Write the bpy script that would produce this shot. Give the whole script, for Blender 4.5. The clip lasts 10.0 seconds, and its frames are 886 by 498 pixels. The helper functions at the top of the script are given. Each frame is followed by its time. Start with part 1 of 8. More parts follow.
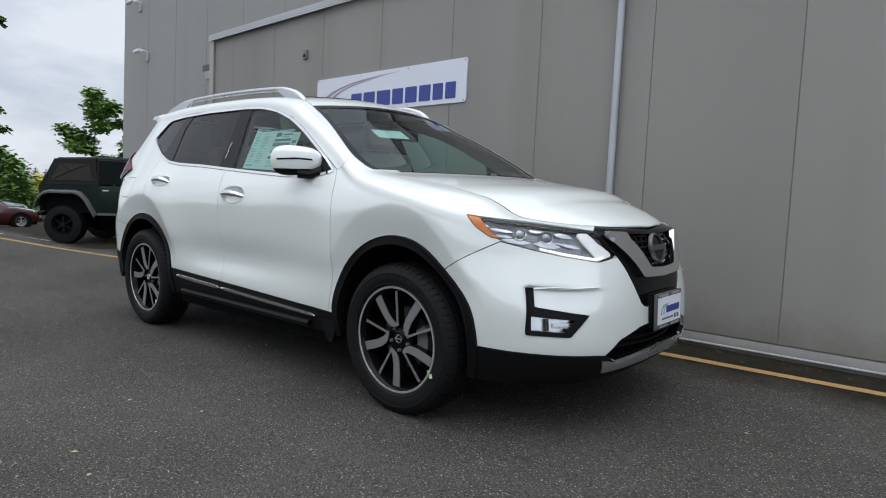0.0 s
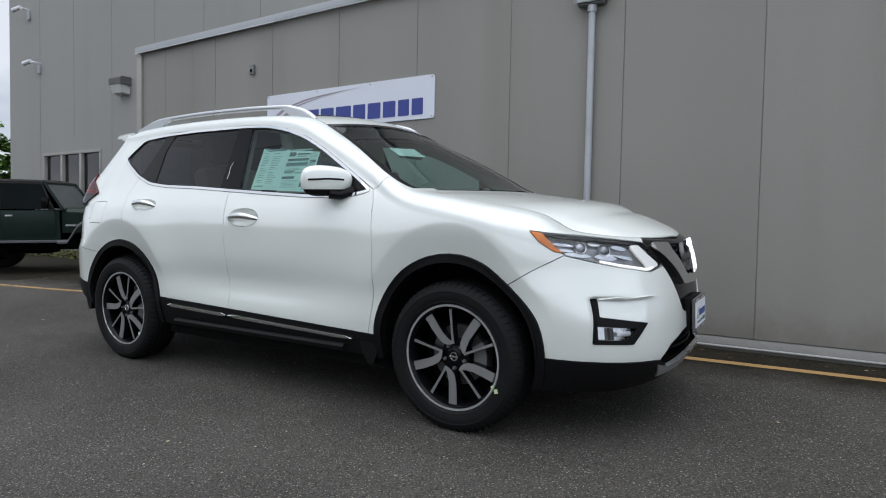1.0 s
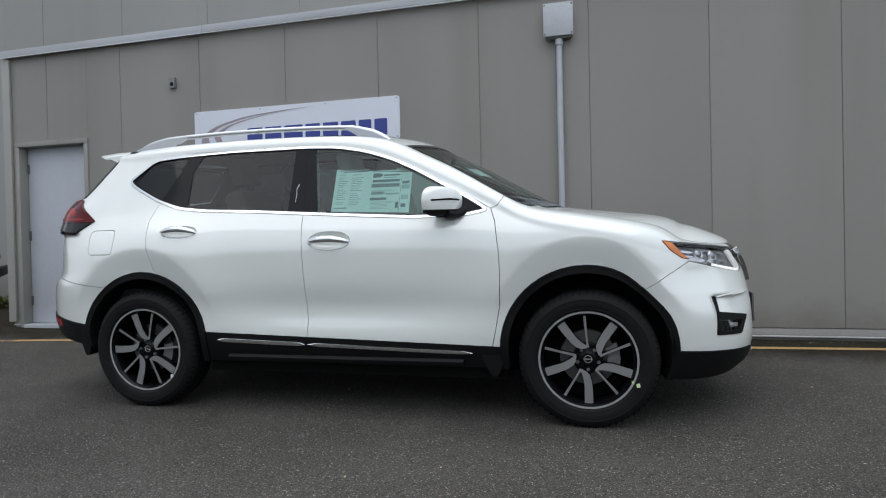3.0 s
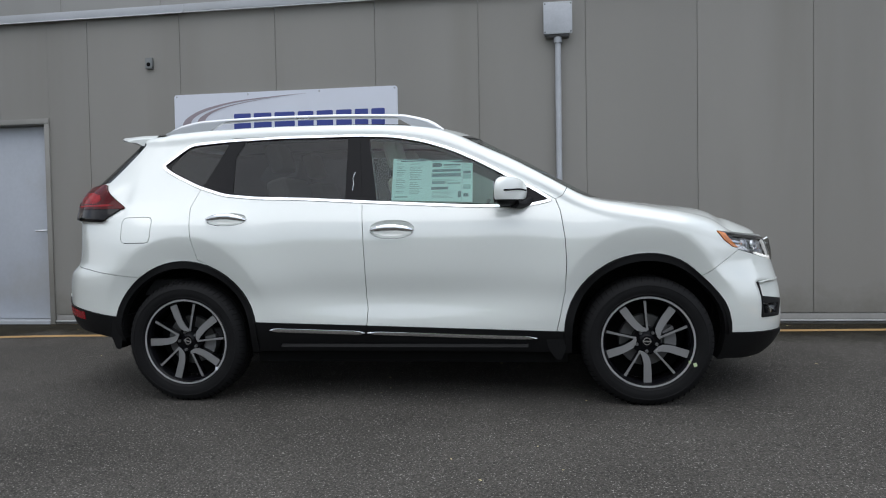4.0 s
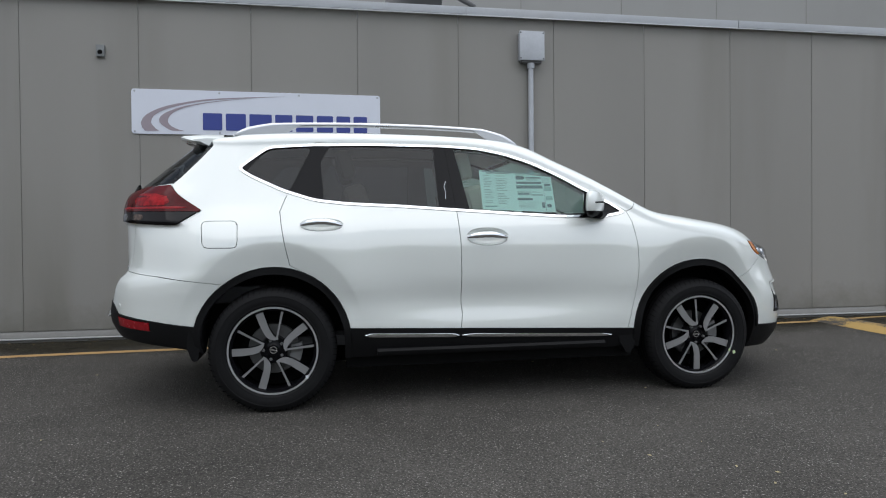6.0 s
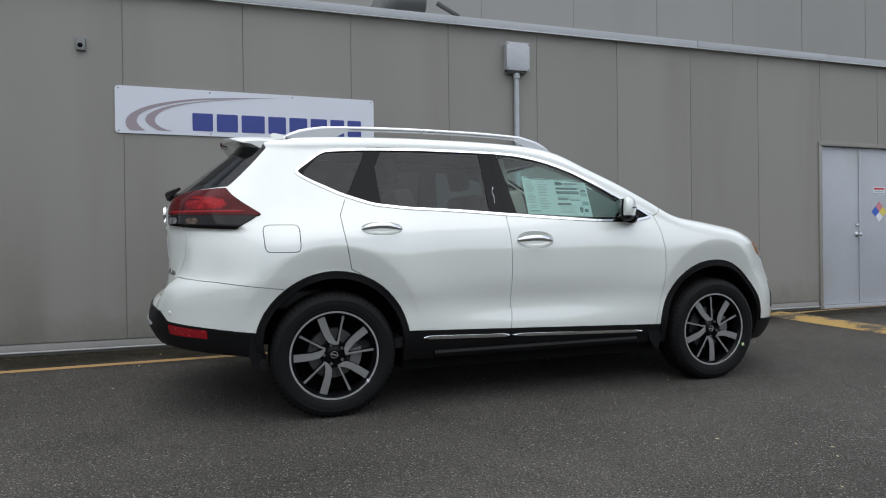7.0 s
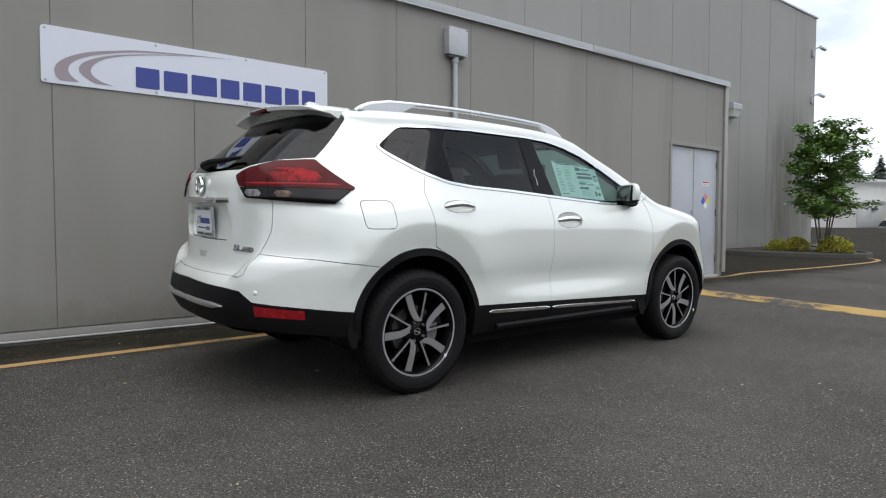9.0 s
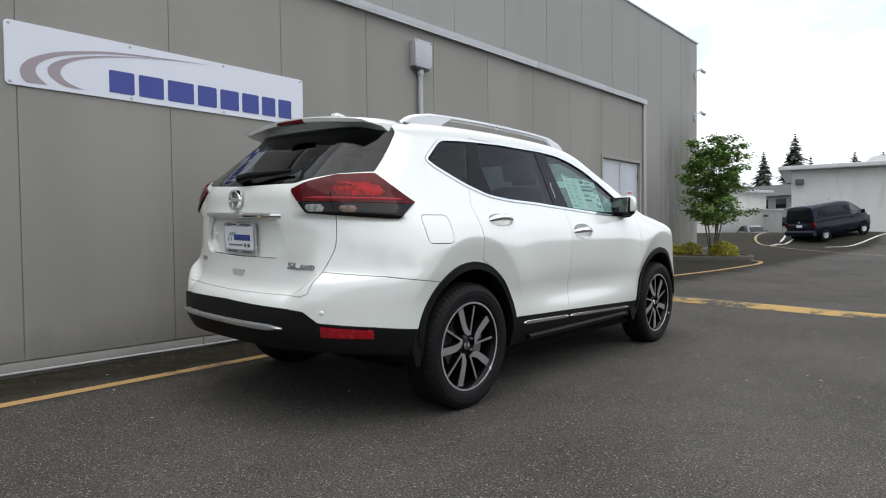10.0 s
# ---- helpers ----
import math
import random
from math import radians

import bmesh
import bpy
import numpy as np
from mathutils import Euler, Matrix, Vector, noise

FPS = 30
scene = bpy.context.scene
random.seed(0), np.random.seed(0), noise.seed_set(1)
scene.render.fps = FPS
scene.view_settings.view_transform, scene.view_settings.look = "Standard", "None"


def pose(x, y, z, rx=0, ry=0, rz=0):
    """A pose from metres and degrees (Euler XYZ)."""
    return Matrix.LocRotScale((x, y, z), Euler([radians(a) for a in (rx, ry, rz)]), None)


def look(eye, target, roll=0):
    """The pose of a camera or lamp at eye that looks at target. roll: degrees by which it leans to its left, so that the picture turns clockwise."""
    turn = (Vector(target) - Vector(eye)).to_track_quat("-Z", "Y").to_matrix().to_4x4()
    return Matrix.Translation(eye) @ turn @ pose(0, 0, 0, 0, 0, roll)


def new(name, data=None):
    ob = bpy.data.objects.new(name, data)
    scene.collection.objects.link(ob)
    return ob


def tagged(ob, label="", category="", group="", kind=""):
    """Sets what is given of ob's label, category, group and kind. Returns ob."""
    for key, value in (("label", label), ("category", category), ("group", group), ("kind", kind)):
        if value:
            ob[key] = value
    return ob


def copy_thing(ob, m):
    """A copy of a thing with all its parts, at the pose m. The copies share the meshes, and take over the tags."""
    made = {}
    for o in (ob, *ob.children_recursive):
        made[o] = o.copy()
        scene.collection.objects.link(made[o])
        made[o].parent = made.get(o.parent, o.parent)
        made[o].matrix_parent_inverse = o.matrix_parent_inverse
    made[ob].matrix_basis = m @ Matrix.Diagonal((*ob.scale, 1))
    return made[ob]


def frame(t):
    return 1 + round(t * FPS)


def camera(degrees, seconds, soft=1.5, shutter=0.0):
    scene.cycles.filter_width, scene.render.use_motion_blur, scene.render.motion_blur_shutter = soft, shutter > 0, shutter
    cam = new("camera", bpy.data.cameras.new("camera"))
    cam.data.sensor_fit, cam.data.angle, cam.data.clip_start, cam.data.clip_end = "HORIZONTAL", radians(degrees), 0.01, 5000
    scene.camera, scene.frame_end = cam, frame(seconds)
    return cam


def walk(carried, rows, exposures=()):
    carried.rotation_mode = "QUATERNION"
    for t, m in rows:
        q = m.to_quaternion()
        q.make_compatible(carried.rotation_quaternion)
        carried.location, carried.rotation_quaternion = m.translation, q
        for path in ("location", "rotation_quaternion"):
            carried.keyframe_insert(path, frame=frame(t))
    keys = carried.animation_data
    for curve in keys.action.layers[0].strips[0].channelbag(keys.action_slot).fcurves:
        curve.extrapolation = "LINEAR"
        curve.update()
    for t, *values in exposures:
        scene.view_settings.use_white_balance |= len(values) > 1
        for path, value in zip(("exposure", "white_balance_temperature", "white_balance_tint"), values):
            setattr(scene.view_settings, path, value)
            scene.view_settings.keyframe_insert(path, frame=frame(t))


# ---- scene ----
cam = camera(71.4, 10.0, soft=1.1)
PATH = [
    (0, (0.001, -0.101, 0.996), (-1.314, 1.4, 0.863), 2.9),
    (0.5, (-0.267, -0.327, 0.995), (-1.465, 1.271, 0.885), 2.1),
    (1, (-0.556, -0.552, 0.995), (-1.619, 1.14, 0.914), 1.1),
    (1.5, (-0.881, -0.755, 0.987), (-1.871, 0.978, 0.857), 2.7),
    (2, (-1.217, -0.974, 0.993), (-2.066, 0.835, 0.907), 0.6),
    (3.5, (-2.398, -1.468, 0.995), (-2.75, 0.5, 0.961), -0.9),
    (4, (-2.805, -1.568, 0.989), (-3.032, 0.418, 0.935), -1.0),
    (4.5, (-3.201, -1.656, 0.998), (-3.302, 0.342, 0.987), -1.3),
    (5, (-3.577, -1.712, 0.984), (-3.574, 0.288, 0.981), 0.0),
    (5.5, (-3.978, -1.738, 0.992), (-3.815, 0.255, 0.961), 0.5),
    (6, (-4.39, -1.751, 0.984), (-4.056, 0.22, 0.959), -0.5),
    (7.3, (-5.506, -1.587, 0.985), (-4.785, 0.279, 0.956), -1.4),
    (7.5, (-5.65, -1.548, 0.984), (-4.861, 0.289, 0.931), -1.9),
    (8, (-6.064, -1.37, 0.988), (-5.154, 0.409, 0.902), -0.5),
    (8.5, (-6.45, -1.208, 0.998), (-5.324, 0.442, 0.898), -1.3),
    (9, (-6.831, -0.957, 0.99), (-5.607, 0.622, 0.905), 0.1),
    (9.5, (-7.18, -0.629, 1.006), (-5.853, 0.866, 0.949), -0.6),
    (10, (-7.504, -0.324, 1.017), (-6.014, 1.009, 0.962), -0.7),
]
walk(cam, [(t, look(eye, target, roll)) for t, eye, target, roll in PATH],
     [(0.0, 0.10, 6250, 10), (4.0, 0.04, 6250, 10), (7.5, 0.05, 6380, 10), (8.5, 0.18, 6480, 10), (10.0, 0.32, 6570, 10)])


# ---- world, sun ----
SUN_ELEVATION, SUN_HEADING = radians(74), radians(190)
world = bpy.data.worlds.new("sky")
scene.world = world
world.use_nodes = True
wn, wl = world.node_tree.nodes, world.node_tree.links
background = wn["Background"]
background.inputs["Strength"].default_value = 0.102
sky = wn.new("ShaderNodeTexSky")
sky.sky_type, sky.sun_disc, sky.sun_elevation, sky.sun_rotation = "NISHITA", False, SUN_ELEVATION, SUN_HEADING
sky.air_density, sky.dust_density = 1.0, 2.0
ways = wn.new("ShaderNodeTexCoord")
stretch = wn.new("ShaderNodeMapping")
stretch.inputs["Scale"].default_value = (1.0, 1.0, 2.6)
wl.new(ways.outputs["Generated"], stretch.inputs["Vector"])
clouds = wn.new("ShaderNodeTexNoise")
clouds.inputs["Scale"].default_value, clouds.inputs["Detail"].default_value, clouds.inputs["Roughness"].default_value = 2.3, 6.0, 0.55
wl.new(stretch.outputs["Vector"], clouds.inputs["Vector"])
bank = wn.new("ShaderNodeValToRGB")
bank.color_ramp.elements[0].position, bank.color_ramp.elements[0].color = 0.36, (5.2, 6.05, 7.3, 1)
bank.color_ramp.elements[1].position, bank.color_ramp.elements[1].color = 0.58, (10.8, 11.1, 11.6, 1)
wl.new(clouds.outputs["Fac"], bank.inputs["Fac"])
veil = wn.new("ShaderNodeMix")
veil.data_type = "RGBA"
veil.inputs["Factor"].default_value = 0.85
wl.new(sky.outputs["Color"], veil.inputs["A"])
wl.new(bank.outputs["Color"], veil.inputs["B"])
# the cloud cover is thinner towards the east
side, lift = wn.new("ShaderNodeSeparateXYZ"), wn.new("ShaderNodeMapRange")
wl.new(ways.outputs["Generated"], side.inputs["Vector"])
lift.inputs["From Min"].default_value, lift.inputs["From Max"].default_value = -1.0, 1.0
lift.inputs["To Min"].default_value, lift.inputs["To Max"].default_value = 0.74, 1.20
wl.new(side.outputs["X"], lift.inputs["Value"])
cover = wn.new("ShaderNodeMix")
cover.data_type, cover.blend_type = "RGBA", "MULTIPLY"
cover.inputs["Factor"].default_value = 1.0
wl.new(veil.outputs["Result"], cover.inputs["A"])
wl.new(lift.outputs["Result"], cover.inputs["B"])
wl.new(cover.outputs["Result"], background.inputs["Color"])
sun = new("sun", bpy.data.lights.new("sun", "SUN"))
sun.data.energy, sun.data.angle, sun.data.color = 1.55, radians(84), (1.0, 0.98, 0.955)
sun.matrix_world = look((0, 0, 30), (-math.sin(SUN_HEADING) * 20 , -math.cos(SUN_HEADING) * 20, 30 - 20 * math.tan(SUN_ELEVATION)))


# ---- materials ----
def mat_new(name):
    m = bpy.data.materials.new(name)
    m.use_nodes = True
    return m, m.node_tree.nodes, m.node_tree.links, m.node_tree.nodes["Principled BSDF"]


def surface(name, color, rough=0.6, metal=0.0, vary=0.12, scale=3.0, fine=60.0, bump=0.0, coat=0.0, random_tone=0.0, stain=None, spec=0.5, stretch_z=1.0):
    """A painted or raw surface: colour with coarse and fine variation, roughness variation, bump."""
    m, n, l, b = mat_new(name)
    tc = n.new("ShaderNodeTexCoord")
    mp = n.new("ShaderNodeMapping")
    mp.inputs["Scale"].default_value = (1, 1, stretch_z)
    l.new(tc.outputs["Object"], mp.inputs["Vector"])
    big, small = n.new("ShaderNodeTexNoise"), n.new("ShaderNodeTexNoise")
    big.inputs["Scale"].default_value, big.inputs["Detail"].default_value = scale, 5
    small.inputs["Scale"].default_value, small.inputs["Detail"].default_value = fine, 3
    l.new(mp.outputs["Vector"], big.inputs["Vector"])
    l.new(tc.outputs["Object"], small.inputs["Vector"])
    mix = n.new("ShaderNodeMix")
    mix.data_type = "RGBA"
    dark = [c * (1 - vary) for c in color]
    light = [min(1, c * (1 + vary)) for c in color]
    mix.inputs["A"].default_value, mix.inputs["B"].default_value = (*dark, 1), (*light, 1)
    add = n.new("ShaderNodeMath")
    add.operation = "MULTIPLY_ADD"
    add.inputs[1].default_value, add.inputs[2].default_value = 0.35, 0.0
    l.new(small.outputs["Fac"], add.inputs[0])
    tot = n.new("ShaderNodeMath")
    tot.operation = "MULTIPLY_ADD"
    tot.inputs[1].default_value = 0.65
    l.new(big.outputs["Fac"], tot.inputs[0])
    l.new(add.outputs[0], tot.inputs[2])
    ramp = n.new("ShaderNodeMapRange")
    ramp.inputs["From Min"].default_value, ramp.inputs["From Max"].default_value = 0.3, 0.7
    l.new(tot.outputs[0], ramp.inputs["Value"])
    l.new(ramp.outputs["Result"], mix.inputs["Factor"])
    out = mix.outputs["Result"]
    if random_tone:
        info = n.new("ShaderNodeObjectInfo")
        tone = n.new("ShaderNodeMapRange")
        tone.inputs["To Min"].default_value, tone.inputs["To Max"].default_value = 1 - random_tone, 1 + random_tone
        l.new(info.outputs["Random"], tone.inputs["Value"])
        hsv = n.new("ShaderNodeHueSaturation")
        l.new(tone.outputs["Result"], hsv.inputs["Value"])
        l.new(out, hsv.inputs["Color"])
        out = hsv.outputs["Color"]
    if stain:
        st = n.new("ShaderNodeTexNoise")
        st.inputs["Scale"].default_value, st.inputs["Detail"].default_value = 1.1, 8
        l.new(mp.outputs["Vector"], st.inputs["Vector"])
        sr = n.new("ShaderNodeMapRange")
        sr.inputs["From Min"].default_value, sr.inputs["From Max"].default_value, sr.inputs["To Max"].default_value = 0.52, 0.75, 0.55
        l.new(st.outputs["Fac"], sr.inputs["Value"])
        sm = n.new("ShaderNodeMix")
        sm.data_type = "RGBA"
        sm.inputs["B"].default_value = (*stain, 1)
        l.new(sr.outputs["Result"], sm.inputs["Factor"])
        l.new(out, sm.inputs["A"])
        out = sm.outputs["Result"]
    l.new(out, b.inputs["Base Color"])
    rr = n.new("ShaderNodeMapRange")
    rr.inputs["To Min"].default_value, rr.inputs["To Max"].default_value = max(0, rough - 0.08), min(1, rough + 0.08)
    l.new(big.outputs["Fac"], rr.inputs["Value"])
    l.new(rr.outputs["Result"], b.inputs["Roughness"])
    b.inputs["Metallic"].default_value = metal
    b.inputs["Specular IOR Level"].default_value = spec
    b.inputs["Coat Weight"].default_value = coat
    b.inputs["Coat Roughness"].default_value = 0.04
    if bump:
        bp = n.new("ShaderNodeBump")
        bp.inputs["Strength"].default_value, bp.inputs["Distance"].default_value = bump, 0.004
        l.new(small.outputs["Fac"], bp.inputs["Height"])
        l.new(bp.outputs["Normal"], b.inputs["Normal"])
    return m


def pane(name, tint, gloss=0.02, ior=1.45):
    """A thin pane: tinted see-through with a Fresnel reflection."""
    m, n, l, b = mat_new(name)
    n.remove(b)
    clear, shine, mix, fr = n.new("ShaderNodeBsdfTransparent"), n.new("ShaderNodeBsdfGlossy"), n.new("ShaderNodeMixShader"), n.new("ShaderNodeLayerWeight")
    rise, total = n.new("ShaderNodeMath"), n.new("ShaderNodeMath")
    rise.operation, total.operation = "POWER", "MULTIPLY_ADD"
    head_on = ((ior - 1) / (ior + 1)) ** 2
    rise.inputs[1].default_value, total.inputs[1].default_value, total.inputs[2].default_value = 5.0, 1 - head_on, head_on
    fr.inputs["Blend"].default_value = 0.5
    l.new(fr.outputs["Facing"], rise.inputs[0])
    l.new(rise.outputs[0], total.inputs[0])
    clear.inputs["Color"].default_value = (*tint, 1)
    shine.inputs["Roughness"].default_value = gloss
    l.new(total.outputs[0], mix.inputs["Fac"])
    l.new(clear.outputs[0], mix.inputs[1])
    l.new(shine.outputs[0], mix.inputs[2])
    l.new(mix.outputs[0], n["Material Output"].inputs["Surface"])
    return m


def glow(name, color, strength):
    m, n, l, b = mat_new(name)
    b.inputs["Base Color"].default_value = (*color, 1)
    b.inputs["Emission Color"].default_value, b.inputs["Emission Strength"].default_value = (*color, 1), strength
    return m


def asphalt_material():
    m, n, l, b = mat_new("asphalt")
    tc = n.new("ShaderNodeTexCoord")
    grit, worn, stone = n.new("ShaderNodeTexNoise"), n.new("ShaderNodeTexNoise"), n.new("ShaderNodeTexVoronoi")
    grit.inputs["Scale"].default_value, grit.inputs["Detail"].default_value = 120, 6
    worn.inputs["Scale"].default_value, worn.inputs["Detail"].default_value, worn.inputs["Roughness"].default_value = 0.55, 9, 0.62
    stone.inputs["Scale"].default_value = 92
    for t in (grit, worn, stone):
        l.new(tc.outputs["Object"], t.inputs["Vector"])
    base = n.new("ShaderNodeValToRGB")
    base.color_ramp.elements[0].position, base.color_ramp.elements[0].color = 0.34, (0.052, 0.0485, 0.043, 1)
    base.color_ramp.elements[1].position, base.color_ramp.elements[1].color = 0.68, (0.092, 0.086, 0.077, 1)
    l.new(worn.outputs["Fac"], base.inputs["Fac"])
    speck = n.new("ShaderNodeMapRange")
    speck.inputs["From Min"].default_value, speck.inputs["From Max"].default_value = 0.595, 0.68
    l.new(grit.outputs["Fac"], speck.inputs["Value"])
    pick = n.new("ShaderNodeMix")
    pick.data_type = "RGBA"
    pick.inputs["B"].default_value = (0.34, 0.325, 0.295, 1)
    l.new(speck.outputs["Result"], pick.inputs["Factor"])
    l.new(base.outputs["Color"], pick.inputs["A"])
    tone = n.new("ShaderNodeMapRange")
    tone.inputs["From Max"].default_value, tone.inputs["To Min"].default_value, tone.inputs["To Max"].default_value = 0.9, 1.41, 0.51
    l.new(stone.outputs["Distance"], tone.inputs["Value"])
    hsv = n.new("ShaderNodeHueSaturation")
    l.new(pick.outputs["Result"], hsv.inputs["Color"])
    l.new(tone.outputs["Result"], hsv.inputs["Value"])
    # brown silt that has washed against the building's foot, with a ragged edge; its dark colour reaches further out to
    # paint in the shade between wall and car
    sep, silt, edge, mud = n.new("ShaderNodeSeparateXYZ"), n.new("ShaderNodeTexNoise"), n.new("ShaderNodeMath"), n.new("ShaderNodeMapRange")
    l.new(tc.outputs["Object"], sep.inputs["Vector"])
    silt.inputs["Scale"].default_value, silt.inputs["Detail"].default_value, silt.inputs["Roughness"].default_value = 1.7, 9, 0.65
    l.new(tc.outputs["Object"], silt.inputs["Vector"])
    edge.operation = "MULTIPLY_ADD"
    edge.inputs[1].default_value = 0.9
    l.new(silt.outputs["Fac"], edge.inputs[0])
    l.new(sep.outputs["Y"], edge.inputs[2])
    mud.inputs["From Min"].default_value, mud.inputs["From Max"].default_value, mud.inputs["To Max"].default_value = 4.05, 4.52, 1.0
    l.new(edge.outputs[0], mud.inputs["Value"])
    laid = n.new("ShaderNodeMix")
    laid.data_type = "RGBA"
    # leaf mould and washed grit in it, at a hand's size and finer
    mould, shade_of, soil = n.new("ShaderNodeTexNoise"), n.new("ShaderNodeMapRange"), n.new("ShaderNodeMix")
    mould.inputs["Scale"].default_value, mould.inputs["Detail"].default_value, mould.inputs["Roughness"].default_value = 9, 9, 0.75
    l.new(tc.outputs["Object"], mould.inputs["Vector"])
    shade_of.inputs["From Min"].default_value, shade_of.inputs["From Max"].default_value = 0.36, 0.64
    l.new(mould.outputs["Fac"], shade_of.inputs["Value"])
    soil.data_type = "RGBA"
    soil.inputs["A"].default_value, soil.inputs["B"].default_value = (0.007, 0.0058, 0.0030, 1), (0.030, 0.0255, 0.0135, 1)
    l.new(shade_of.outputs["Result"], soil.inputs["Factor"])
    l.new(soil.outputs["Result"], laid.inputs["B"])
    l.new(mud.outputs["Result"], laid.inputs["Factor"])
    l.new(hsv.outputs["Color"], laid.inputs["A"])
    # darker damp patches and tyre rubber
    damp, wet, drip = n.new("ShaderNodeTexNoise"), n.new("ShaderNodeMapRange"), n.new("ShaderNodeMix")
    damp.inputs["Scale"].default_value, damp.inputs["Detail"].default_value = 0.9, 4
    l.new(tc.outputs["Object"], damp.inputs["Vector"])
    wet.inputs["From Min"].default_value, wet.inputs["From Max"].default_value, wet.inputs["To Max"].default_value = 0.60, 0.72, 0.35
    l.new(damp.outputs["Fac"], wet.inputs["Value"])
    drip.data_type = "RGBA"
    drip.inputs["B"].default_value = (0.030, 0.029, 0.027, 1)
    l.new(wet.outputs["Result"], drip.inputs["Factor"])
    l.new(laid.outputs["Result"], drip.inputs["A"])
    l.new(drip.outputs["Result"], b.inputs["Base Color"])
    b.inputs["Roughness"].default_value = 0.88
    b.inputs["Specular IOR Level"].default_value = 0.2
    bp = n.new("ShaderNodeBump")
    bp.inputs["Strength"].default_value, bp.inputs["Distance"].default_value = 1.0, 0.007
    l.new(stone.outputs["Distance"], bp.inputs["Height"])
    l.new(bp.outputs["Normal"], b.inputs["Normal"])
    return m


def worn_paint(name, color, edge):
    """Traffic paint through whose worn patches the asphalt shows."""
    m, n, l, b = mat_new(name)
    tc = n.new("ShaderNodeTexCoord")
    a, c = n.new("ShaderNodeTexNoise"), n.new("ShaderNodeTexNoise")
    a.inputs["Scale"].default_value, a.inputs["Detail"].default_value, a.inputs["Roughness"].default_value = 2.2, 10, 0.7
    c.inputs["Scale"].default_value, c.inputs["Detail"].default_value = 90, 3
    for t in (a, c):
        l.new(tc.outputs["Object"], t.inputs["Vector"])
    s = n.new("ShaderNodeMath")
    s.operation = "MULTIPLY_ADD"
    s.inputs[1].default_value = 0.35
    l.new(c.outputs["Fac"], s.inputs[0])
    l.new(a.outputs["Fac"], s.inputs[2])
    r = n.new("ShaderNodeMapRange")
    r.inputs["From Min"].default_value, r.inputs["From Max"].default_value = edge, edge + 0.07
    l.new(s.outputs[0], r.inputs["Value"])
    mix = n.new("ShaderNodeMix")
    mix.data_type = "RGBA"
    mix.inputs["A"].default_value, mix.inputs["B"].default_value = (*color, 1), (0.045, 0.043, 0.04, 1)
    l.new(r.outputs["Result"], mix.inputs["Factor"])
    l.new(mix.outputs["Result"], b.inputs["Base Color"])
    b.inputs["Roughness"].default_value = 0.8
    return m


def pearl_paint():
    """White pearl: a pale base with fine flake and a clear coat."""
    m, n, l, b = mat_new("pearl_white_paint")
    tc, flake = n.new("ShaderNodeTexCoord"), n.new("ShaderNodeTexVoronoi")
    flake.inputs["Scale"].default_value = 900
    l.new(tc.outputs["Object"], flake.inputs["Vector"])
    mix = n.new("ShaderNodeMix")
    mix.data_type = "RGBA"
    mix.inputs["A"].default_value, mix.inputs["B"].default_value = (0.785, 0.825, 0.785, 1), (0.83, 0.86, 0.825, 1)
    l.new(flake.outputs["Distance"], mix.inputs["Factor"])
    l.new(mix.outputs["Result"], b.inputs["Base Color"])
    b.inputs["Roughness"].default_value, b.inputs["Metallic"].default_value, b.inputs["Specular IOR Level"].default_value = 0.30, 0.0, 0.8
    b.inputs["Coat Weight"].default_value, b.inputs["Coat Roughness"].default_value, b.inputs["Coat IOR"].default_value = 1.0, 0.085, 1.95
    return m


asphalt = asphalt_material()
wall_paint = surface("taupe_wall_paint", (0.2615, 0.2515, 0.2307), 0.62, vary=0.09, scale=0.9, fine=160, bump=0.3, random_tone=0.035, stain=(0.180, 0.170, 0.146), stretch_z=0.10)
big_paint = surface("grey_wall_paint", (0.2898, 0.2873, 0.273), 0.65, vary=0.06, scale=0.5, fine=120, bump=0.2, stain=(0.235, 0.229, 0.212), stretch_z=0.1)


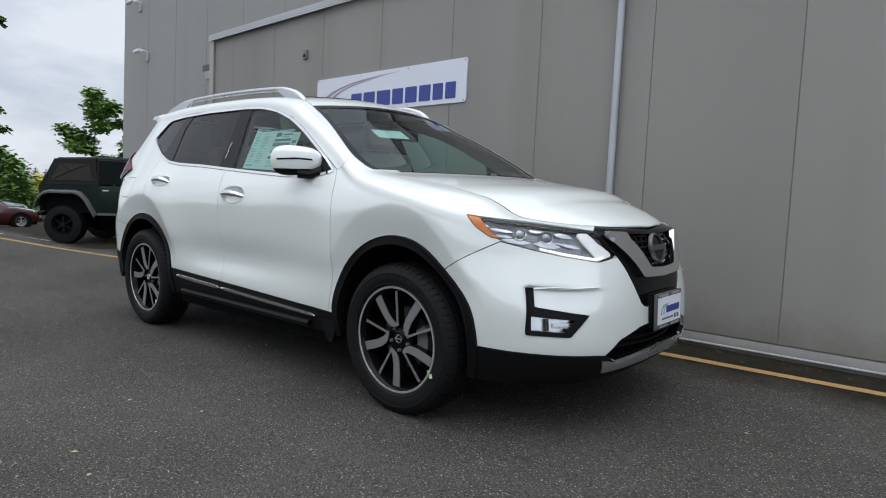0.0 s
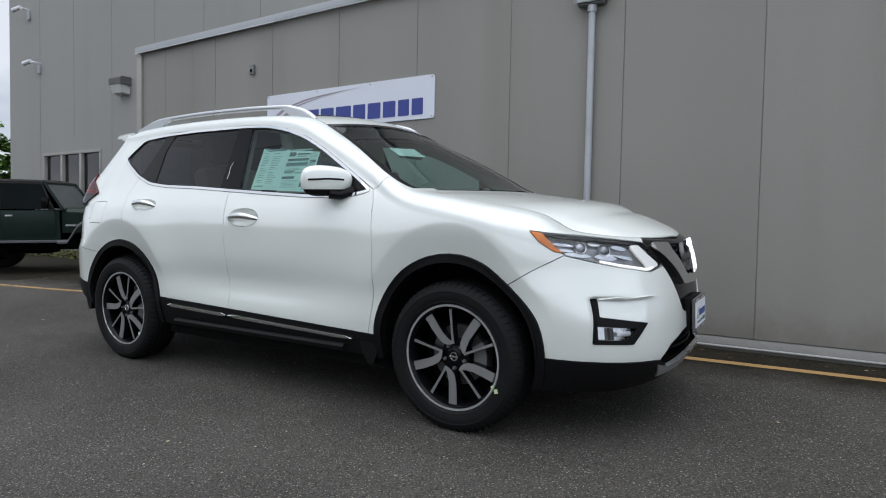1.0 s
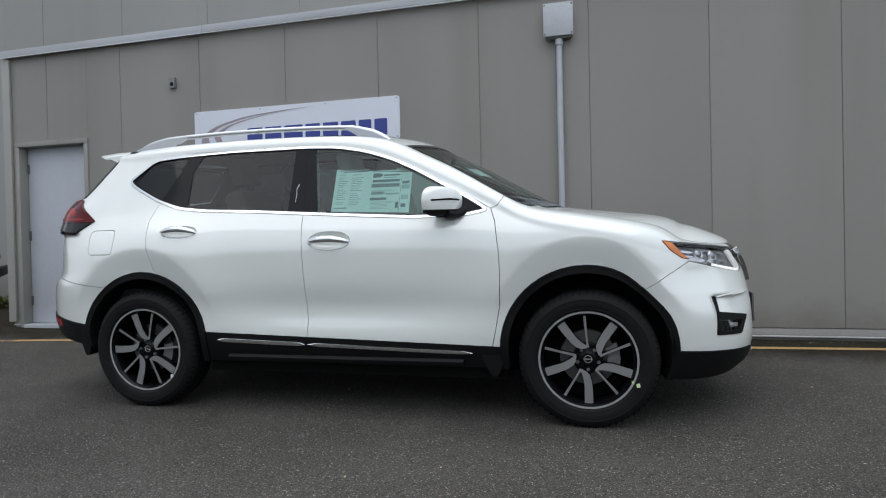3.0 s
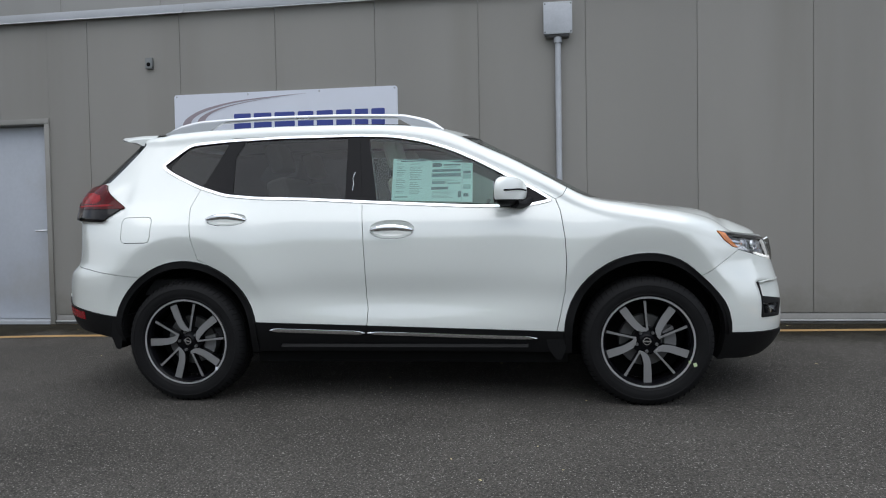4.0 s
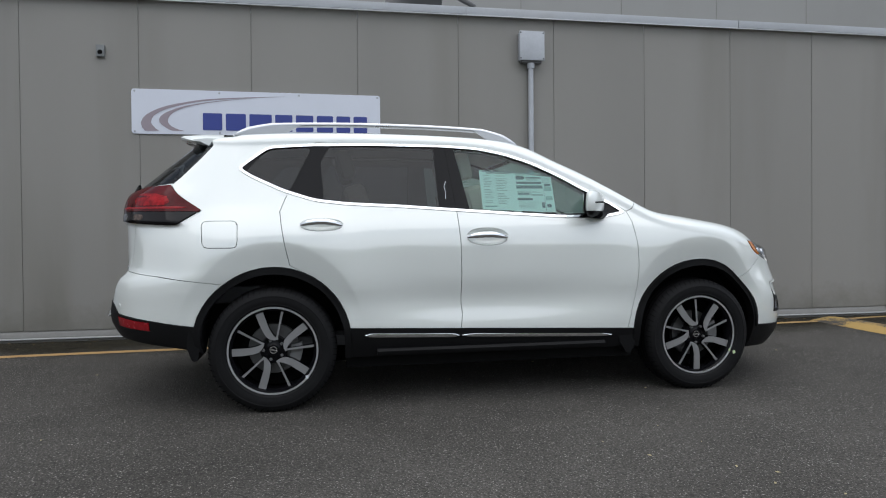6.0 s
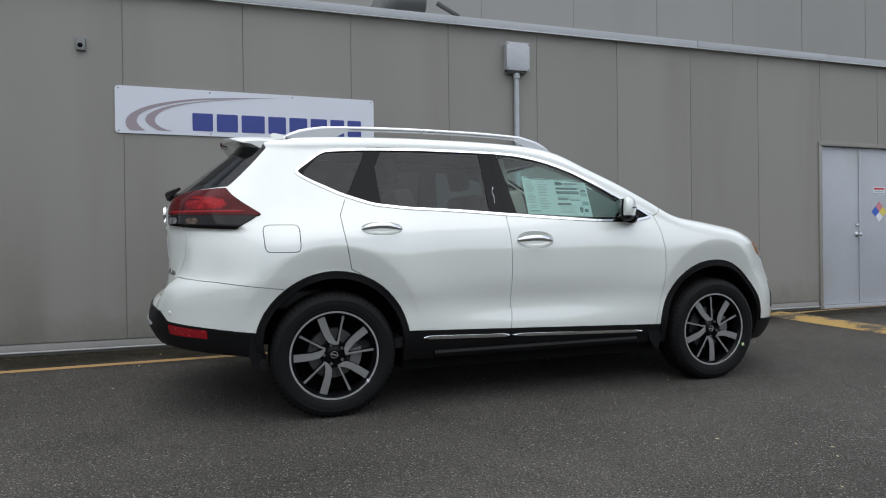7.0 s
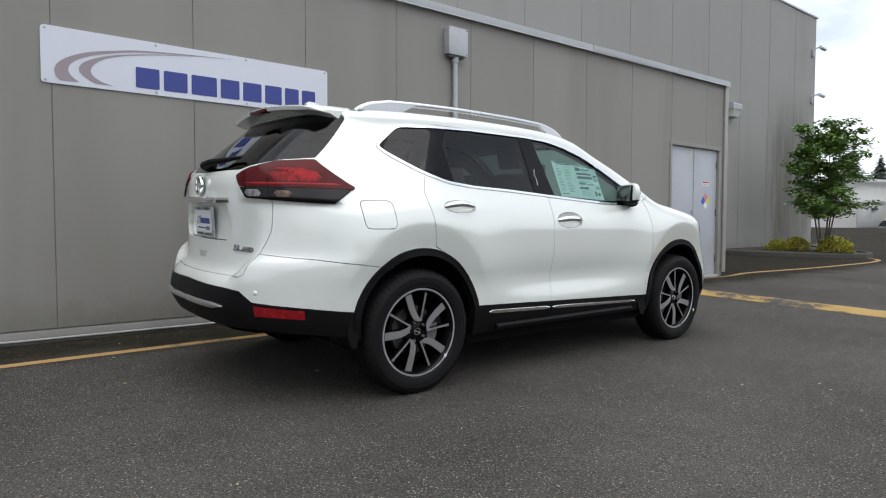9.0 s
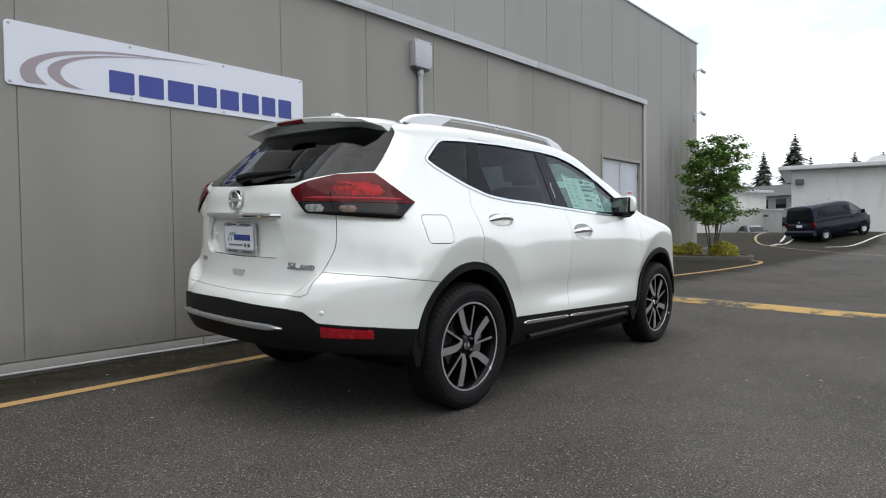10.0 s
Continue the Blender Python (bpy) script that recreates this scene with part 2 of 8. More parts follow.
def run_off(m, x0, width, z_top, color):
    """A dark water stain that runs down a wall from a height, ragged at its sides."""
    n, l = m.node_tree.nodes, m.node_tree.links
    b = n["Principled BSDF"]
    old = b.inputs["Base Color"].links[0].from_socket
    tc, sep, rag = n.new("ShaderNodeTexCoord"), n.new("ShaderNodeSeparateXYZ"), n.new("ShaderNodeTexNoise")
    mp = n.new("ShaderNodeMapping")
    mp.inputs["Scale"].default_value = (2.5, 1, 0.35)
    l.new(tc.outputs["Object"], mp.inputs["Vector"])
    l.new(mp.outputs["Vector"], rag.inputs["Vector"])
    rag.inputs["Scale"].default_value, rag.inputs["Detail"].default_value = 2.0, 7
    l.new(tc.outputs["Object"], sep.inputs["Vector"])

    def step(op, a, k):
        q = n.new("ShaderNodeMath")
        q.operation = op
        l.new(a, q.inputs[0])
        if isinstance(k, float):
            q.inputs[1].default_value = k
        else:
            l.new(k, q.inputs[1])
        return q.outputs[0]
    off = step("ABSOLUTE", step("SUBTRACT", sep.outputs["X"], x0), 0.0)
    side = n.new("ShaderNodeMapRange")
    side.interpolation_type = "SMOOTHSTEP"
    side.inputs["From Min"].default_value, side.inputs["From Max"].default_value = width, 0.0
    l.new(step("SUBTRACT", off, step("MULTIPLY", rag.outputs["Fac"], width * 0.5)), side.inputs["Value"])
    high = n.new("ShaderNodeMapRange")
    high.interpolation_type = "SMOOTHSTEP"
    high.inputs["From Min"].default_value, high.inputs["From Max"].default_value = z_top, z_top - 2.2
    l.new(sep.outputs["Z"], high.inputs["Value"])
    amount = step("MULTIPLY", step("MULTIPLY", side.outputs["Result"], high.outputs["Result"]), step("ADD", rag.outputs["Fac"], 0.25))
    mix = n.new("ShaderNodeMix")
    mix.data_type = "RGBA"
    mix.inputs["B"].default_value = (*color, 1)
    l.new(amount, mix.inputs["Factor"])
    l.new(old, mix.inputs["A"])
    l.new(mix.outputs["Result"], b.inputs["Base Color"])


run_off(big_paint, 13.6, 1.7, 5.4, (0.085, 0.083, 0.060))
run_off(wall_paint, -4.9, 0.5, 2.6, (0.19, 0.18, 0.155))
run_off(wall_paint, -7.2, 0.35, 2.2, (0.19, 0.18, 0.155))


def splash(m, z_top, color):
    """Dirt thrown up by the rain on the foot of a wall."""
    n, l = m.node_tree.nodes, m.node_tree.links
    b = n["Principled BSDF"]
    old = b.inputs["Base Color"].links[0].from_socket
    tc, sep, rag, total, high, mix = n.new("ShaderNodeTexCoord"), n.new("ShaderNodeSeparateXYZ"), n.new("ShaderNodeTexNoise"), n.new("ShaderNodeMath"), n.new("ShaderNodeMapRange"), n.new("ShaderNodeMix")
    l.new(tc.outputs["Object"], sep.inputs["Vector"])
    l.new(tc.outputs["Object"], rag.inputs["Vector"])
    rag.inputs["Scale"].default_value, rag.inputs["Detail"].default_value, rag.inputs["Roughness"].default_value = 3.5, 10, 0.75
    total.operation = "MULTIPLY_ADD"
    total.inputs[1].default_value = 0.7
    l.new(rag.outputs["Fac"], total.inputs[0])
    l.new(sep.outputs["Z"], total.inputs[2])
    high.inputs["From Min"].default_value, high.inputs["From Max"].default_value, high.inputs["To Max"].default_value = z_top + 0.35, 0.40, 0.75
    l.new(total.outputs[0], high.inputs["Value"])
    mix.data_type = "RGBA"
    mix.inputs["B"].default_value = (*color, 1)
    l.new(high.outputs["Result"], mix.inputs["Factor"])
    l.new(old, mix.inputs["A"])
    l.new(mix.outputs["Result"], b.inputs["Base Color"])


splash(wall_paint, 0.45, (0.15, 0.14, 0.115))
splash(big_paint, 0.55, (0.16, 0.15, 0.125))
joint_grey = surface("pale_joint_sealant", (0.205, 0.20, 0.186), 0.8)
seam_dark = surface("joint_sealant", (0.24, 0.23, 0.21), 0.8)
flashing = surface("grey_flashing", (0.2115, 0.207, 0.1935), 0.5, vary=0.15, scale=2, fine=50, stain=(0.17, 0.155, 0.13))
lip_metal = surface("bright_flashing_lip", (0.36, 0.3645, 0.36), 0.55, metal=0.0, vary=0.12, scale=3)
lip_bright = surface("bright_drip_edge", (0.62, 0.63, 0.64), 0.4, metal=0.2, vary=0.08)
cap_metal = surface("pale_parapet_flashing", (0.40, 0.415, 0.435), 0.42, metal=0.15, vary=0.1, scale=1.2, stain=(0.33, 0.32, 0.31))
trim_paint = surface("light_taupe_trim", (0.3268, 0.3182, 0.2924), 0.5, vary=0.06)
door_paint = surface("pale_blue_grey_door_paint", (0.4312, 0.4576, 0.5016), 0.45, vary=0.07, scale=1.5, fine=30, stain=(0.36, 0.33, 0.27))
concrete = surface("kerb_concrete", (0.058, 0.055, 0.048), 0.9, vary=0.25, scale=4, fine=90, bump=0.5)
galvanised = surface("galvanised_grey", (0.432, 0.45, 0.477), 0.5, metal=0.2, vary=0.1, scale=6)
dark_box = surface("dark_grey_metal", (0.10, 0.10, 0.10), 0.5)
yellow_paint = worn_paint("worn_yellow_paint", (0.387, 0.2385, 0.09), 0.745)
hump_paint = worn_paint("patchy_yellow_paint", (0.396, 0.2565, 0.0765), 0.645)
faded_yellow = worn_paint("faded_yellow_paint", (0.33, 0.26, 0.13), 0.76)
white_line = worn_paint("worn_white_paint", (0.62, 0.62, 0.60), 0.80)
sign_white = surface("white_sign_face", (0.6882, 0.7161, 0.7905), 0.35, vary=0.02)
sign_blue = surface("deep_blue_vinyl", (0.035, 0.055, 0.27), 0.4, vary=0.03)
sign_grey = surface("mauve_grey_vinyl", (0.33, 0.28, 0.31), 0.4, vary=0.03)
pearl = pearl_paint()
black_plastic = surface("textured_black_plastic", (0.0064, 0.0064, 0.0068), 0.5, vary=0.1, fine=400, bump=0.15, spec=0.14)
gloss_black = surface("gloss_black", (0.005, 0.005, 0.006), 0.08, spec=0.14)
matt_black = surface("matt_black_void", (0.006, 0.006, 0.006), 0.95, spec=0.1)
rubber = surface("tyre_rubber", (0.010, 0.010, 0.0105), 0.60, vary=0.2, scale=8, fine=200, bump=0.2, spec=0.13)
chrome = surface("chrome", (0.86, 0.87, 0.88), 0.06, metal=1.0, vary=0.0)
silver = surface("satin_silver", (0.62, 0.63, 0.65), 0.28, metal=0.85, vary=0.03)
machined = surface("machined_alloy", (0.60, 0.60, 0.61), 0.36, metal=0.7, vary=0.05, fine=300)
spoke_alloy = surface("dull_machined_spoke", (0.40, 0.40, 0.405), 0.40, metal=0.75, vary=0.10, fine=300)
brake_steel = surface("brake_steel", (0.13, 0.13, 0.13), 0.45, metal=0.8)
glass_dark = pane("privacy_glass", (0.165, 0.185, 0.20), 0.01, 1.50)
glass_green = pane("tinted_green_glass", (0.66, 0.86, 0.82), 0.01, 1.55)
glass_clear = pane("clear_lens", (0.93, 0.94, 0.95), 0.01, 1.45)
glass_room = pane("window_glass", (0.16, 0.18, 0.19), 0.01, 2.0)
reflex_red = surface("reflex_red", (0.25, 0.006, 0.011), 0.25, vary=0.2, scale=30)
red_lens = surface("deep_red_lens", (0.075, 0.0015, 0.003), 0.06, spec=0.20, vary=0.45, scale=6)
smoke_lens = surface("smoked_lens", (0.006, 0.005, 0.006), 0.06, spec=0.26)
amber_lens = surface("amber_lens", (0.62, 0.17, 0.01), 0.15, coat=0.8, vary=0.2, scale=30)
reflector = surface("reflector_bowl", (0.62, 0.63, 0.65), 0.18, metal=0.9, vary=0.15, scale=22)
seat_leather = surface("beige_leather", (0.42, 0.38, 0.32), 0.6, vary=0.08)
cabin_dark = surface("charcoal_cabin", (0.04, 0.04, 0.042), 0.7)
headliner = surface("grey_headliner", (0.40, 0.39, 0.375), 0.9)
pillar_grey = surface("grey_pillar_trim", (0.15, 0.15, 0.148), 0.8)
paper = surface("pale_green_paper", (0.82, 0.92, 0.89), 0.6, vary=0.05, scale=9)
print_grey = surface("grey_print", (0.30, 0.40, 0.38), 0.6)
print_dark = surface("dark_print", (0.10, 0.13, 0.14), 0.6)
plate_white = surface("white_plate", (0.78, 0.80, 0.84), 0.4, vary=0.02)
leaf = surface("mid_green_leaves", (0.162, 0.279, 0.0675), 0.55, vary=0.45, scale=2.5, fine=12)
leaf_yellow = surface("yellow_green_leaves", (0.42, 0.40, 0.045), 0.6, vary=0.35, scale=5, fine=20)
# conifer green lifted towards grey: the haze of distance is put into the colour
needle = surface("haze_greyed_needles", (0.085, 0.102, 0.082), 0.8, vary=0.4, scale=1.5)
bark = surface("grey_brown_bark", (0.13, 0.11, 0.09), 0.9, vary=0.3, scale=6, bump=0.5)
mulch = surface("dark_mulch", (0.045, 0.035, 0.025), 0.95, vary=0.4, scale=10, bump=0.6)


# ---- the white car's body: one smooth surface over (u, z) ----
# u runs along the side (rear axle at 0), past FX round the nose, past RX round the tail
FX, RX, NOSE_P, NOSE_Q = 2.75, -0.20, 2.5, 3.0
RIDGE = (0.525, 0.595)  # half length and height of the raised line round each wheel arch


def table(xs, ys, soft=0.0):
    """A smooth function through a few knots (monotone-limited cubic), evened out over about soft."""
    xs, ys = np.array(xs, float), np.array(ys, float)
    d = np.diff(ys) / np.diff(xs)
    m = np.concatenate([[d[0]], np.where(d[:-1] * d[1:] > 0, 2 * d[:-1] * d[1:] / np.where(d[:-1] + d[1:] == 0, 1, d[:-1] + d[1:]), 0), [d[-1]]])

    def f(x):
        x = np.clip(x, xs[0], xs[-1])
        i = np.clip(np.searchsorted(xs, x, side="right") - 1, 0, len(xs) - 2)
        h = xs[i + 1] - xs[i]
        t = (x - xs[i]) / h
        return (1 + 2 * t) * (1 - t) ** 2 * ys[i] + t * (1 - t) ** 2 * h * m[i] + t * t * (3 - 2 * t) * ys[i + 1] + t * t * (t - 1) * h * m[i + 1]
    if not soft:
        return f
    fine = np.linspace(xs[0], xs[-1], 1600)
    step = fine[1] - fine[0]
    half = int(3 * soft / step) + 1
    k = np.exp(-0.5 * (np.arange(-half, half + 1) * step / soft) ** 2)
    vals = np.convolve(np.pad(f(fine), half, mode="edge"), k / k.sum(), mode="valid")
    return lambda x: np.interp(x, fine, vals)


nose_x = table([0.15, 0.22, 0.30, 0.40, 0.55, 0.70, 0.80, 0.90, 0.96], [3.40, 3.50, 3.60, 3.63, 3.625, 3.61, 3.59, 3.55, 3.50], 0.03)
tail_x = table([0.20, 0.30, 0.37, 0.46, 0.55, 0.65, 0.74, 0.78, 0.805, 0.84, 0.95, 1.10, 1.18, 1.25, 1.40, 1.60],
               [-0.60, -0.78, -0.94, -1.020, -1.045, -1.047, -1.030, -1.008, -0.965, -0.947, -0.935, -0.945, -0.945, -0.925, -0.76, -0.51], 0.014)
half_w = table([0.15, 0.30, 0.42, 0.50, 0.62, 0.80, 0.95, 1.05, 1.13, 1.20, 1.30, 1.40, 1.50, 1.60],
               [0.83, 0.87, 0.900, 0.906, 0.905, 0.913, 0.917, 0.900, 0.868, 0.835, 0.79, 0.745, 0.70, 0.655], 0.025)
low_z = table([-1.6, -1.05, -0.70, -0.45, -0.30, 0.30, 2.2, 3.15, 3.4, 4.3], [0.425, 0.425, 0.405, 0.375, 0.34, 0.30, 0.30, 0.255, 0.245, 0.245])
dlo_z = table([-1.5, -0.50, -0.2, -0.03, 0.21, 0.56, 1.05, 1.255, 1.43, 1.605, 1.78, 1.957, 2.133, 2.23, 2.32, 2.45, 2.70, 2.95, 3.15, 3.4, 3.7, 4.3],
              [1.575, 1.575, 1.57, 1.575, 1.585, 1.595, 1.592, 1.578, 1.548, 1.492, 1.416, 1.325, 1.231, 1.175, 1.125, 1.078, 1.030, 0.985, 0.940, 0.882, 0.865, 0.865], 0.03)
top_z = table([-1.5, -0.35, -0.17, 0.18, 0.54, 0.90, 1.26, 1.44, 1.57, 1.78, 1.96, 2.10, 2.28, 2.36, 2.45, 2.60, 2.83, 3.0, 3.12, 3.20, 3.26, 3.32, 3.38, 3.6, 4.3],
              [1.625, 1.627, 1.641, 1.655, 1.66, 1.657, 1.645, 1.627, 1.600, 1.503, 1.414, 1.335, 1.230, 1.188, 1.160, 1.138, 1.103, 1.080, 1.060, 1.040, 1.010, 0.972, 0.957, 0.936, 0.915], 0.018)
top_y = table([-0.2, 0.2, 0.54, 0.90, 1.26, 1.44, 1.57, 1.78, 1.96, 2.10, 2.28, 2.45, 2.75],
              [0.565, 0.595, 0.60, 0.60, 0.595, 0.59, 0.59, 0.625, 0.685, 0.735, 0.785, 0.780, 0.745], 0.035)
_th = np.linspace(0, 1, 6000) ** 1.5 * np.pi / 2  # 0: side, 90: middle of the end


def _arc(width, length):
    x, y = length * np.sin(_th) ** (2 / NOSE_P), width * np.cos(_th) ** (2 / NOSE_Q)
    return np.concatenate([[0], np.cumsum(np.hypot(np.diff(x), np.diff(y)))])


_front, _rear = _arc(0.91, 0.87), _arc(0.88, 0.80)
U_FRONT, U_REAR = FX + _front[-1], RX - _rear[-1]


def body_point(u, z):
    """The place on the right-hand half of the body (y < 0), as arrays."""
    u, z = np.broadcast_arrays(np.asarray(u, float), np.asarray(z, float))
    zd, zt = dlo_z(u), top_z(u)
    zs = np.minimum(z, zd)
    th = np.where(u > FX, np.interp(u - FX, _front, _th), np.where(u < RX, np.interp(RX - u, _rear, _th), 0))
    # the nose gets rounder in plan with height
    k = np.clip((zs - 0.55) / 0.27, 0, 1)
    on = np.clip((u - FX) / 0.5, 0, 1)
    k = 0.5 * k * k * (3 - 2 * k) * on * on * (3 - 2 * on)
    along, across = np.sin(th) ** (2 / (NOSE_P - k)), np.cos(th) ** (2 / (NOSE_Q - k))
    mid = np.clip(u, RX, FX)
    w = half_w(zs)
    bump = lambda x0, z0, rx, rz: np.exp(-((mid - x0) / rx) ** 2 - ((zs - z0) / rz) ** 2)
    w = w - 0.026 * bump(1.3, 0.612, 0.86, 0.110)
    # a ridge that runs round each wheel arch
    for cx, cz in ((2.70, 0.41), (0.01, 0.40)):
        r = (np.hypot((u - cx) / RIDGE[0], (zs - cz) / RIDGE[1]) - 1) * RIDGE[1]
        fall = 0.005 * np.logaddexp(0, -r / 0.005)
        w = w + (0.021 * np.exp(-(np.maximum(r, 0) / 0.20) ** 2) - 0.24 * np.minimum(fall, 0.14)) * np.clip((zs - 0.45) / 0.25, 0, 1) * np.exp(-np.maximum(-r - 0.16, 0) / 0.1)
    w = w - 0.03 * np.clip((0.5 - mid) / 0.7, 0, 1) ** 2 * np.clip((zs - 0.8) / 0.4, 0, 1)
    # the bumper's ledge lies lower across the tailgate than at the corners
    c = np.clip((-0.97 - u) / 0.17, 0, 1)
    a, b = np.clip((zs - 0.45) / 0.15, 0, 1), np.clip((1.02 - zs) / 0.15, 0, 1)
    low = 0.10 * c * c * (3 - 2 * c) * a * a * (3 - 2 * a) * b * b * (3 - 2 * b)
    x = np.where(u > FX, FX + (nose_x(zs) - FX) * along, np.where(u < RX, RX + (tail_x(zs + low) - RX) * along, u))
    y = w * across
    # a sharp ledge over the flat panel above each fog lamp
    ledge = 1 / (1 + np.exp(np.clip((zs - 0.676 + 0.05 * (u - 3.4)) / 0.0035, -40, 40)))
    fade = np.clip((zs - 0.44) / 0.17, 0, 1) * np.clip((u - 3.372) / 0.02, 0, 1) * np.clip((3.80 - u) / 0.32, 0, 1)
    sunk = 0.020 * ledge * fade * fade * (3 - 2 * fade)
    ease = lambda v: np.clip(v, 0, 1) ** 2 * (3 - 2 * np.clip(v, 0, 1))
    proud = 0.024 * ease((u + 1.15) / 0.14) * ease((-0.40 - u) / 0.22) * ease((zs - 1.08) / 0.03) * (0.4 + 0.6 * ease((1.335 - zs) / 0.09))
    x, y = x - (sunk + proud) * np.sin(th), y + (proud - sunk) * np.cos(th)
    xt = np.where(u > FX, FX + (3.525 - FX) * along, np.where(u < RX, RX + (-0.44 - RX) * along, u))
    yt = top_y(mid) * across
    f = np.clip((z - zd) / np.maximum(zt - zd, 1e-6), 0, 1)
    k = 1 - np.sqrt(np.maximum(1 - f * f, 0))
    return np.stack([x + (xt - x) * k, -(y + (yt - y) * k), z], -1)


bow_x = table([-0.5, 0.2, 1.0, 1.57, 2.1, 2.40, 2.7, 3.1, 3.35, 4.3], [-0.10, 0.0, 0.04, 0.08, 0.12, 0.15, 0.16, 0.13, 0.07, 0.0])
crown_z = table([-0.5, 0.2, 1.0, 1.57, 2.1, 2.40, 2.7, 3.0, 3.2, 3.36, 3.5, 3.7, 3.9, 4.1, U_FRONT], [0.035, 0.045, 0.05, 0.04, 0.012, 0.004, 0.010, 0.026, 0.039, 0.081, 0.062, 0.032, 0.010, 0.002, 0.0], 0.04)


def top_point(u, w):
    """The hood, screen and roof: u along the top edge, w from -1 (right) to 1 (left)."""
    p = body_point(u, top_z(u))
    w = np.asarray(w, float)
    h = 1 - w ** 2
    # towards the nose the hood's edges fall off more steeply
    s = np.clip((np.asarray(u, float) - 2.75) / 0.5, 0, 1)
    q = 2 + 1.2 * s * s * (3 - 2 * s)
    return np.stack([p[..., 0] + bow_x(u) * h, -p[..., 1] * w, p[..., 2] + crown_z(u) * (1 - np.abs(w) ** q)], -1)


# ---- building tools ----
def finish(name, bm, material, parent=None, label="", sharp=35.0):
    """Links a bmesh as one mesh object, shaded smooth with its sharp edges kept."""
    bm.normal_update()
    for f in bm.faces:
        f.smooth = True
    for e in bm.edges:
        if len(e.link_faces) != 2 or e.calc_face_angle(0) > radians(sharp):
            e.smooth = False
    me = bpy.data.meshes.new(name)
    bm.to_mesh(me)
    bm.free()
    me.materials.append(material)
    ob = new(name, me)
    if parent is not None:
        ob.parent = parent
    return tagged(ob, label)


def part(name, bm, material, parent, label="", sharp=35.0):
    return finish(name, bm, material, parent, label, sharp)


def thing(name, label, category, group="", kind="", m=None):
    ob = tagged(new(name), label, category, group, kind)
    if m is not None:
        ob.matrix_basis = m
    return ob


def box(bm, x0, x1, y0, y1, z0, z1, bevel=0.0, m=None, seg=2):
    r = bmesh.ops.create_cube(bm, size=1, matrix=Matrix.Translation(((x0 + x1) / 2, (y0 + y1) / 2, (z0 + z1) / 2)) @ Matrix.Diagonal((x1 - x0, y1 - y0, z1 - z0, 1)))
    vs = r["verts"]
    if bevel:
        es = list({e for v in vs for e in v.link_edges})
        q = bmesh.ops.bevel(bm, geom=es, offset=bevel, segments=seg, affect="EDGES", profile=0.6)
        vs = list({v for f in q["faces"] for v in f.verts} | {v for v in vs if v.is_valid})
    if m is not None:
        bmesh.ops.transform(bm, matrix=m, verts=vs)
    return bm


def boxed(x0, x1, y0, y1, z0, z1, bevel=0.0):
    return box(bmesh.new(), x0, x1, y0, y1, z0, z1, bevel)


def tube(bm, pts, r, n=10, cap=True, flat=None):
    """A round bar through points; r a number or one for each point; flat squeezes it along z."""
    pts = [Vector(p) for p in pts]
    rs = r if isinstance(r, (list, tuple)) else [r] * len(pts)
    rings = []
    for i, p in enumerate(pts):
        d = (pts[min(i + 1, len(pts) - 1)] - pts[max(i - 1, 0)]).normalized()
        a = d.cross(Vector((0, 0, 1)))
        if a.length < 0.05:
            a = d.cross(Vector((1, 0, 0)))
        a.normalize()
        b = d.cross(a)
        if b.z < 0:
            b = -b
        ring = []
        for k in range(n):
            t = 2 * math.pi * k / n
            ring.append(bm.verts.new(p + a * (rs[i] * math.cos(t)) + b * (rs[i] * (flat or 1) * math.sin(t))))
        rings.append(ring)
    for r0, r1 in zip(rings, rings[1:]):
        for k in range(n):
            bm.faces.new((r0[k], r0[(k + 1) % n], r1[(k + 1) % n], r1[k]))
    if cap:
        bm.faces.new(rings[0][::-1])
        bm.faces.new(rings[-1])
    bmesh.ops.recalc_face_normals(bm, faces=bm.faces)
    return bm


def lathe(bm, prof, n=48, m=None):
    """Turns (radius, y) pairs about the y axis."""
    rings = [[bm.verts.new((r * math.cos(2 * math.pi * k / n), y, r * math.sin(2 * math.pi * k / n))) for k in range(n)] for r, y in prof]
    for r0, r1 in zip(rings, rings[1:]):
        for k in range(n):
            bm.faces.new((r0[k], r0[(k + 1) % n], r1[(k + 1) % n], r1[k]))
    if m is not None:
        bmesh.ops.transform(bm, matrix=m, verts=[v for r in rings for v in r])
    return bm


def prism(bm, poly, a, b, axis="y", m=None):
    """A flat outline given depth from a to b along an axis; the outline is (x, z), (y, z) or (x, y)."""
    put = {"y": lambda p, d: (p[0], d, p[1]), "x": lambda p, d: (d, p[0], p[1]), "z": lambda p, d: (p[0], p[1], d)}[axis]
    v0, v1 = [bm.verts.new(put(p, a)) for p in poly], [bm.verts.new(put(p, b)) for p in poly]
    fs = [bm.faces.new(v0), bm.faces.new(v1[::-1])]
    for i in range(len(poly)):
        j = (i + 1) % len(poly)
        fs.append(bm.faces.new((v0[i], v1[i], v1[j], v0[j])))
    bmesh.ops.recalc_face_normals(bm, faces=fs)
    if m is not None:
        bmesh.ops.transform(bm, matrix=m, verts=v0 + v1)
    return bm


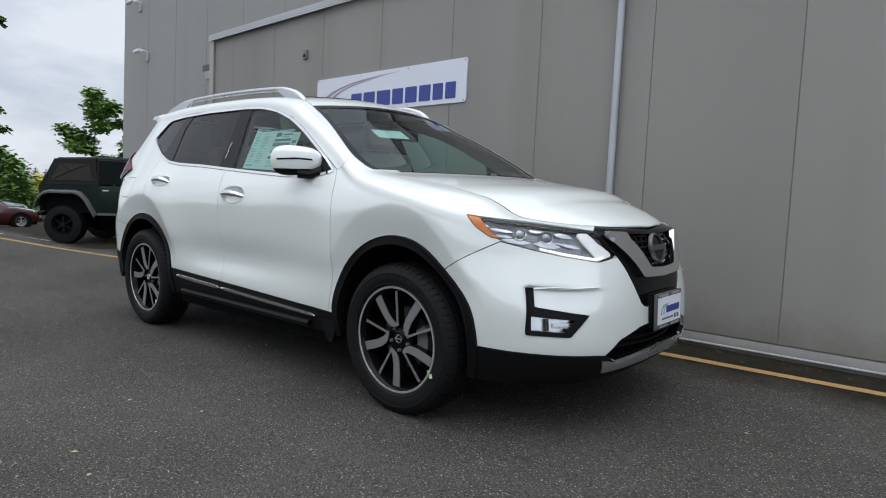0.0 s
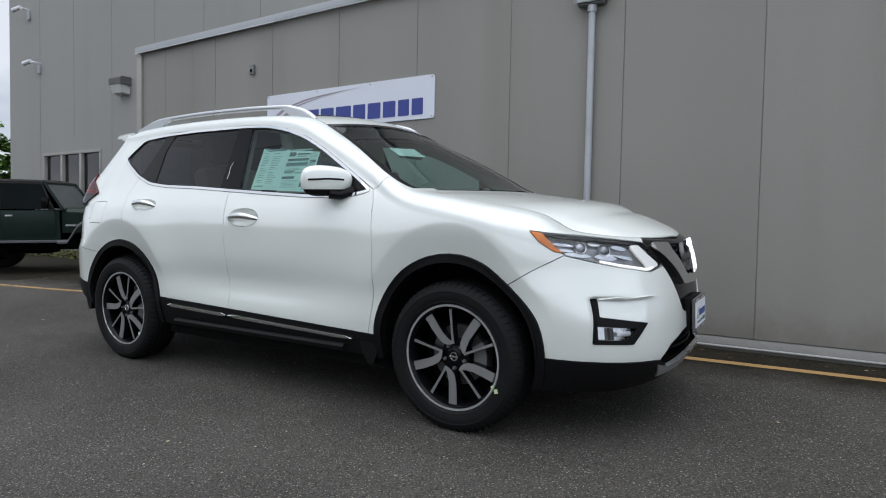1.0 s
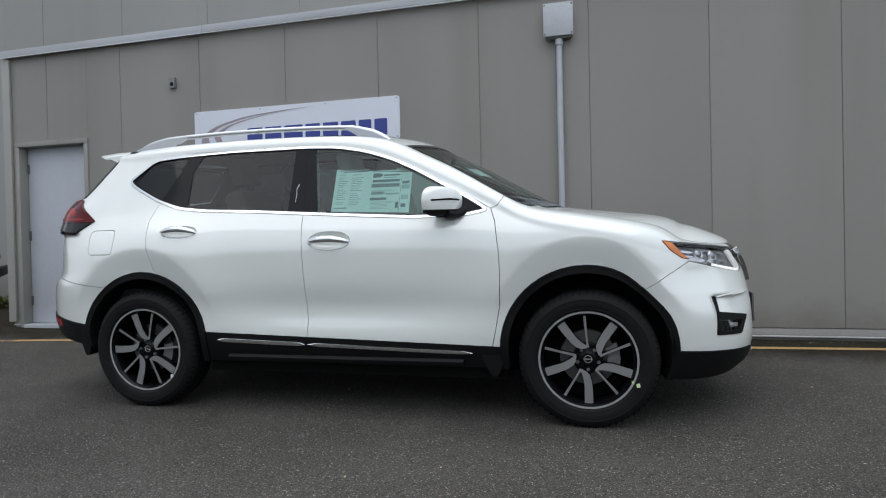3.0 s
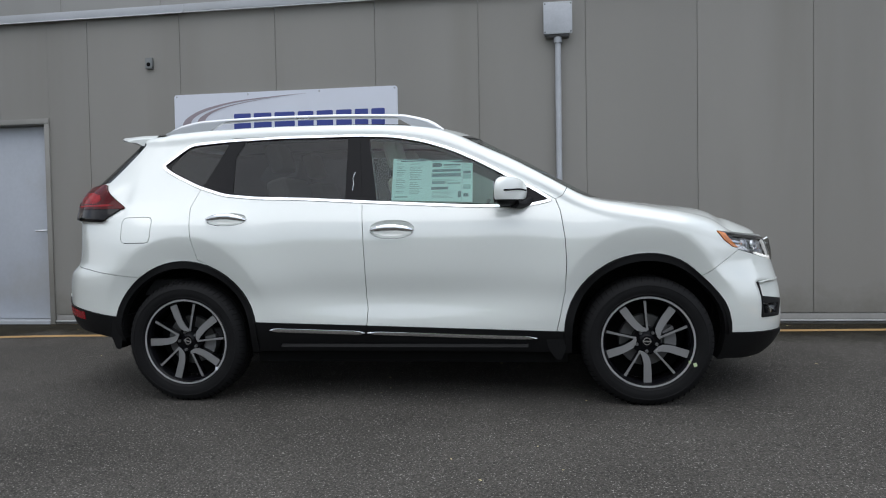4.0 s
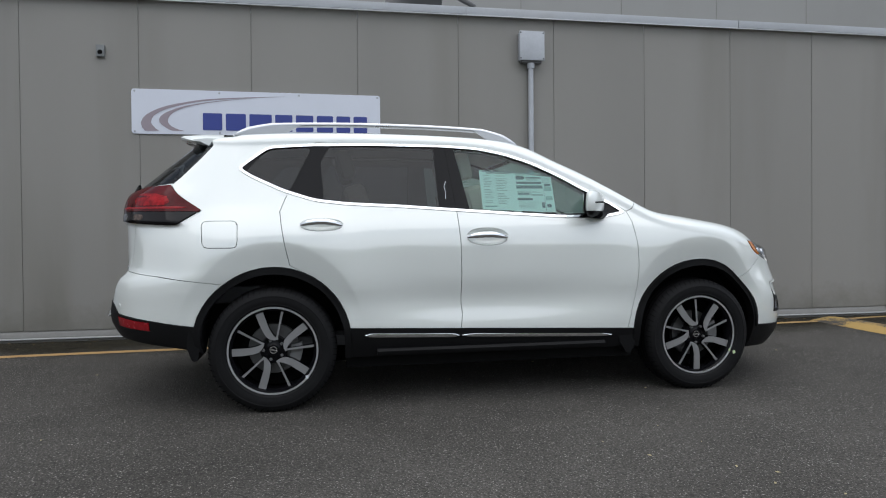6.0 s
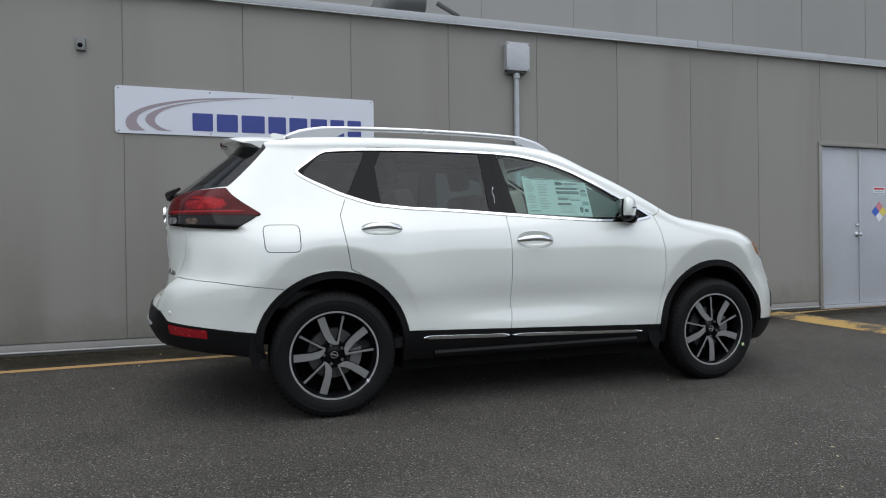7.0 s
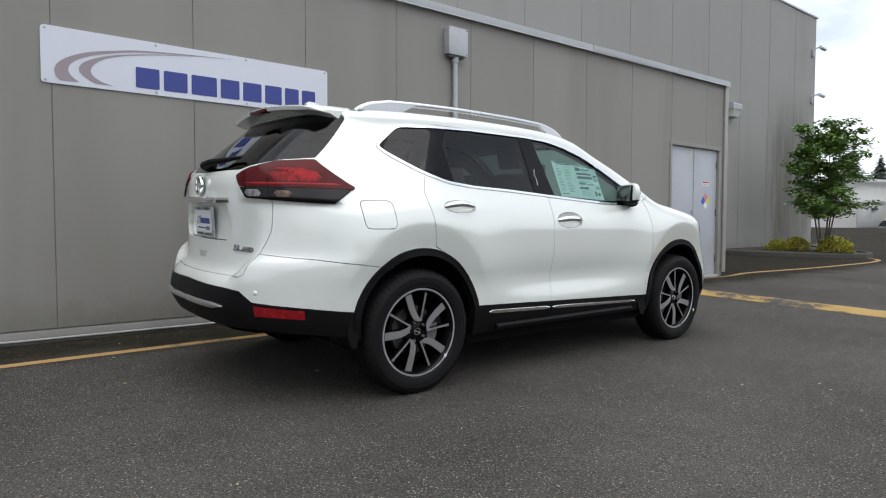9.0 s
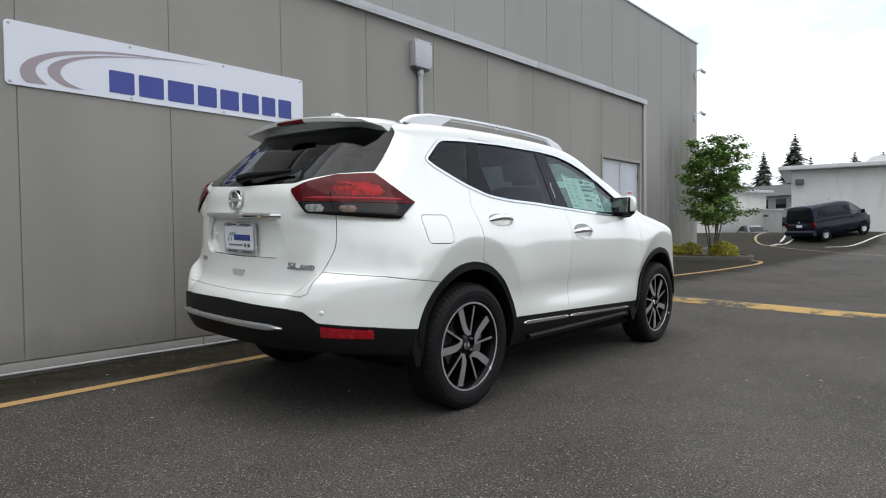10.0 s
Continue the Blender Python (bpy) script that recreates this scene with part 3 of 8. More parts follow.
def rounded(poly, r, n=4):
    """The outline with its corners rounded by about r."""
    out = []
    for i, p in enumerate(poly):
        a, b = np.array(poly[i - 1], float), np.array(poly[(i + 1) % len(poly)], float)
        p = np.array(p, float)
        da, db = a - p, b - p
        la, lb = np.hypot(*da), np.hypot(*db)
        q = min(r, la * 0.45, lb * 0.45)
        s, e = p + da / la * q, p + db / lb * q
        for k in range(n + 1):
            t = k / n
            out.append(tuple((1 - t) ** 2 * s + 2 * t * (1 - t) * p + t * t * e))
    return out


def ground_z(x, y):
    """The lot rises gently towards the building."""
    y = np.clip(y, -14.0, 9.5)
    down = np.clip((-17.0 - x) / 12.0, 0, 1)
    # the bays across the lot stand on a ramp that is steeper towards the south
    ramp = lambda v: np.clip(v, 0, 1) ** 2 * (3 - 2 * np.clip(v, 0, 1))
    south = ramp((9.5 - y) / 1.8)
    up = 0.45 * (1 - south) * ramp((x - 20.0) / 14.0) + 0.62 * south * ramp((x - 26.5) / 5.5)
    # the bay beside the tall block lies a little lower
    dip = 0.11 * ramp((-10.4 - x) / 1.0) * ramp((y - 3.2) / 0.8)
    # a shallow gutter runs along the low wing
    gutter = np.exp(-((y - 4.68) / 0.30) ** 2) / (1 + np.exp((np.abs(x + 2.6) - 6.6) / 0.08))
    over = np.clip((x - 37.0) / 12.0, 0, 1)
    return 0.037 * (y - 1.98) - 0.9 * over * over * (3 - 2 * over) - 0.042 * gutter - dip + up - 0.8 * down * down * (3 - 2 * down)


# ---- ground ----
def ground_sheet():
    bm = bmesh.new()
    xs = [-900, -200, -60, -30, *np.arange(-20, -12, 2.0), *np.arange(-12, -9.7, 0.25), -9.6, -9.3, -9.0, *np.arange(-8, 4, 2.0), 3.7, 4.0, 4.3, *np.arange(6, 20, 2.0), *np.arange(20, 36, 0.5), *np.arange(36, 52, 1.0), 60, 200, 900]
    ys = [-900, -200, -60, -30, *np.arange(-18, 3, 2.0), 3.0, 3.2, 3.4, 3.6, *np.arange(3.8, 5.4, 0.08), *np.arange(5.6, 10.0, 0.4), *np.arange(10, 22, 2.0), 40, 80, 200, 900]
    grid = [[bm.verts.new((x, y, ground_z(x, y))) for y in ys] for x in xs]
    for i in range(len(xs) - 1):
        for j in range(len(ys) - 1):
            bm.faces.new((grid[i][j], grid[i + 1][j], grid[i + 1][j + 1], grid[i][j + 1]))
    return finish("ground", bm, asphalt)


tagged(ground_sheet(), "dark grey worn asphalt parking lot with pale grit", "ground", kind="structure")


def painted_line(pts, width, material, label, lift=0.004):
    """A painted strip that lies on the ground along points of the plan."""
    bm = bmesh.new()
    knots = [Vector((x, y, 0)) for x, y in pts]
    P = [knots[0]]
    for p, q in zip(knots, knots[1:]):
        n = max(1, int((q - p).length / 0.5))
        P += [p.lerp(q, (k + 1) / n) for k in range(n)]
    rows = []
    for i, p in enumerate(P):
        d = (P[min(i + 1, len(P) - 1)] - P[max(i - 1, 0)]).normalized()
        s = Vector((-d.y, d.x, 0)) * width / 2
        rows.append([bm.verts.new((q.x, q.y, ground_z(q.x, q.y) + lift)) for q in (p - s, p + s)])
    for a, b in zip(rows, rows[1:]):
        bm.faces.new((a[0], b[0], b[1], a[1]))
    bmesh.ops.recalc_face_normals(bm, faces=bm.faces)
    return tagged(finish("painted_line", bm, material), label, "painted line", kind="structure")


def smooth_path(knots, n=40):
    t = np.linspace(0, 1, len(knots))
    k = np.array(knots, float)
    s = np.linspace(0, 1, n)
    fx, fy = table(t, k[:, 0]), table(t, k[:, 1])
    return [(float(fx(v)), float(fy(v))) for v in s]

# ---- painted lines, hump ----
painted_line(smooth_path([(-15.5, 2.75), (-13.5, 3.0), (-11.2, 3.2), (-9.3, 3.45), (-7.1, 3.80), (-4.0, 3.92), (-1.5, 4.05), (0.2, 4.13), (1.1, 4.18)], 60), 0.088, yellow_paint, "worn yellow painted line along the building")
painted_line(smooth_path([(1.0, 4.22), (1.9, 4.40), (3.0, 4.50), (4.5, 4.45), (7.1, 4.28), (9.4, 4.25), (10.6, 4.36), (11.2, 4.62), (11.5, 5.1)], 60), 0.10, yellow_paint, "worn yellow painted line curving round the planted island")


def speed_hump():
    """A low painted asphalt ridge that runs out from the wall."""
    bm = bmesh.new()
    a, b = Vector((0.95, 4.25, 0)), Vector((1.95, -6.5, 0))
    along = (b - a).normalized()
    side = Vector((-along.y, along.x, 0))
    prof = [(-0.26, 0.0), (-0.2, 0.012), (-0.1, 0.028), (0, 0.034), (0.1, 0.028), (0.2, 0.012), (0.26, 0.0)]
    rows = []
    for i in range(61):
        p = a + (b - a) * (i / 60)
        rows.append([])
        for s, h in prof:
            q = p + side * (s + 0.012 * noise.noise((i * 0.4, s * 3, 0)))
            rows[-1].append(bm.verts.new((q.x, q.y, ground_z(q.x, q.y) + h + 0.003)))
    for r0, r1 in zip(rows, rows[1:]):
        for k in range(len(prof) - 1):
            bm.faces.new((r0[k], r0[k + 1], r1[k + 1], r1[k]))
    bmesh.ops.recalc_face_normals(bm, faces=bm.faces)
    tagged(finish("speed_hump", bm, hump_paint), "low asphalt speed hump in patchy worn yellow paint", "speed hump", kind="structure")


speed_hump()

# ---- low wing of the building ----
WALL_Y, WING_L, WING_R, WING_TOP = 4.65, -8.96, 3.79, 3.397
DOOR_SINGLE, DOOR_DOUBLE = (-8.86, -7.80, 2.30), (2.09, 3.65, 2.305)


def pierced_wall(name, x0, x1, y0, y1, z0, z1, holes, material):
    """A wall with rectangular openings (x0, x1, z0, z1) right through it."""
    bm = bmesh.new()
    xs = sorted({x0, x1, *[h[0] for h in holes], *[h[1] for h in holes]})
    for a, b in zip(xs, xs[1:]):
        cuts = sorted([(h[2], h[3]) for h in holes if h[0] <= a + 1e-6 and h[1] >= b - 1e-6])
        z = z0
        for c, d in cuts + [(z1, z1)]:
            if c > z + 1e-4:
                box(bm, a, b, y0, y1, z, c)
            z = d
    bmesh.ops.remove_doubles(bm, verts=bm.verts, dist=1e-4)
    inner = [f for f in bm.faces if len(f.verts) == 4 and sum(1 for e in f.edges if len(e.link_faces) > 2) >= 4]
    bmesh.ops.delete(bm, geom=inner, context="FACES_ONLY")
    return finish(name, bm, material)


wing_wall = tagged(pierced_wall("wall_wing", WING_L, WING_R, WALL_Y + 0.008, WALL_Y + 0.22, -0.1, WING_TOP - 0.12,
                                [(DOOR_SINGLE[0], DOOR_SINGLE[1], -0.2, DOOR_SINGLE[2]), (DOOR_DOUBLE[0], DOOR_DOUBLE[1], -0.2, DOOR_DOUBLE[2])], seam_dark),
                   "low taupe wall of vertical insulated panels with thin joints", "wall", kind="structure")


def wall_panels():
    """Upright panels with thin joints, cut round the doors; the lowest edge meets a pale flashing."""
    joints = [WING_L] + [-8.383 + 1.0515 * k for k in range(12)] + [WING_R]
    for a, b in zip(joints, joints[1:]):
        spans = [(a + 0.0025, b - 0.0025, 0.166)]
        for d0, d1, top in (DOOR_SINGLE, DOOR_DOUBLE):
            nxt = []
            for s0, s1, z in spans:
                if d1 <= s0 or d0 >= s1 or z > 1:
                    nxt.append((s0, s1, z))
                    continue
                if d0 > s0:
                    nxt.append((s0, d0, z))
                if d1 < s1:
                    nxt.append((d1, s1, z))
                nxt.append((max(s0, d0), min(s1, d1), top))
            spans = nxt
        bm = bmesh.new()
        for s0, s1, z in spans:
            box(bm, s0, s1, WALL_Y, WALL_Y + 0.0075, z, WING_TOP - 0.001 - 0.0045 * (WING_R - a), 0.002, seg=1)
        part("panel", bm, wall_paint, wing_wall)


wall_panels()


def wing_trim():
    for side, x in ((-1, WING_L), (1, WING_R)):
        ret = finish("wall_return", boxed(min(x, x - side * 0.2), max(x, x - side * 0.2), WALL_Y + 0.2205, 7.7, -0.1, WING_TOP - 0.12), wall_paint)
        tagged(ret, "taupe end wall of the low wing", "wall", kind="structure")
        bm = boxed(x - 0.055, x + 0.055, WALL_Y - 0.035, WALL_Y - 0.002, 0.13, WING_TOP - 0.03 - 0.0045 * (WING_R - x), 0.008)
        tagged(finish("trim", bm, trim_paint), "pale taupe corner trim of the low wing", "trim", kind="structure")
    tagged(finish("roof_wing", boxed(WING_L, WING_R, WALL_Y + 0.03, 7.7, WING_TOP - 0.119, WING_TOP - 0.08), cap_metal), "flat grey roof of the low wing", "roof", kind="structure")
    # parapet cap with laps between its lengths
    def falling(bm):
        """The parapet falls gently to the west."""
        for v in bm.verts:
            v.co.z -= 0.0045 * (WING_R - v.co.x)
        return bm
    cap = tagged(finish("parapet_cap", falling(boxed(WING_L - 0.07, WING_R + 0.07, WALL_Y - 0.045, WALL_Y + 0.26, WING_TOP - 0.002, WING_TOP + 0.075, 0.006)), cap_metal), "pale grey metal cap along the top of the low wall", "parapet cap", kind="structure")
    xs = [WING_L - 0.07, -6.2, -3.05, 0.1, 2.2, WING_R + 0.07]
    for k, (a, b) in enumerate(zip(xs, xs[1:])):
        part("cap_face", falling(boxed(a + 0.002, b - 0.002, WALL_Y - 0.052 - 0.003 * (k % 2), WALL_Y - 0.0455, WING_TOP - 0.012 + 0.006 * (k % 2), WING_TOP + 0.072, 0.003)), cap_metal, cap)
        part("cap_lip", falling(boxed(a + 0.004, b - 0.004, WALL_Y - 0.062, WALL_Y - 0.0495, WING_TOP - 0.022, WING_TOP - 0.0125, 0.002)), lip_bright, cap, "bright drip edge")
    # base flashing, in lengths, skipping the doors
    for a, b in ((WING_L, DOOR_SINGLE[0] - 0.01), (DOOR_SINGLE[1] + 0.01, -5.0), (-4.99, -2.0), (-1.99, DOOR_DOUBLE[0] - 0.01)):
        bm = bmesh.new()
        prism(bm, [(WALL_Y + 0.025, 0.158), (WALL_Y + 0.008, 0.158), (WALL_Y + 0.002, 0.150), (WALL_Y - 0.008, 0.096), (WALL_Y + 0.025, 0.09)], a, b, "x")
        fl = tagged(finish("base_flashing", bm, flashing), "dirty grey metal flashing at the foot of the wall", "flashing", kind="structure")
        bm = prism(bmesh.new(), [(WALL_Y + 0.02, 0.0955), (WALL_Y - 0.009, 0.0985), (WALL_Y - 0.022, 0.093), (WALL_Y - 0.022, 0.086), (WALL_Y - 0.016, 0.086), (WALL_Y + 0.02, 0.088)], a, b, "x")
        part("lip", bm, lip_metal, fl, "bright metal drip lip")


wing_trim()


def leaf_door(parent, x0, x1, z0, z1, y, hinge, knob=None, lever=None):
    d = part("door_leaf", boxed(x0, x1, y, y + 0.045, z0, z1, 0.003), door_paint, parent)
    for z in (z0 + 0.27, (z0 + z1) / 2, z1 - 0.25):
        part("hinge", boxed(hinge - 0.012, hinge + 0.012, y - 0.012, y - 0.001, z - 0.06, z + 0.06, 0.003), dark_box, d, "dark steel hinge")
    if knob is not None:
        bm = bmesh.new()
        lathe(bm, [(0.001, -0.07), (0.026, -0.066), (0.03, -0.05), (0.024, -0.03), (0.012, -0.02), (0.034, -0.008), (0.036, 0.0)], 20, pose(knob, y, z0 + 0.95))
        part("door_knob", bm, silver, d, "satin metal door knob")
        bm = bmesh.new()
        lathe(bm, [(0.001, -0.02), (0.02, -0.018), (0.024, 0.0)], 16, pose(knob, y, z0 + 1.08))
        part("lock", bm, silver, d, "round deadbolt lock")
    if lever is not None:
        bm = tube(bmesh.new(), [(lever, y, z0 + 0.98), (lever, y - 0.06, z0 + 0.98), (lever - 0.02, y - 0.065, z0 + 0.98), (lever - 0.12, y - 0.06, z0 + 0.975)], 0.011, 8)
        box(bm, lever - 0.025, lever + 0.025, y - 0.012, y, z0 + 0.90, z0 + 1.06, 0.004)
        part("lever_handle", bm, silver, d, "satin metal lever handle")
    return d


frame_paint = surface("taupe_door_frame_paint", (0.265, 0.258, 0.238), 0.5, vary=0.10, scale=2, stain=(0.17, 0.15, 0.12))


def door_frame(name, label, x0, x1, top):
    th = thing(name, label, "door", kind="structure")
    z0 = ground_z(0, WALL_Y) + 0.03
    for a, b in ((x0, x0 + 0.055), (x1 - 0.055, x1)):
        part("jamb", boxed(a, b, WALL_Y - 0.018, WALL_Y + 0.2, z0 - 0.05, top - 0.056, 0.004), frame_paint, th)
    part("head", boxed(x0, x1, WALL_Y - 0.019, WALL_Y + 0.2, top - 0.055, top, 0.004), frame_paint, th)
    part("threshold", boxed(x0 + 0.056, x1 - 0.056, WALL_Y - 0.03, WALL_Y + 0.2, z0 - 0.05, z0 + 0.012, 0.004), galvanised, th)
    return th, z0


d1, zb = door_frame("door_1", "pale blue-grey steel single door in a taupe frame", *DOOR_SINGLE)
leaf_door(d1, DOOR_SINGLE[0] + 0.06, DOOR_SINGLE[1] - 0.06, zb + 0.018, DOOR_SINGLE[2] - 0.06, WALL_Y + 0.10, DOOR_SINGLE[0] + 0.07, lever=DOOR_SINGLE[1] - 0.12)
d2, zb = door_frame("door_2", "pale blue-grey steel double doors with hazard signs, closed", *DOOR_DOUBLE)
MID = (DOOR_DOUBLE[0] + DOOR_DOUBLE[1]) / 2
leaf_door(d2, DOOR_DOUBLE[0] + 0.06, MID - 0.003, zb + 0.018, DOOR_DOUBLE[2] - 0.06, WALL_Y + 0.03, DOOR_DOUBLE[0] + 0.075, knob=MID - 0.06)
leaf_door(d2, MID + 0.003, DOOR_DOUBLE[1] - 0.06, zb + 0.018, DOOR_DOUBLE[2] - 0.06, WALL_Y + 0.03, DOOR_DOUBLE[1] - 0.075)
part("astragal", boxed(MID - 0.02, MID + 0.02, WALL_Y + 0.02, WALL_Y + 0.0285, zb + 0.02, DOOR_DOUBLE[2] - 0.07, 0.003), door_paint, d2)


def hazard_signs():
    x, z, y = MID + 0.37, 1.66, WALL_Y + 0.029
    sign = tagged(finish("warning_sign", boxed(x - 0.11, x + 0.11, y - 0.003, y, z - 0.055, z + 0.055, 0.001), sign_white), "small white and red warning sign on the double door", "sign")
    red = surface("sign_red", (0.55, 0.06, 0.05), 0.5)
    for a, b, c, d in ((-0.10, 0.10, 0.018, 0.045), (-0.08, 0.08, -0.012, -0.002), (-0.09, 0.09, -0.04, -0.03)):
        part("print_bar", boxed(x + a, x + b, y - 0.0045, y - 0.0031, z + c, z + d), red if c > 0 else print_grey, sign)
    z -= 0.29
    dia = tagged(new("hazard_diamond"), "red, blue, yellow and white hazard diamond on the door", "sign")
    for dx, dz, col, nm in ((0, 1, (0.62, 0.22, 0.26), "red"), (-1, 0, (0.04, 0.12, 0.55), "blue"), (1, 0, (0.72, 0.60, 0.10), "yellow"), (0, -1, (0.75, 0.77, 0.82), "white")):
        s = 0.072
        c = (x + dx * s, z + dz * s)
        bm = prism(bmesh.new(), [(c[0] - s + 0.003, c[1]), (c[0], c[1] - s + 0.003), (c[0] + s - 0.003, c[1]), (c[0], c[1] + s - 0.003)], y - 0.003, y, "y")
        part("diamond_field", bm, surface("field_" + nm, col, 0.5), dia, nm + " field")


hazard_signs()


def dealer_sign():
    """White board with mauve swooshes and a row of blue blocks for its writing."""
    x0, x1, z0, z1, y = -6.348, -3.952, 2.053, 2.487, WALL_Y - 0.014
    w, h = x1 - x0, z1 - z0
    sign = thing("wall_sign", "white rectangular sign board with mauve swooshes and deep blue blocks", "sign")
    bm = prism(bmesh.new(), rounded([(x0, z0), (x1, z0), (x1, z1), (x0, z1)], 0.03), y, y + 0.0135, "y")
    part("board", bm, sign_white, sign)

    def swoosh(name, pts_out, pts_in):
        P = [(x0 + a * w, z0 + b * h) for a, b in pts_out] + [(x0 + a * w, z0 + b * h) for a, b in reversed(pts_in)]
        bm = bmesh.new()
        n = len(pts_out)
        vo = [[bm.verts.new((p[0], yy, p[1])) for p in P] for yy in (y - 0.003, y - 0.0005)]
        for i in range(n - 1):
            bm.faces.new((vo[0][i], vo[0][i + 1], vo[0][2 * n - 2 - i], vo[0][2 * n - 1 - i]))
        bmesh.ops.recalc_face_normals(bm, faces=bm.faces)
        for f in bm.faces:
            if f.normal.y > 0:
                f.normal_flip()
        part(name, bm, sign_grey, sign)

    def along(knots, n=40):
        k = np.array(knots)
        t = np.concatenate([[0], np.cumsum(np.hypot(np.diff(k[:, 0]) * w, np.diff(k[:, 1]) * h))])
        fx, fz = table(t, k[:, 0]), table(t, k[:, 1])
        return [(float(fx(v)), float(fz(v))) for v in np.linspace(0, t[-1], n)]

    swoosh("swoosh", along([(0.104, 0.068), (0.054, 0.06), (0.035, 0.22), (0.040, 0.319), (0.057, 0.426), (0.124, 0.612), (0.19, 0.705), (0.294, 0.805), (0.461, 0.875), (0.603, 0.914)]),
           along([(0.106, 0.066), (0.088, 0.138), (0.074, 0.25), (0.079, 0.36), (0.124, 0.536), (0.181, 0.64), (0.276, 0.754), (0.385, 0.822), (0.481, 0.864), (0.603, 0.912)]))
    swoosh("swoosh", along([(0.203, 0.072), (0.158, 0.075), (0.130, 0.143), (0.104, 0.303), (0.110, 0.387), (0.165, 0.567), (0.215, 0.651), (0.293, 0.736), (0.385, 0.808), (0.481, 0.858)]),
           along([(0.205, 0.07), (0.171, 0.123), (0.147, 0.202), (0.138, 0.292), (0.143, 0.382), (0.165, 0.499), (0.206, 0.602), (0.276, 0.699), (0.385, 0.797), (0.481, 0.856)]))
    edges = [0.268, 0.358, 0.452, 0.556, 0.640, 0.726, 0.808, 0.880, 0.952]
    for a, b in zip(edges, edges[1:]):
        bm = prism(bmesh.new(), rounded([(x0 + (a + 0.006) * w, z0 + 0.105 * h), (x0 + (b - 0.008) * w, z0 + 0.105 * h), (x0 + (b - 0.008) * w, z0 + 0.49 * h), (x0 + (a + 0.006) * w, z0 + 0.49 * h)], 0.012, 3), y - 0.003, y - 0.0005, "y")
        part("letter_block", bm, sign_blue, sign)
    for fx in (0.012, 0.34, 0.66, 0.988):
        for fz in (0.05, 0.95):
            bm = bmesh.new()
            lathe(bm, [(0.001, -0.006), (0.008, -0.005), (0.010, 0.0)], 12, pose(x0 + fx * w, y, z0 + fz * h))
            part("bolt", bm, galvanised, sign)


dealer_sign()


def conduit_and_box():
    jb = thing("junction_box", "galvanised grey electrical junction box on the wall", "junction box")
    part("body", boxed(-2.476, -2.218, WALL_Y - 0.092, WALL_Y, 2.905, 3.192, 0.006), galvanised, jb)
    part("cover", boxed(-2.484, -2.210, WALL_Y - 0.106, WALL_Y - 0.093, 2.893, 3.201, 0.005), galvanised, jb)
    part("rim", boxed(-2.46, -2.235, WALL_Y - 0.085, WALL_Y - 0.01, 2.872, 2.904, 0.008), dark_box, jb)
    for x in (-2.470, -2.224):
        for z in (2.912, 3.182):
            bm = bmesh.new()
            lathe(bm, [(0.001, -0.004), (0.006, -0.003), (0.008, 0)], 10, pose(x, WALL_Y - 0.106, z))
            part("screw", bm, dark_box, jb)
    c = thing("conduit", "grey metal conduit pipe running up the wall", "pipe")
    part("pipe", tube(bmesh.new(), [(-2.345, WALL_Y - 0.042, 0.09), (-2.345, WALL_Y - 0.042, 2.875)], 0.029, 16), galvanised, c)
    part("collar", tube(bmesh.new(), [(-2.345, WALL_Y - 0.042, 2.82), (-2.345, WALL_Y - 0.042, 2.873)], 0.040, 16), galvanised, c)
    sb = thing("outlet_box", "small grey outlet box with a round port", "outlet box")
    part("body", boxed(-6.652, -6.577, WALL_Y - 0.035, WALL_Y, 2.777, 2.891, 0.005), surface("weathered_grey_metal", (0.2, 0.21, 0.21), 0.5, metal=0.3), sb)
    bm = bmesh.new()
    lathe(bm, [(0.001, -0.006), (0.018, -0.005), (0.022, 0)], 14, pose(-6.615, WALL_Y - 0.035, 2.82))
    part("port", bm, matt_black, sb, "dark round port")


conduit_and_box()


def roof_gear():
    v = thing("roof_vent", "low white metal vent hood on the flat roof", "roof vent")
    part("hood", prism(bmesh.new(), [(0.62, 3.32), (1.55, 3.32), (1.50, 3.54), (0.80, 3.55)], 4.98, 5.5, "y"), cap_metal, v)
    d = thing("roof_duct", "dark grey duct elbow on the flat roof", "duct")
    part("duct", tube(bmesh.new(), [(-3.75, 5.3, 3.318), (-3.75, 5.3, 3.62), (-3.7, 5.3, 3.72), (-3.55, 5.3, 3.80), (-3.2, 5.3, 3.82)], 0.13, 14), dark_box, d)
    part("pipe", tube(bmesh.new(), [(-3.1, 5.1, 3.76), (-2.85, 5.1, 3.64), (-2.75, 5.1, 3.318)], 0.03, 10), dark_box, d)
    part("stub", tube(bmesh.new(), [(-2.35, 5.1, 3.318), (-2.35, 5.1, 3.62)], 0.025, 10), dark_box, d)


roof_gear()

# ---- tall block of the building ----
BIG_Y, BIG_L, BIG_R, BIG_TOP = 7.7, -20.15, 15.25, 7.60
WIN = (-18.25, -15.52, 1.02, 2.65)
tall_wall = tagged(pierced_wall("wall_tall", BIG_L, BIG_R, BIG_Y, BIG_Y + 0.3, -0.1, BIG_TOP, [WIN], big_paint), "tall grey rendered wall of the main building", "wall", kind="structure")
for k in range(1, 21):
    part("panel_joint", boxed(BIG_L + 1.695 * k - 0.005, BIG_L + 1.695 * k + 0.005, BIG_Y - 0.0035, BIG_Y - 0.0005, 3.0 if -9 < BIG_L + 1.695 * k < 4 or WIN[0] < BIG_L + 1.695 * k < WIN[1] else 0.15, BIG_TOP - 0.02), joint_grey, tall_wall)
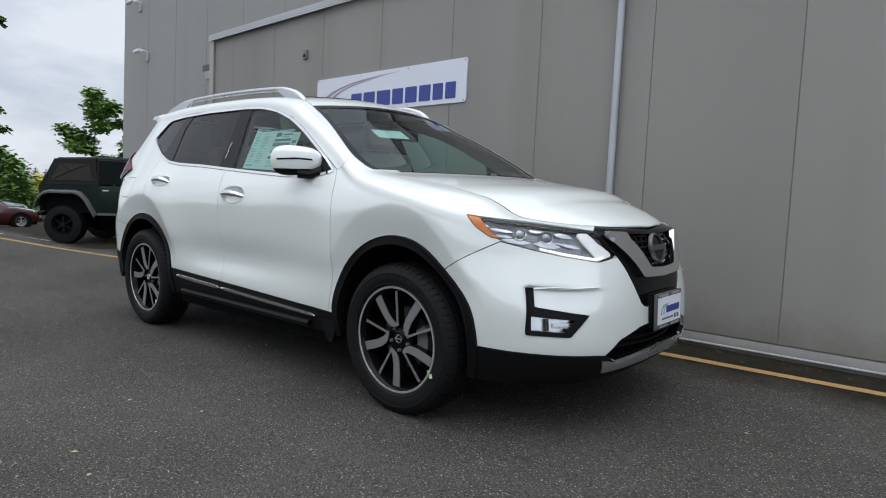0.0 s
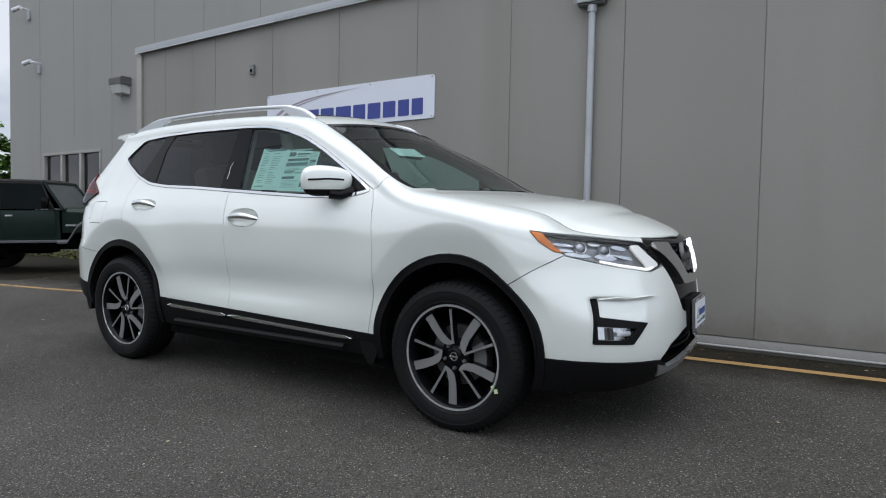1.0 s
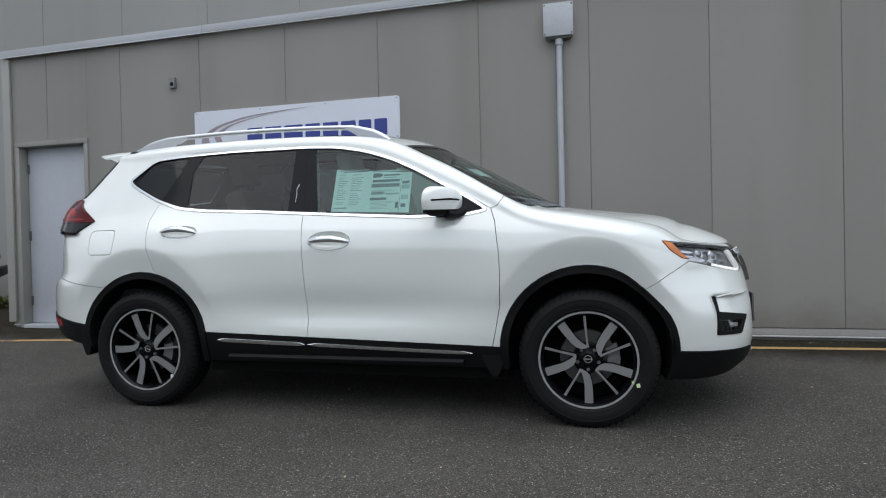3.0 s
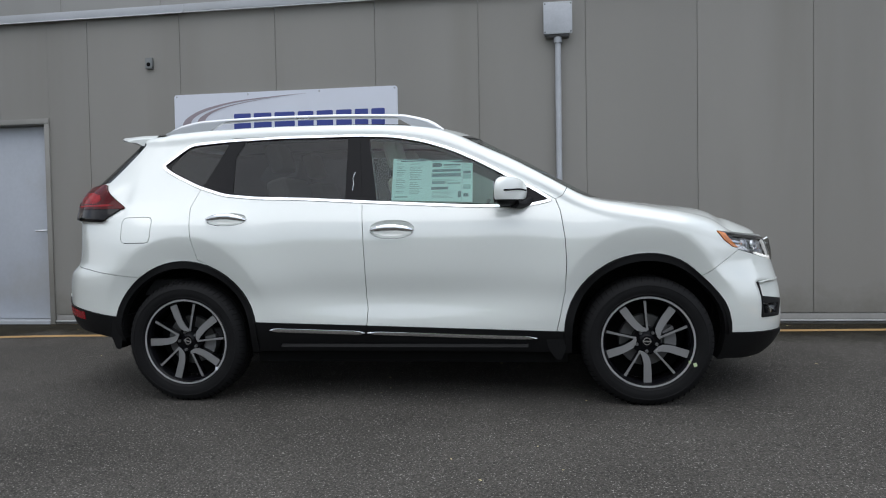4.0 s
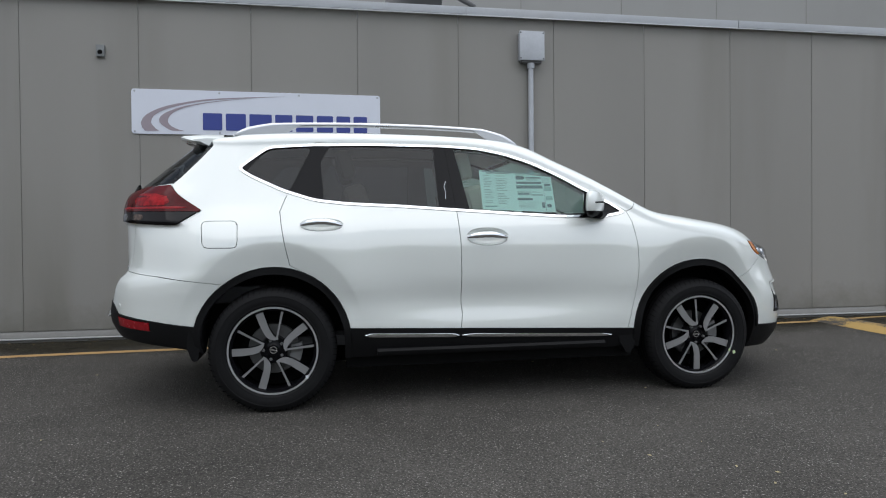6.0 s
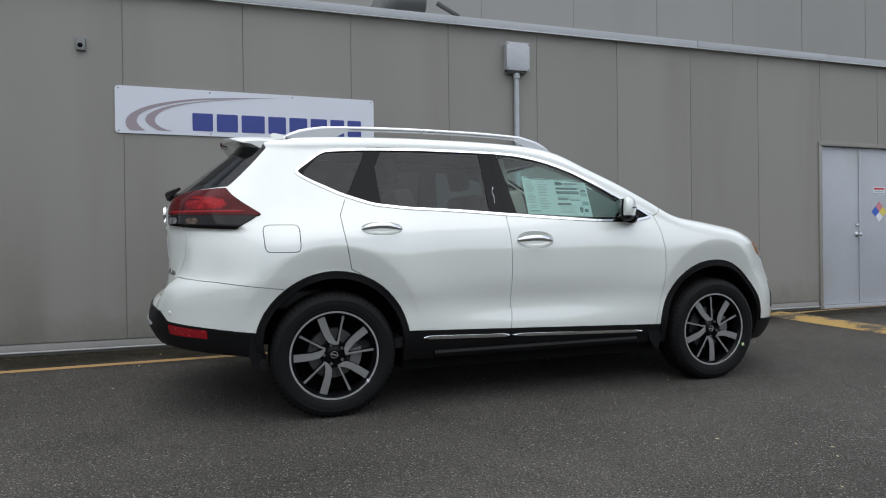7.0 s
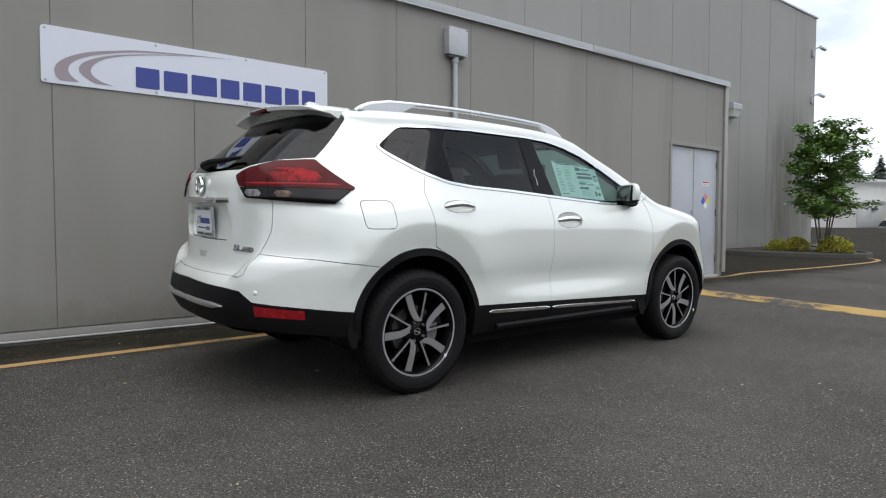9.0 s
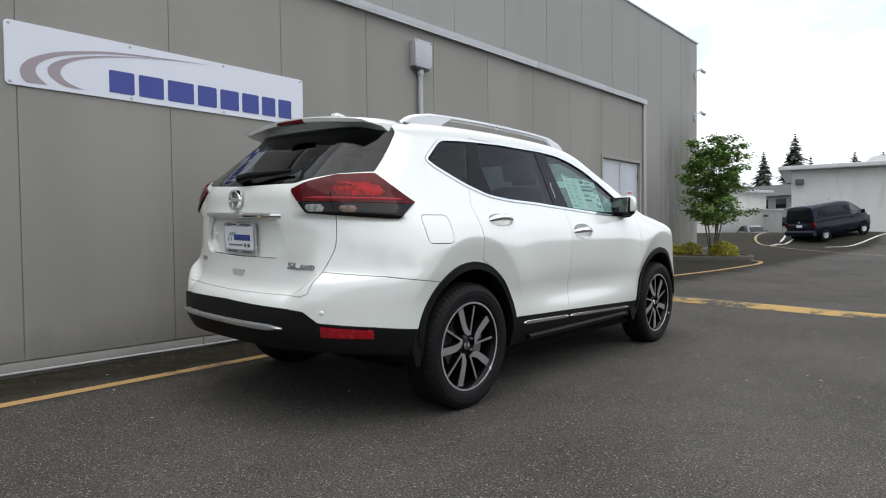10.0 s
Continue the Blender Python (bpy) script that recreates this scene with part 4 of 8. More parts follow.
for nm, x in (("west", BIG_L), ("east", BIG_R - 0.3)):
    tagged(finish("wall_" + nm, boxed(x, x + 0.3, BIG_Y + 0.3005, BIG_Y + 22, -0.1, BIG_TOP), big_paint), "tall grey side wall of the main building", "wall", kind="structure")
tagged(finish("wall_back", boxed(BIG_L, BIG_R, BIG_Y + 22, BIG_Y + 22.3, -0.1, BIG_TOP), big_paint), "tall grey rear wall of the main building", "wall", kind="structure")
tagged(finish("roof_tall", boxed(BIG_L, BIG_R, BIG_Y, BIG_Y + 22.3, BIG_TOP + 0.001, BIG_TOP + 0.04), cap_metal), "flat roof of the main building", "roof", kind="structure")
tagged(finish("coping", boxed(BIG_L - 0.04, BIG_R + 0.04, BIG_Y - 0.04, BIG_Y + 0.34, BIG_TOP + 0.0405, BIG_TOP + 0.09, 0.006), cap_metal), "thin pale metal coping of the tall wall", "coping", kind="structure")


def ribbon_window():
    x0, x1, z0, z1 = WIN
    w = thing("window_1", "three-pane window in a pale frame, dark inside", "window", kind="structure")
    part("window_frame", boxed(x0, x1, BIG_Y - 0.03, BIG_Y + 0.1, z1 - 0.07, z1, 0.004), trim_paint, w)
    part("window_sill", boxed(x0, x1, BIG_Y - 0.05, BIG_Y + 0.1, z0, z0 + 0.07, 0.004), trim_paint, w)
    step = (x1 - x0) / 3
    for k in range(4):
        x = x0 + k * step
        part("mullion", boxed(max(x0, x - 0.045), min(x1, x + 0.045), BIG_Y - 0.029, BIG_Y + 0.1, z0 + 0.0705, z1 - 0.0705, 0.004), trim_paint, w)
    for k in range(3):
        part("pane", boxed(x0 + k * step + 0.046, x0 + (k + 1) * step - 0.046, BIG_Y + 0.05, BIG_Y + 0.058, z0 + 0.071, z1 - 0.071), glass_room, w)
    part("room_back", boxed(x0 - 0.5, x1 + 0.5, BIG_Y + 1.6, BIG_Y + 1.7, z0 - 0.5, z1 + 0.5), cabin_dark, w)


ribbon_window()


def wall_pack(x, z, name, label):
    th = thing(name, label, "wall lamp", m=pose(x, BIG_Y, z))
    part("housing", prism(bmesh.new(), [(0, 0.19), (-0.22, 0.19), (-0.27, 0.15), (-0.26, 0.02), (0, 0.0)], -0.24, 0.24, "x"), dark_box if name == "wall_lamp" else galvanised, th)
    part("lens", prism(bmesh.new(), [(0, -0.002), (-0.25, 0.018), (-0.19, -0.17), (-0.02, -0.19)], -0.2, 0.2, "x"), surface("frosted_lens", (0.55, 0.56, 0.55), 0.4), th)


wall_pack(-14.5, 4.02, "wall_lamp", "dark bronze wall lamp with a frosted lens")
wall_pack(9.75, 4.05, "flood_lamp", "grey metal flood lamp on the tall wall")


def camera_unit(x, z, way):
    th = thing("security_camera", "small white security camera on a wall bracket", "security camera", "security cameras", m=pose(x, BIG_Y, z))
    part("bracket", tube(bmesh.new(), [(0, 0, 0), (0, -0.16, 0.02), (way * 0.06, -0.2, 0.02)], 0.025, 8), plate_white, th)
    part("camera_body", tube(bmesh.new(), [(way * 0.02, -0.22, 0.03), (way * 0.30, -0.26, -0.01)], [0.055, 0.06], 12), plate_white, th)
    part("camera_lens", tube(bmesh.new(), [(way * 0.301, -0.26, -0.01), (way * 0.32, -0.262, -0.013)], 0.045, 12), gloss_black, th)
    part("cable_box", boxed(-0.06, 0.06, -0.05, 0.0, -0.25, -0.03, 0.01), galvanised, th)


for x, z, way in ((-18.45, 5.02, -1), (-19.0, 6.5, -1), (15.0, 6.62, 1), (15.0, 5.12, 1)):
    camera_unit(x, z, way)

# ---- the white car ----
CAR = thing("car", "white pearl compact SUV with black cladding parked beside the wall", "car",
            m=pose(-4.778, 2.83, 0.0315, math.degrees(math.atan(0.037)), 0, 0.57))


def body_normal(uz):
    e = 0.004
    u, z = uz[:, 0], uz[:, 1]
    du = body_point(u + e, z) - body_point(u - e, z)
    hi, lo = np.minimum(z + e, top_z(u) - 1e-4), np.maximum(z - e, low_z(u) - 0.02)
    lo = np.minimum(lo, hi - 1e-3)
    dz = body_point(u, hi) - body_point(u, lo)
    n = np.cross(du, dz)
    n /= np.maximum(np.linalg.norm(n, axis=1, keepdims=True), 1e-9)
    return n


def inset(poly, d):
    """The outline drawn in by d."""
    P = np.array(poly, float)
    if np.sum(P[:, 0] * np.roll(P[:, 1], -1) - np.roll(P[:, 0], -1) * P[:, 1]) < 0:
        P = P[::-1]
    a, b = P - np.roll(P, 1, 0), np.roll(P, -1, 0) - P
    na = np.stack([-a[:, 1], a[:, 0]], -1) / np.linalg.norm(a, axis=1, keepdims=True)
    nb = np.stack([-b[:, 1], b[:, 0]], -1) / np.linalg.norm(b, axis=1, keepdims=True)
    m = na + nb
    m /= np.maximum((m * na).sum(1, keepdims=True), 0.4)
    return [tuple(p) for p in P + m * d]


REAR_C, FRONT_C = (0.007, 0.40), (2.70, 0.41)
sill_z = lambda u: 0.478 - 0.032 * (u - 0.436)


def arch(c, rx, rz, flare=0.0):
    """A wheel opening's outline, open at the foot."""
    ring = [(c[0] + rx * math.cos(math.pi * (1 - k / 24)), c[1] + rz * math.sin(math.pi * k / 24)) for k in range(25)]
    return [(c[0] - rx - flare, 0.1)] + ring + [(c[0] + rx + flare, 0.1)]


DLO = rounded([(-0.212, 1.424), (-0.138, 1.373), (0.062, 1.281), (0.244, 1.224), (0.444, 1.203), (0.748, 1.190), (1.085, 1.168), (1.419, 1.147), (1.756, 1.128), (2.05, 1.128), (2.205, 1.158),
               (2.100, 1.226), (1.937, 1.318), (1.774, 1.408), (1.605, 1.487), (1.43, 1.543), (1.255, 1.576), (1.046, 1.588), (0.559, 1.590), (0.207, 1.580), (-0.036, 1.563)], 0.05, 3)
DLO_IN = inset(DLO, 0.015)
REAR_CUT = [(0.2475, 1.5885), (0.082, 1.262), (0.045, 1.166), (0.056, 1.083), (0.073, 0.984), (0.10, 0.855)]
B_CUT = [(1.049, 1.590), (1.093, 1.168), (1.106, 0.984), (1.112, 0.784), (1.112, 0.617), (1.120, 0.550), (1.106, 0.40)]
F_CUT = [(2.203, 1.168), (2.227, 1.10), (2.248, 0.95), (2.255, 0.817), (2.247, 0.65), (2.221, 0.515), (2.195, 0.40)]
WHEEL_R, WHEEL_F = arch(REAR_C, 0.404, 0.404), arch(FRONT_C, 0.414, 0.405)
ARCH_R, ARCH_F = arch(REAR_C, 0.443, 0.447, 0.004), arch(FRONT_C, 0.458, 0.448, 0.004)


def oval(cu, cz, ru, rz, n=28):
    return [(cu + ru * math.copysign(abs(math.cos(2 * math.pi * k / n)) ** 0.85, math.cos(2 * math.pi * k / n)), cz + rz * math.sin(2 * math.pi * k / n)) for k in range(n)]


HANDLE_F, HANDLE_R = (1.274, 1.014), (0.283, 1.089)
E_F, E_R = U_FRONT + 0.05, U_REAR - 0.05
REGIONS = [
    # name, outline over (u, z); the first that holds a face takes it
    ("void", WHEEL_R), ("void", WHEEL_F), ("dish", oval(*HANDLE_F, 0.128, 0.052)), ("dish", oval(*HANDLE_R, 0.122, 0.036)),
    ("arch_rear", ARCH_R), ("arch_front", ARCH_F),
    ("quarter_glass", rounded([(-0.158, 1.414), (-0.104, 1.383), (0.095, 1.288), (0.226, 1.562), (-0.038, 1.549)], 0.03, 3)),
    ("rear_door_glass", rounded([(0.296, 1.238), (0.50, 1.220), (0.989, 1.192), (0.976, 1.570), (0.330, 1.570), (0.278, 1.465)], 0.012, 2)),
    ("front_door_glass", rounded([(1.177, 1.180), (1.50, 1.162), (1.93, 1.148), (1.945, 1.296), (1.774, 1.391), (1.605, 1.470), (1.43, 1.526), (1.255, 1.559), (1.106, 1.567)], 0.012, 2)),
    ("sail", [(1.93, 1.14), (2.2, 1.14), (2.2, 1.19), (1.945, 1.300)]),
    ("pillar_rear", [(-0.3, 1.1), (0.0005, 1.1), (0.262, 1.62), (-0.3, 1.62)]),
    ("pillar_mid", [(0.0005, 1.1), (1.100, 1.1), (1.045, 1.62), (0.262, 1.62)]),
    ("pillar_front", [(1.100, 1.1), (2.3, 1.1), (2.3, 1.62), (1.045, 1.62)]),
    ("fuel_door", rounded([(-0.391, 0.959), (-0.184, 0.959), (-0.190, 1.112), (-0.404, 1.111)], 0.035, 4)),
    ("reflector_rear", [(-0.925, 0.555), (-0.672, 0.534), (-0.672, 0.485), (-0.925, 0.499)]),
    ("tail_lamp_low", rounded([(-1.078, 1.166), (-0.433, 1.161), (-0.548, 1.091), (-0.884, 1.104), (-1.039, 1.110)], 0.01, 2)),
    ("tail_lamp", rounded([(-1.126, 1.226), (-1.01, 1.268), (-0.877, 1.302), (-0.655, 1.318), (-0.405, 1.170), (-0.433, 1.161), (-1.078, 1.166)], 0.012, 2)),
    ("rear_glass", [(E_R, 1.250), (-1.123, 1.262), (-1.01, 1.288), (-0.877, 1.315), (-0.662, 1.333), (-0.552, 1.565), (-0.60, 1.60), (E_R, 1.60)]),
    ("plate_recess", rounded([(E_R - 0.1, 1.078), (-1.25, 1.078), (-1.20, 0.94), (-1.26, 0.872), (E_R - 0.1, 0.866)], 0.03, 3)),
    ("tailgate", [(E_R, 1.250), (-1.123, 1.262), (-1.01, 1.288), (-0.882, 1.315), (-0.888, 1.10), (-0.923, 0.935), (-0.974, 0.822), (-0.994, 0.712), (-1.03, 0.695), (E_R, 0.688)]),
    ("rear_lower", [(-0.35, 0.1), (-0.35, 0.503), (-0.672, 0.544), (-0.935, 0.568), (-1.01, 0.622), (-1.10, 0.630), (E_R, 0.642), (E_R, 0.1)]),
    ("rear_bumper", [(-0.22, 0.45), (-0.22, 0.742), (-0.40, 0.768), (-0.65, 0.797), (-0.974, 0.817), (-0.994, 0.712), (-1.03, 0.695), (E_R, 0.688), (E_R, 0.45)]),
    ("amber", [(3.190, 0.972), (3.240, 0.962), (3.325, 0.872), (3.285, 0.882), (3.235, 0.922)]),
    ("headlamp", rounded([(3.187, 0.974), (3.316, 0.957), (3.543, 0.931), (3.692, 0.914), (3.755, 0.878), (3.812, 0.806), (3.705, 0.778), (3.562, 0.802), (3.458, 0.826), (3.335, 0.863), (3.235, 0.922)], 0.008, 2)),
    ("grille_v", rounded([(3.735, 0.905), (3.886, 0.900), (4.055, 0.742), (E_F, 0.733), (E_F, 0.688), (3.985, 0.698)], 0.02, 3)),
    ("grille_mesh", [(3.886, 0.900), (4.055, 0.742), (E_F, 0.733), (E_F, 0.889), (4.0, 0.897)]),
    ("grille_frame", rounded([(3.70, 0.905), (3.812, 0.800), (3.90, 0.70), (4.010, 0.580), (4.045, 0.563), (E_F, 0.553), (E_F, 0.95), (3.70, 0.95)], 0.01, 2)),
    ("fog_lamp", [(3.392, 0.553), (3.585, 0.537), (3.535, 0.487), (3.392, 0.495)]),
    ("fog_frame", rounded([(3.384, 0.672), (3.416, 0.672), (3.410, 0.592), (3.652, 0.556), (3.562, 0.467), (3.368, 0.477)], 0.008, 2)),
    ("intake", rounded([(3.745, 0.372), (3.84, 0.436), (4.0, 0.474), (4.158, 0.486), (E_F, 0.49), (E_F, 0.36), (4.0, 0.348), (3.82, 0.335)], 0.012, 2)),
    ("skid", [(3.72, 0.355), (3.82, 0.335), (4.0, 0.348), (E_F, 0.36), (E_F, 0.305), (4.0, 0.300), (3.75, 0.292)]),
    ("front_lower", [(3.0, 0.1), (3.0, 0.416), (3.30, 0.398), (3.705, 0.376), (3.745, 0.372), (3.82, 0.335), (E_F, 0.355), (E_F, 0.1)]),
    ("front_bumper", [(2.95, 0.2), (2.95, 0.70), (3.102, 0.760), (3.225, 0.816), (3.322, 0.863), (3.458, 0.826), (3.562, 0.802), (3.705, 0.778), (3.812, 0.80), (E_F, 0.80), (E_F, 0.2)]),
    ("sill", [(0.40, 0.1), (0.40, sill_z(0.40)), (2.30, sill_z(2.30)), (2.30, 0.1)]),
    ("chrome_dlo", DLO),
    ("rear_door", REAR_CUT + [(0.20, 0.80), (0.35, 0.68), (0.45, 0.40), (1.106, 0.40)] + B_CUT[::-1][1:]),
    ("front_door", B_CUT + F_CUT[::-1] + [(2.100, 1.226), (1.937, 1.318), (1.774, 1.408), (1.605, 1.487), (1.43, 1.543), (1.255, 1.576)]),
    ("front_fender", [(2.19, 0.3)] + F_CUT[::-1] + [(2.24, 1.185), (2.29, 1.26), (2.42, 1.22), (2.42, 1.30), (E_F, 1.3), (E_F, 0.3)]),
    ("body_side", [(-9, -9), (9, -9), (9, 9), (-9, 9)]),
]
# the pillar regions lie inside the drawn-in window outline only
CLIP = {"pillar_rear": DLO_IN, "pillar_mid": DLO_IN, "pillar_front": DLO_IN, "sail": DLO_IN, "quarter_glass": DLO_IN, "rear_door_glass": DLO_IN, "front_door_glass": DLO_IN}


def inside(p, poly):
    x, y = p
    odd = False
    x0, y0 = poly[-1]
    for x1, y1 in poly:
        if (y1 > y) != (y0 > y) and x < (x0 - x1) * (y - y1) / (y0 - y1) + x1:
            odd = not odd
        x0, y0 = x1, y1
    return odd


def flat_grid():
    """The body's side unrolled: a grid over (u, z), cut along all outlines, its faces sorted into regions."""
    bm = bmesh.new()
    us = np.concatenate([np.linspace(U_REAR, RX, 44), np.linspace(RX, FX, 92)[1:], np.linspace(FX, U_FRONT, 60)[1:]])
    rows = []
    for u in us:
        zl, zd, zt = float(low_z(u)), float(dlo_z(u)), float(top_z(u))
        zz = sorted([zl + (zd - zl) * k / 46 for k in range(47)] + [0.6535, 0.6665, 0.6735, 0.6800]) + [zd + (zt - zd) * math.sin(math.pi / 2 * k / 9) for k in range(1, 10)]
        rows.append([bm.verts.new((u, 0, z)) for z in zz])
    for a, b in zip(rows, rows[1:]):
        for k in range(len(a) - 1):
            bm.faces.new((a[k], b[k], b[k + 1], a[k + 1]))
    done = set()
    rings = [[(c[0] + RIDGE[0] * f * math.cos(math.pi * k / 18), c[1] + RIDGE[1] * f * math.sin(math.pi * k / 18)) for k in range(19)] for c in (REAR_C, FRONT_C) for f in (0.984, 1.016)]
    for poly in [r[1] for r in REGIONS[:-1]] + [DLO_IN] + rings:
        for (x0, z0), (x1, z1) in zip(poly, poly[1:] + poly[:1]):
            key = tuple(sorted(((round(x0, 4), round(z0, 4)), (round(x1, 4), round(z1, 4)))))
            if key in done or min(x0, x1) > U_FRONT or max(x0, x1) < U_REAR or abs(x0 - x1) + abs(z0 - z1) < 1e-5:
                continue
            done.add(key)
            lx, hx, lz, hz = min(x0, x1) - 1e-3, max(x0, x1) + 1e-3, min(z0, z1) - 1e-3, max(z0, z1) + 1e-3
            near = []
            for f in bm.faces:
                c = [v.co for v in f.verts]
                if max(p.x for p in c) >= lx and min(p.x for p in c) <= hx and max(p.z for p in c) >= lz and min(p.z for p in c) <= hz:
                    near.append(f)
            if near:
                geom = near + list({e for f in near for e in f.edges}) + list({v for f in near for v in f.verts})
                bmesh.ops.bisect_plane(bm, geom=geom, dist=2e-5, plane_co=(x0, 0, z0), plane_no=(z1 - z0, 0, x0 - x1))
    bm.verts.ensure_lookup_table()
    bm.verts.index_update()
    uz = np.array([(v.co.x, v.co.z) for v in bm.verts])
    sets = {}
    boxes = [(min(p[0] for p in r[1]), max(p[0] for p in r[1]), min(p[1] for p in r[1]), max(p[1] for p in r[1])) for r in REGIONS]
    for f in bm.faces:
        c = f.calc_center_median()
        p = (c.x, c.z)
        for (name, poly), (ax, bx, az, bz) in zip(REGIONS, boxes):
            if ax <= p[0] <= bx and az <= p[1] <= bz and inside(p, poly) and (name not in CLIP or inside(p, CLIP[name])):
                sets.setdefault(name, []).append([v.index for v in f.verts])
                break
    bm.free()
    return uz, sets


UZ, SETS = flat_grid()
BODY_P, BODY_N = body_point(UZ[:, 0], UZ[:, 1]), body_normal(UZ)


def panel(name, faces, material, parent, lift=0.0, gap=0.002, flange=0.016, sides="RL", label="", back=False):
    """A piece of the body: shrunk by the gap, raised by lift, with its edge turned in. sides: R, L, or RL as one piece."""
    bm = bmesh.new()
    ln = bm.verts.layers.float_vector.new("n")
    for side in sides:
        sg = 1 if side == "R" else -1
        vs = {}
        for f in faces:
            for i in f:
                if i not in vs:
                    p, n = BODY_P[i] + BODY_N[i] * lift, BODY_N[i]
                    v = vs[i] = bm.verts.new((p[0], p[1] * sg, p[2]))
                    v[ln] = (n[0], n[1] * sg, n[2])
            ids = f if side == "R" else f[::-1]
            try:
                bm.faces.new([vs[i] for i in ids])
            except ValueError:
                pass
    if len(sides) == 2:
        mid = [v for v in bm.verts if abs(v.co.y) < 2e-3]
        for v in mid:
            v.co.y = 0
        bmesh.ops.remove_doubles(bm, verts=mid, dist=1e-4)
    loose = [v for v in bm.verts if not v.link_faces]
    bmesh.ops.delete(bm, geom=loose, context="VERTS")
    if gap:
        rim = bmesh.ops.inset_region(bm, faces=bm.faces[:], thickness=gap, use_even_offset=True, use_boundary=True)["faces"]
        for e in {e for f in rim for e in f.edges}:
            a, b = e.verts
            if a.is_boundary != b.is_boundary:
                outer, inner = (a, b) if a.is_boundary else (b, a)
                d = inner.co - outer.co
                if d.length > gap * 2.2:
                    inner.co = outer.co + d * (gap * 2.2 / d.length)
        bmesh.ops.delete(bm, geom=rim, context="FACES")
    bm.normal_update()
    edge = [e for e in bm.edges if e.is_boundary]
    main = set(bm.faces)
    twin = {}
    for e in edge:
        for v in e.verts:
            if v not in twin and flange:
                n = Vector(v[ln])
                twin[v] = bm.verts.new(v.co - n * flange)
                twin[v][ln] = v[ln]
    for e in edge:
        e.smooth = False
        if flange:
            f = e.link_faces[0]
            a, b = e.verts
            for l in f.loops:
                if l.edge == e:
                    a, b = l.vert, l.link_loop_next.vert
            bm.faces.new((b, a, twin[a], twin[b]))
    bm.faces.index_update()
    bm.verts.index_update()
    own = [f in main for f in bm.faces]
    vn = [tuple(v[ln]) for v in bm.verts]
    for f in bm.faces:
        f.smooth = True
    me = bpy.data.meshes.new(name)
    bm.to_mesh(me)
    bm.free()
    me.materials.append(material)
    normals = []
    for poly in me.polygons:
        for li in poly.loop_indices:
            normals.append(vn[me.loops[li].vertex_index] if own[poly.index] else (0, 0, 0))
    me.normals_split_custom_set(normals)
    ob = new(name, me)
    ob.parent = parent
    return tagged(ob, label)


def sided(name, region, material, lift=0.0, gap=0.002, flange=0.016, label="", parents=None):
    """The piece on either side of the car; returns (right, left)."""
    return [panel(name, SETS[region], material, parents[k] if parents else CAR, lift, gap, flange, s, label) for k, s in enumerate("RL")]


# dark shell under the panels, so that the gaps read dark
panel("inner_shell", [f for k in SETS if k not in ("void", "dish", "quarter_glass", "rear_door_glass", "front_door_glass", "rear_glass", "headlamp", "amber", "fog_lamp", "intake", "grille_mesh", "plate_recess") for f in SETS[k]], matt_black, CAR, -0.022, 0, 0, "RL")
for s in "RL":
    panel("pillar_lining", [f for k in SETS if k in ("body_side", "rear_door", "front_door", "chrome_dlo", "pillar_rear", "pillar_mid", "pillar_front") for f in SETS[k] if sum(UZ[i][1] for i in f) / len(f) > 1.14 and 0.33 < UZ[f[0]][0] < 2.3],
          pillar_grey, CAR, -0.05, 0, 0, s, "grey pillar lining")
side_body = sided("side_panel", "body_side", pearl)
doors_rear = sided("rear_door", "rear_door", pearl)
doors_front = sided("front_door", "front_door", pearl)
fenders = sided("front_fender", "front_fender", pearl)
front_bumper = panel("front_bumper", SETS["front_bumper"], pearl, CAR)
rear_bumper = panel("rear_bumper", SETS["rear_bumper"], pearl, CAR)
tailgate = panel("tailgate", SETS["tailgate"], pearl, CAR, flange=0.032)
sided("fuel_door", "fuel_door", pearl, parents=side_body, gap=0.0025)
sided("wheel_arch_cladding", "arch_rear", black_plastic, 0.012, 0.001, 0.05, "matt black arch cladding")
sided("wheel_arch_cladding", "arch_front", black_plastic, 0.012, 0.001, 0.05, "matt black arch cladding")
sided("sill_cladding", "sill", black_plastic, 0.004, 0.001, 0.03, "matt black sill cladding")
panel("rear_lower_cladding", SETS["rear_lower"], black_plastic, rear_bumper, 0.006, 0.001, 0.03, label="matt black lower bumper")
panel("front_lower_cladding", SETS["front_lower"], black_plastic, front_bumper, 0.006, 0.001, 0.03, label="matt black lower bumper")
panel("skid_trim", SETS["skid"], silver, front_bumper, 0.012, 0.001, 0.02, label="satin silver skid trim")
sided("window_trim", "chrome_dlo", chrome, 0.004, 0.0, 0.012, "chrome window surround")
for reg, nm in (("pillar_rear", "window_surround"), ("pillar_mid", "door_pillar"), ("pillar_front", "door_pillar"), ("sail", "mirror_sail")):
    sided(nm, reg, gloss_black, -0.004, 0.0005, 0.012, "gloss black")
for ob in (*sided("quarter_glass", "quarter_glass", glass_dark, -0.006, 0.0, 0.0, "dark privacy glass"), *sided("rear_door_glass", "rear_door_glass", glass_dark, -0.007, 0.0, 0.0, "dark privacy glass", doors_rear),
           *sided("front_door_glass", "front_door_glass", glass_green, -0.007, 0.0, 0.0, "green-tinted glass", doors_front), panel("rear_window", SETS["rear_glass"], glass_dark, tailgate, -0.004, 0.001, 0.0, label="dark privacy glass")):
    ob.visible_shadow = False
sided("reflector", "reflector_rear", reflex_red, 0.008, 0.002, 0.01, "red bumper reflector")
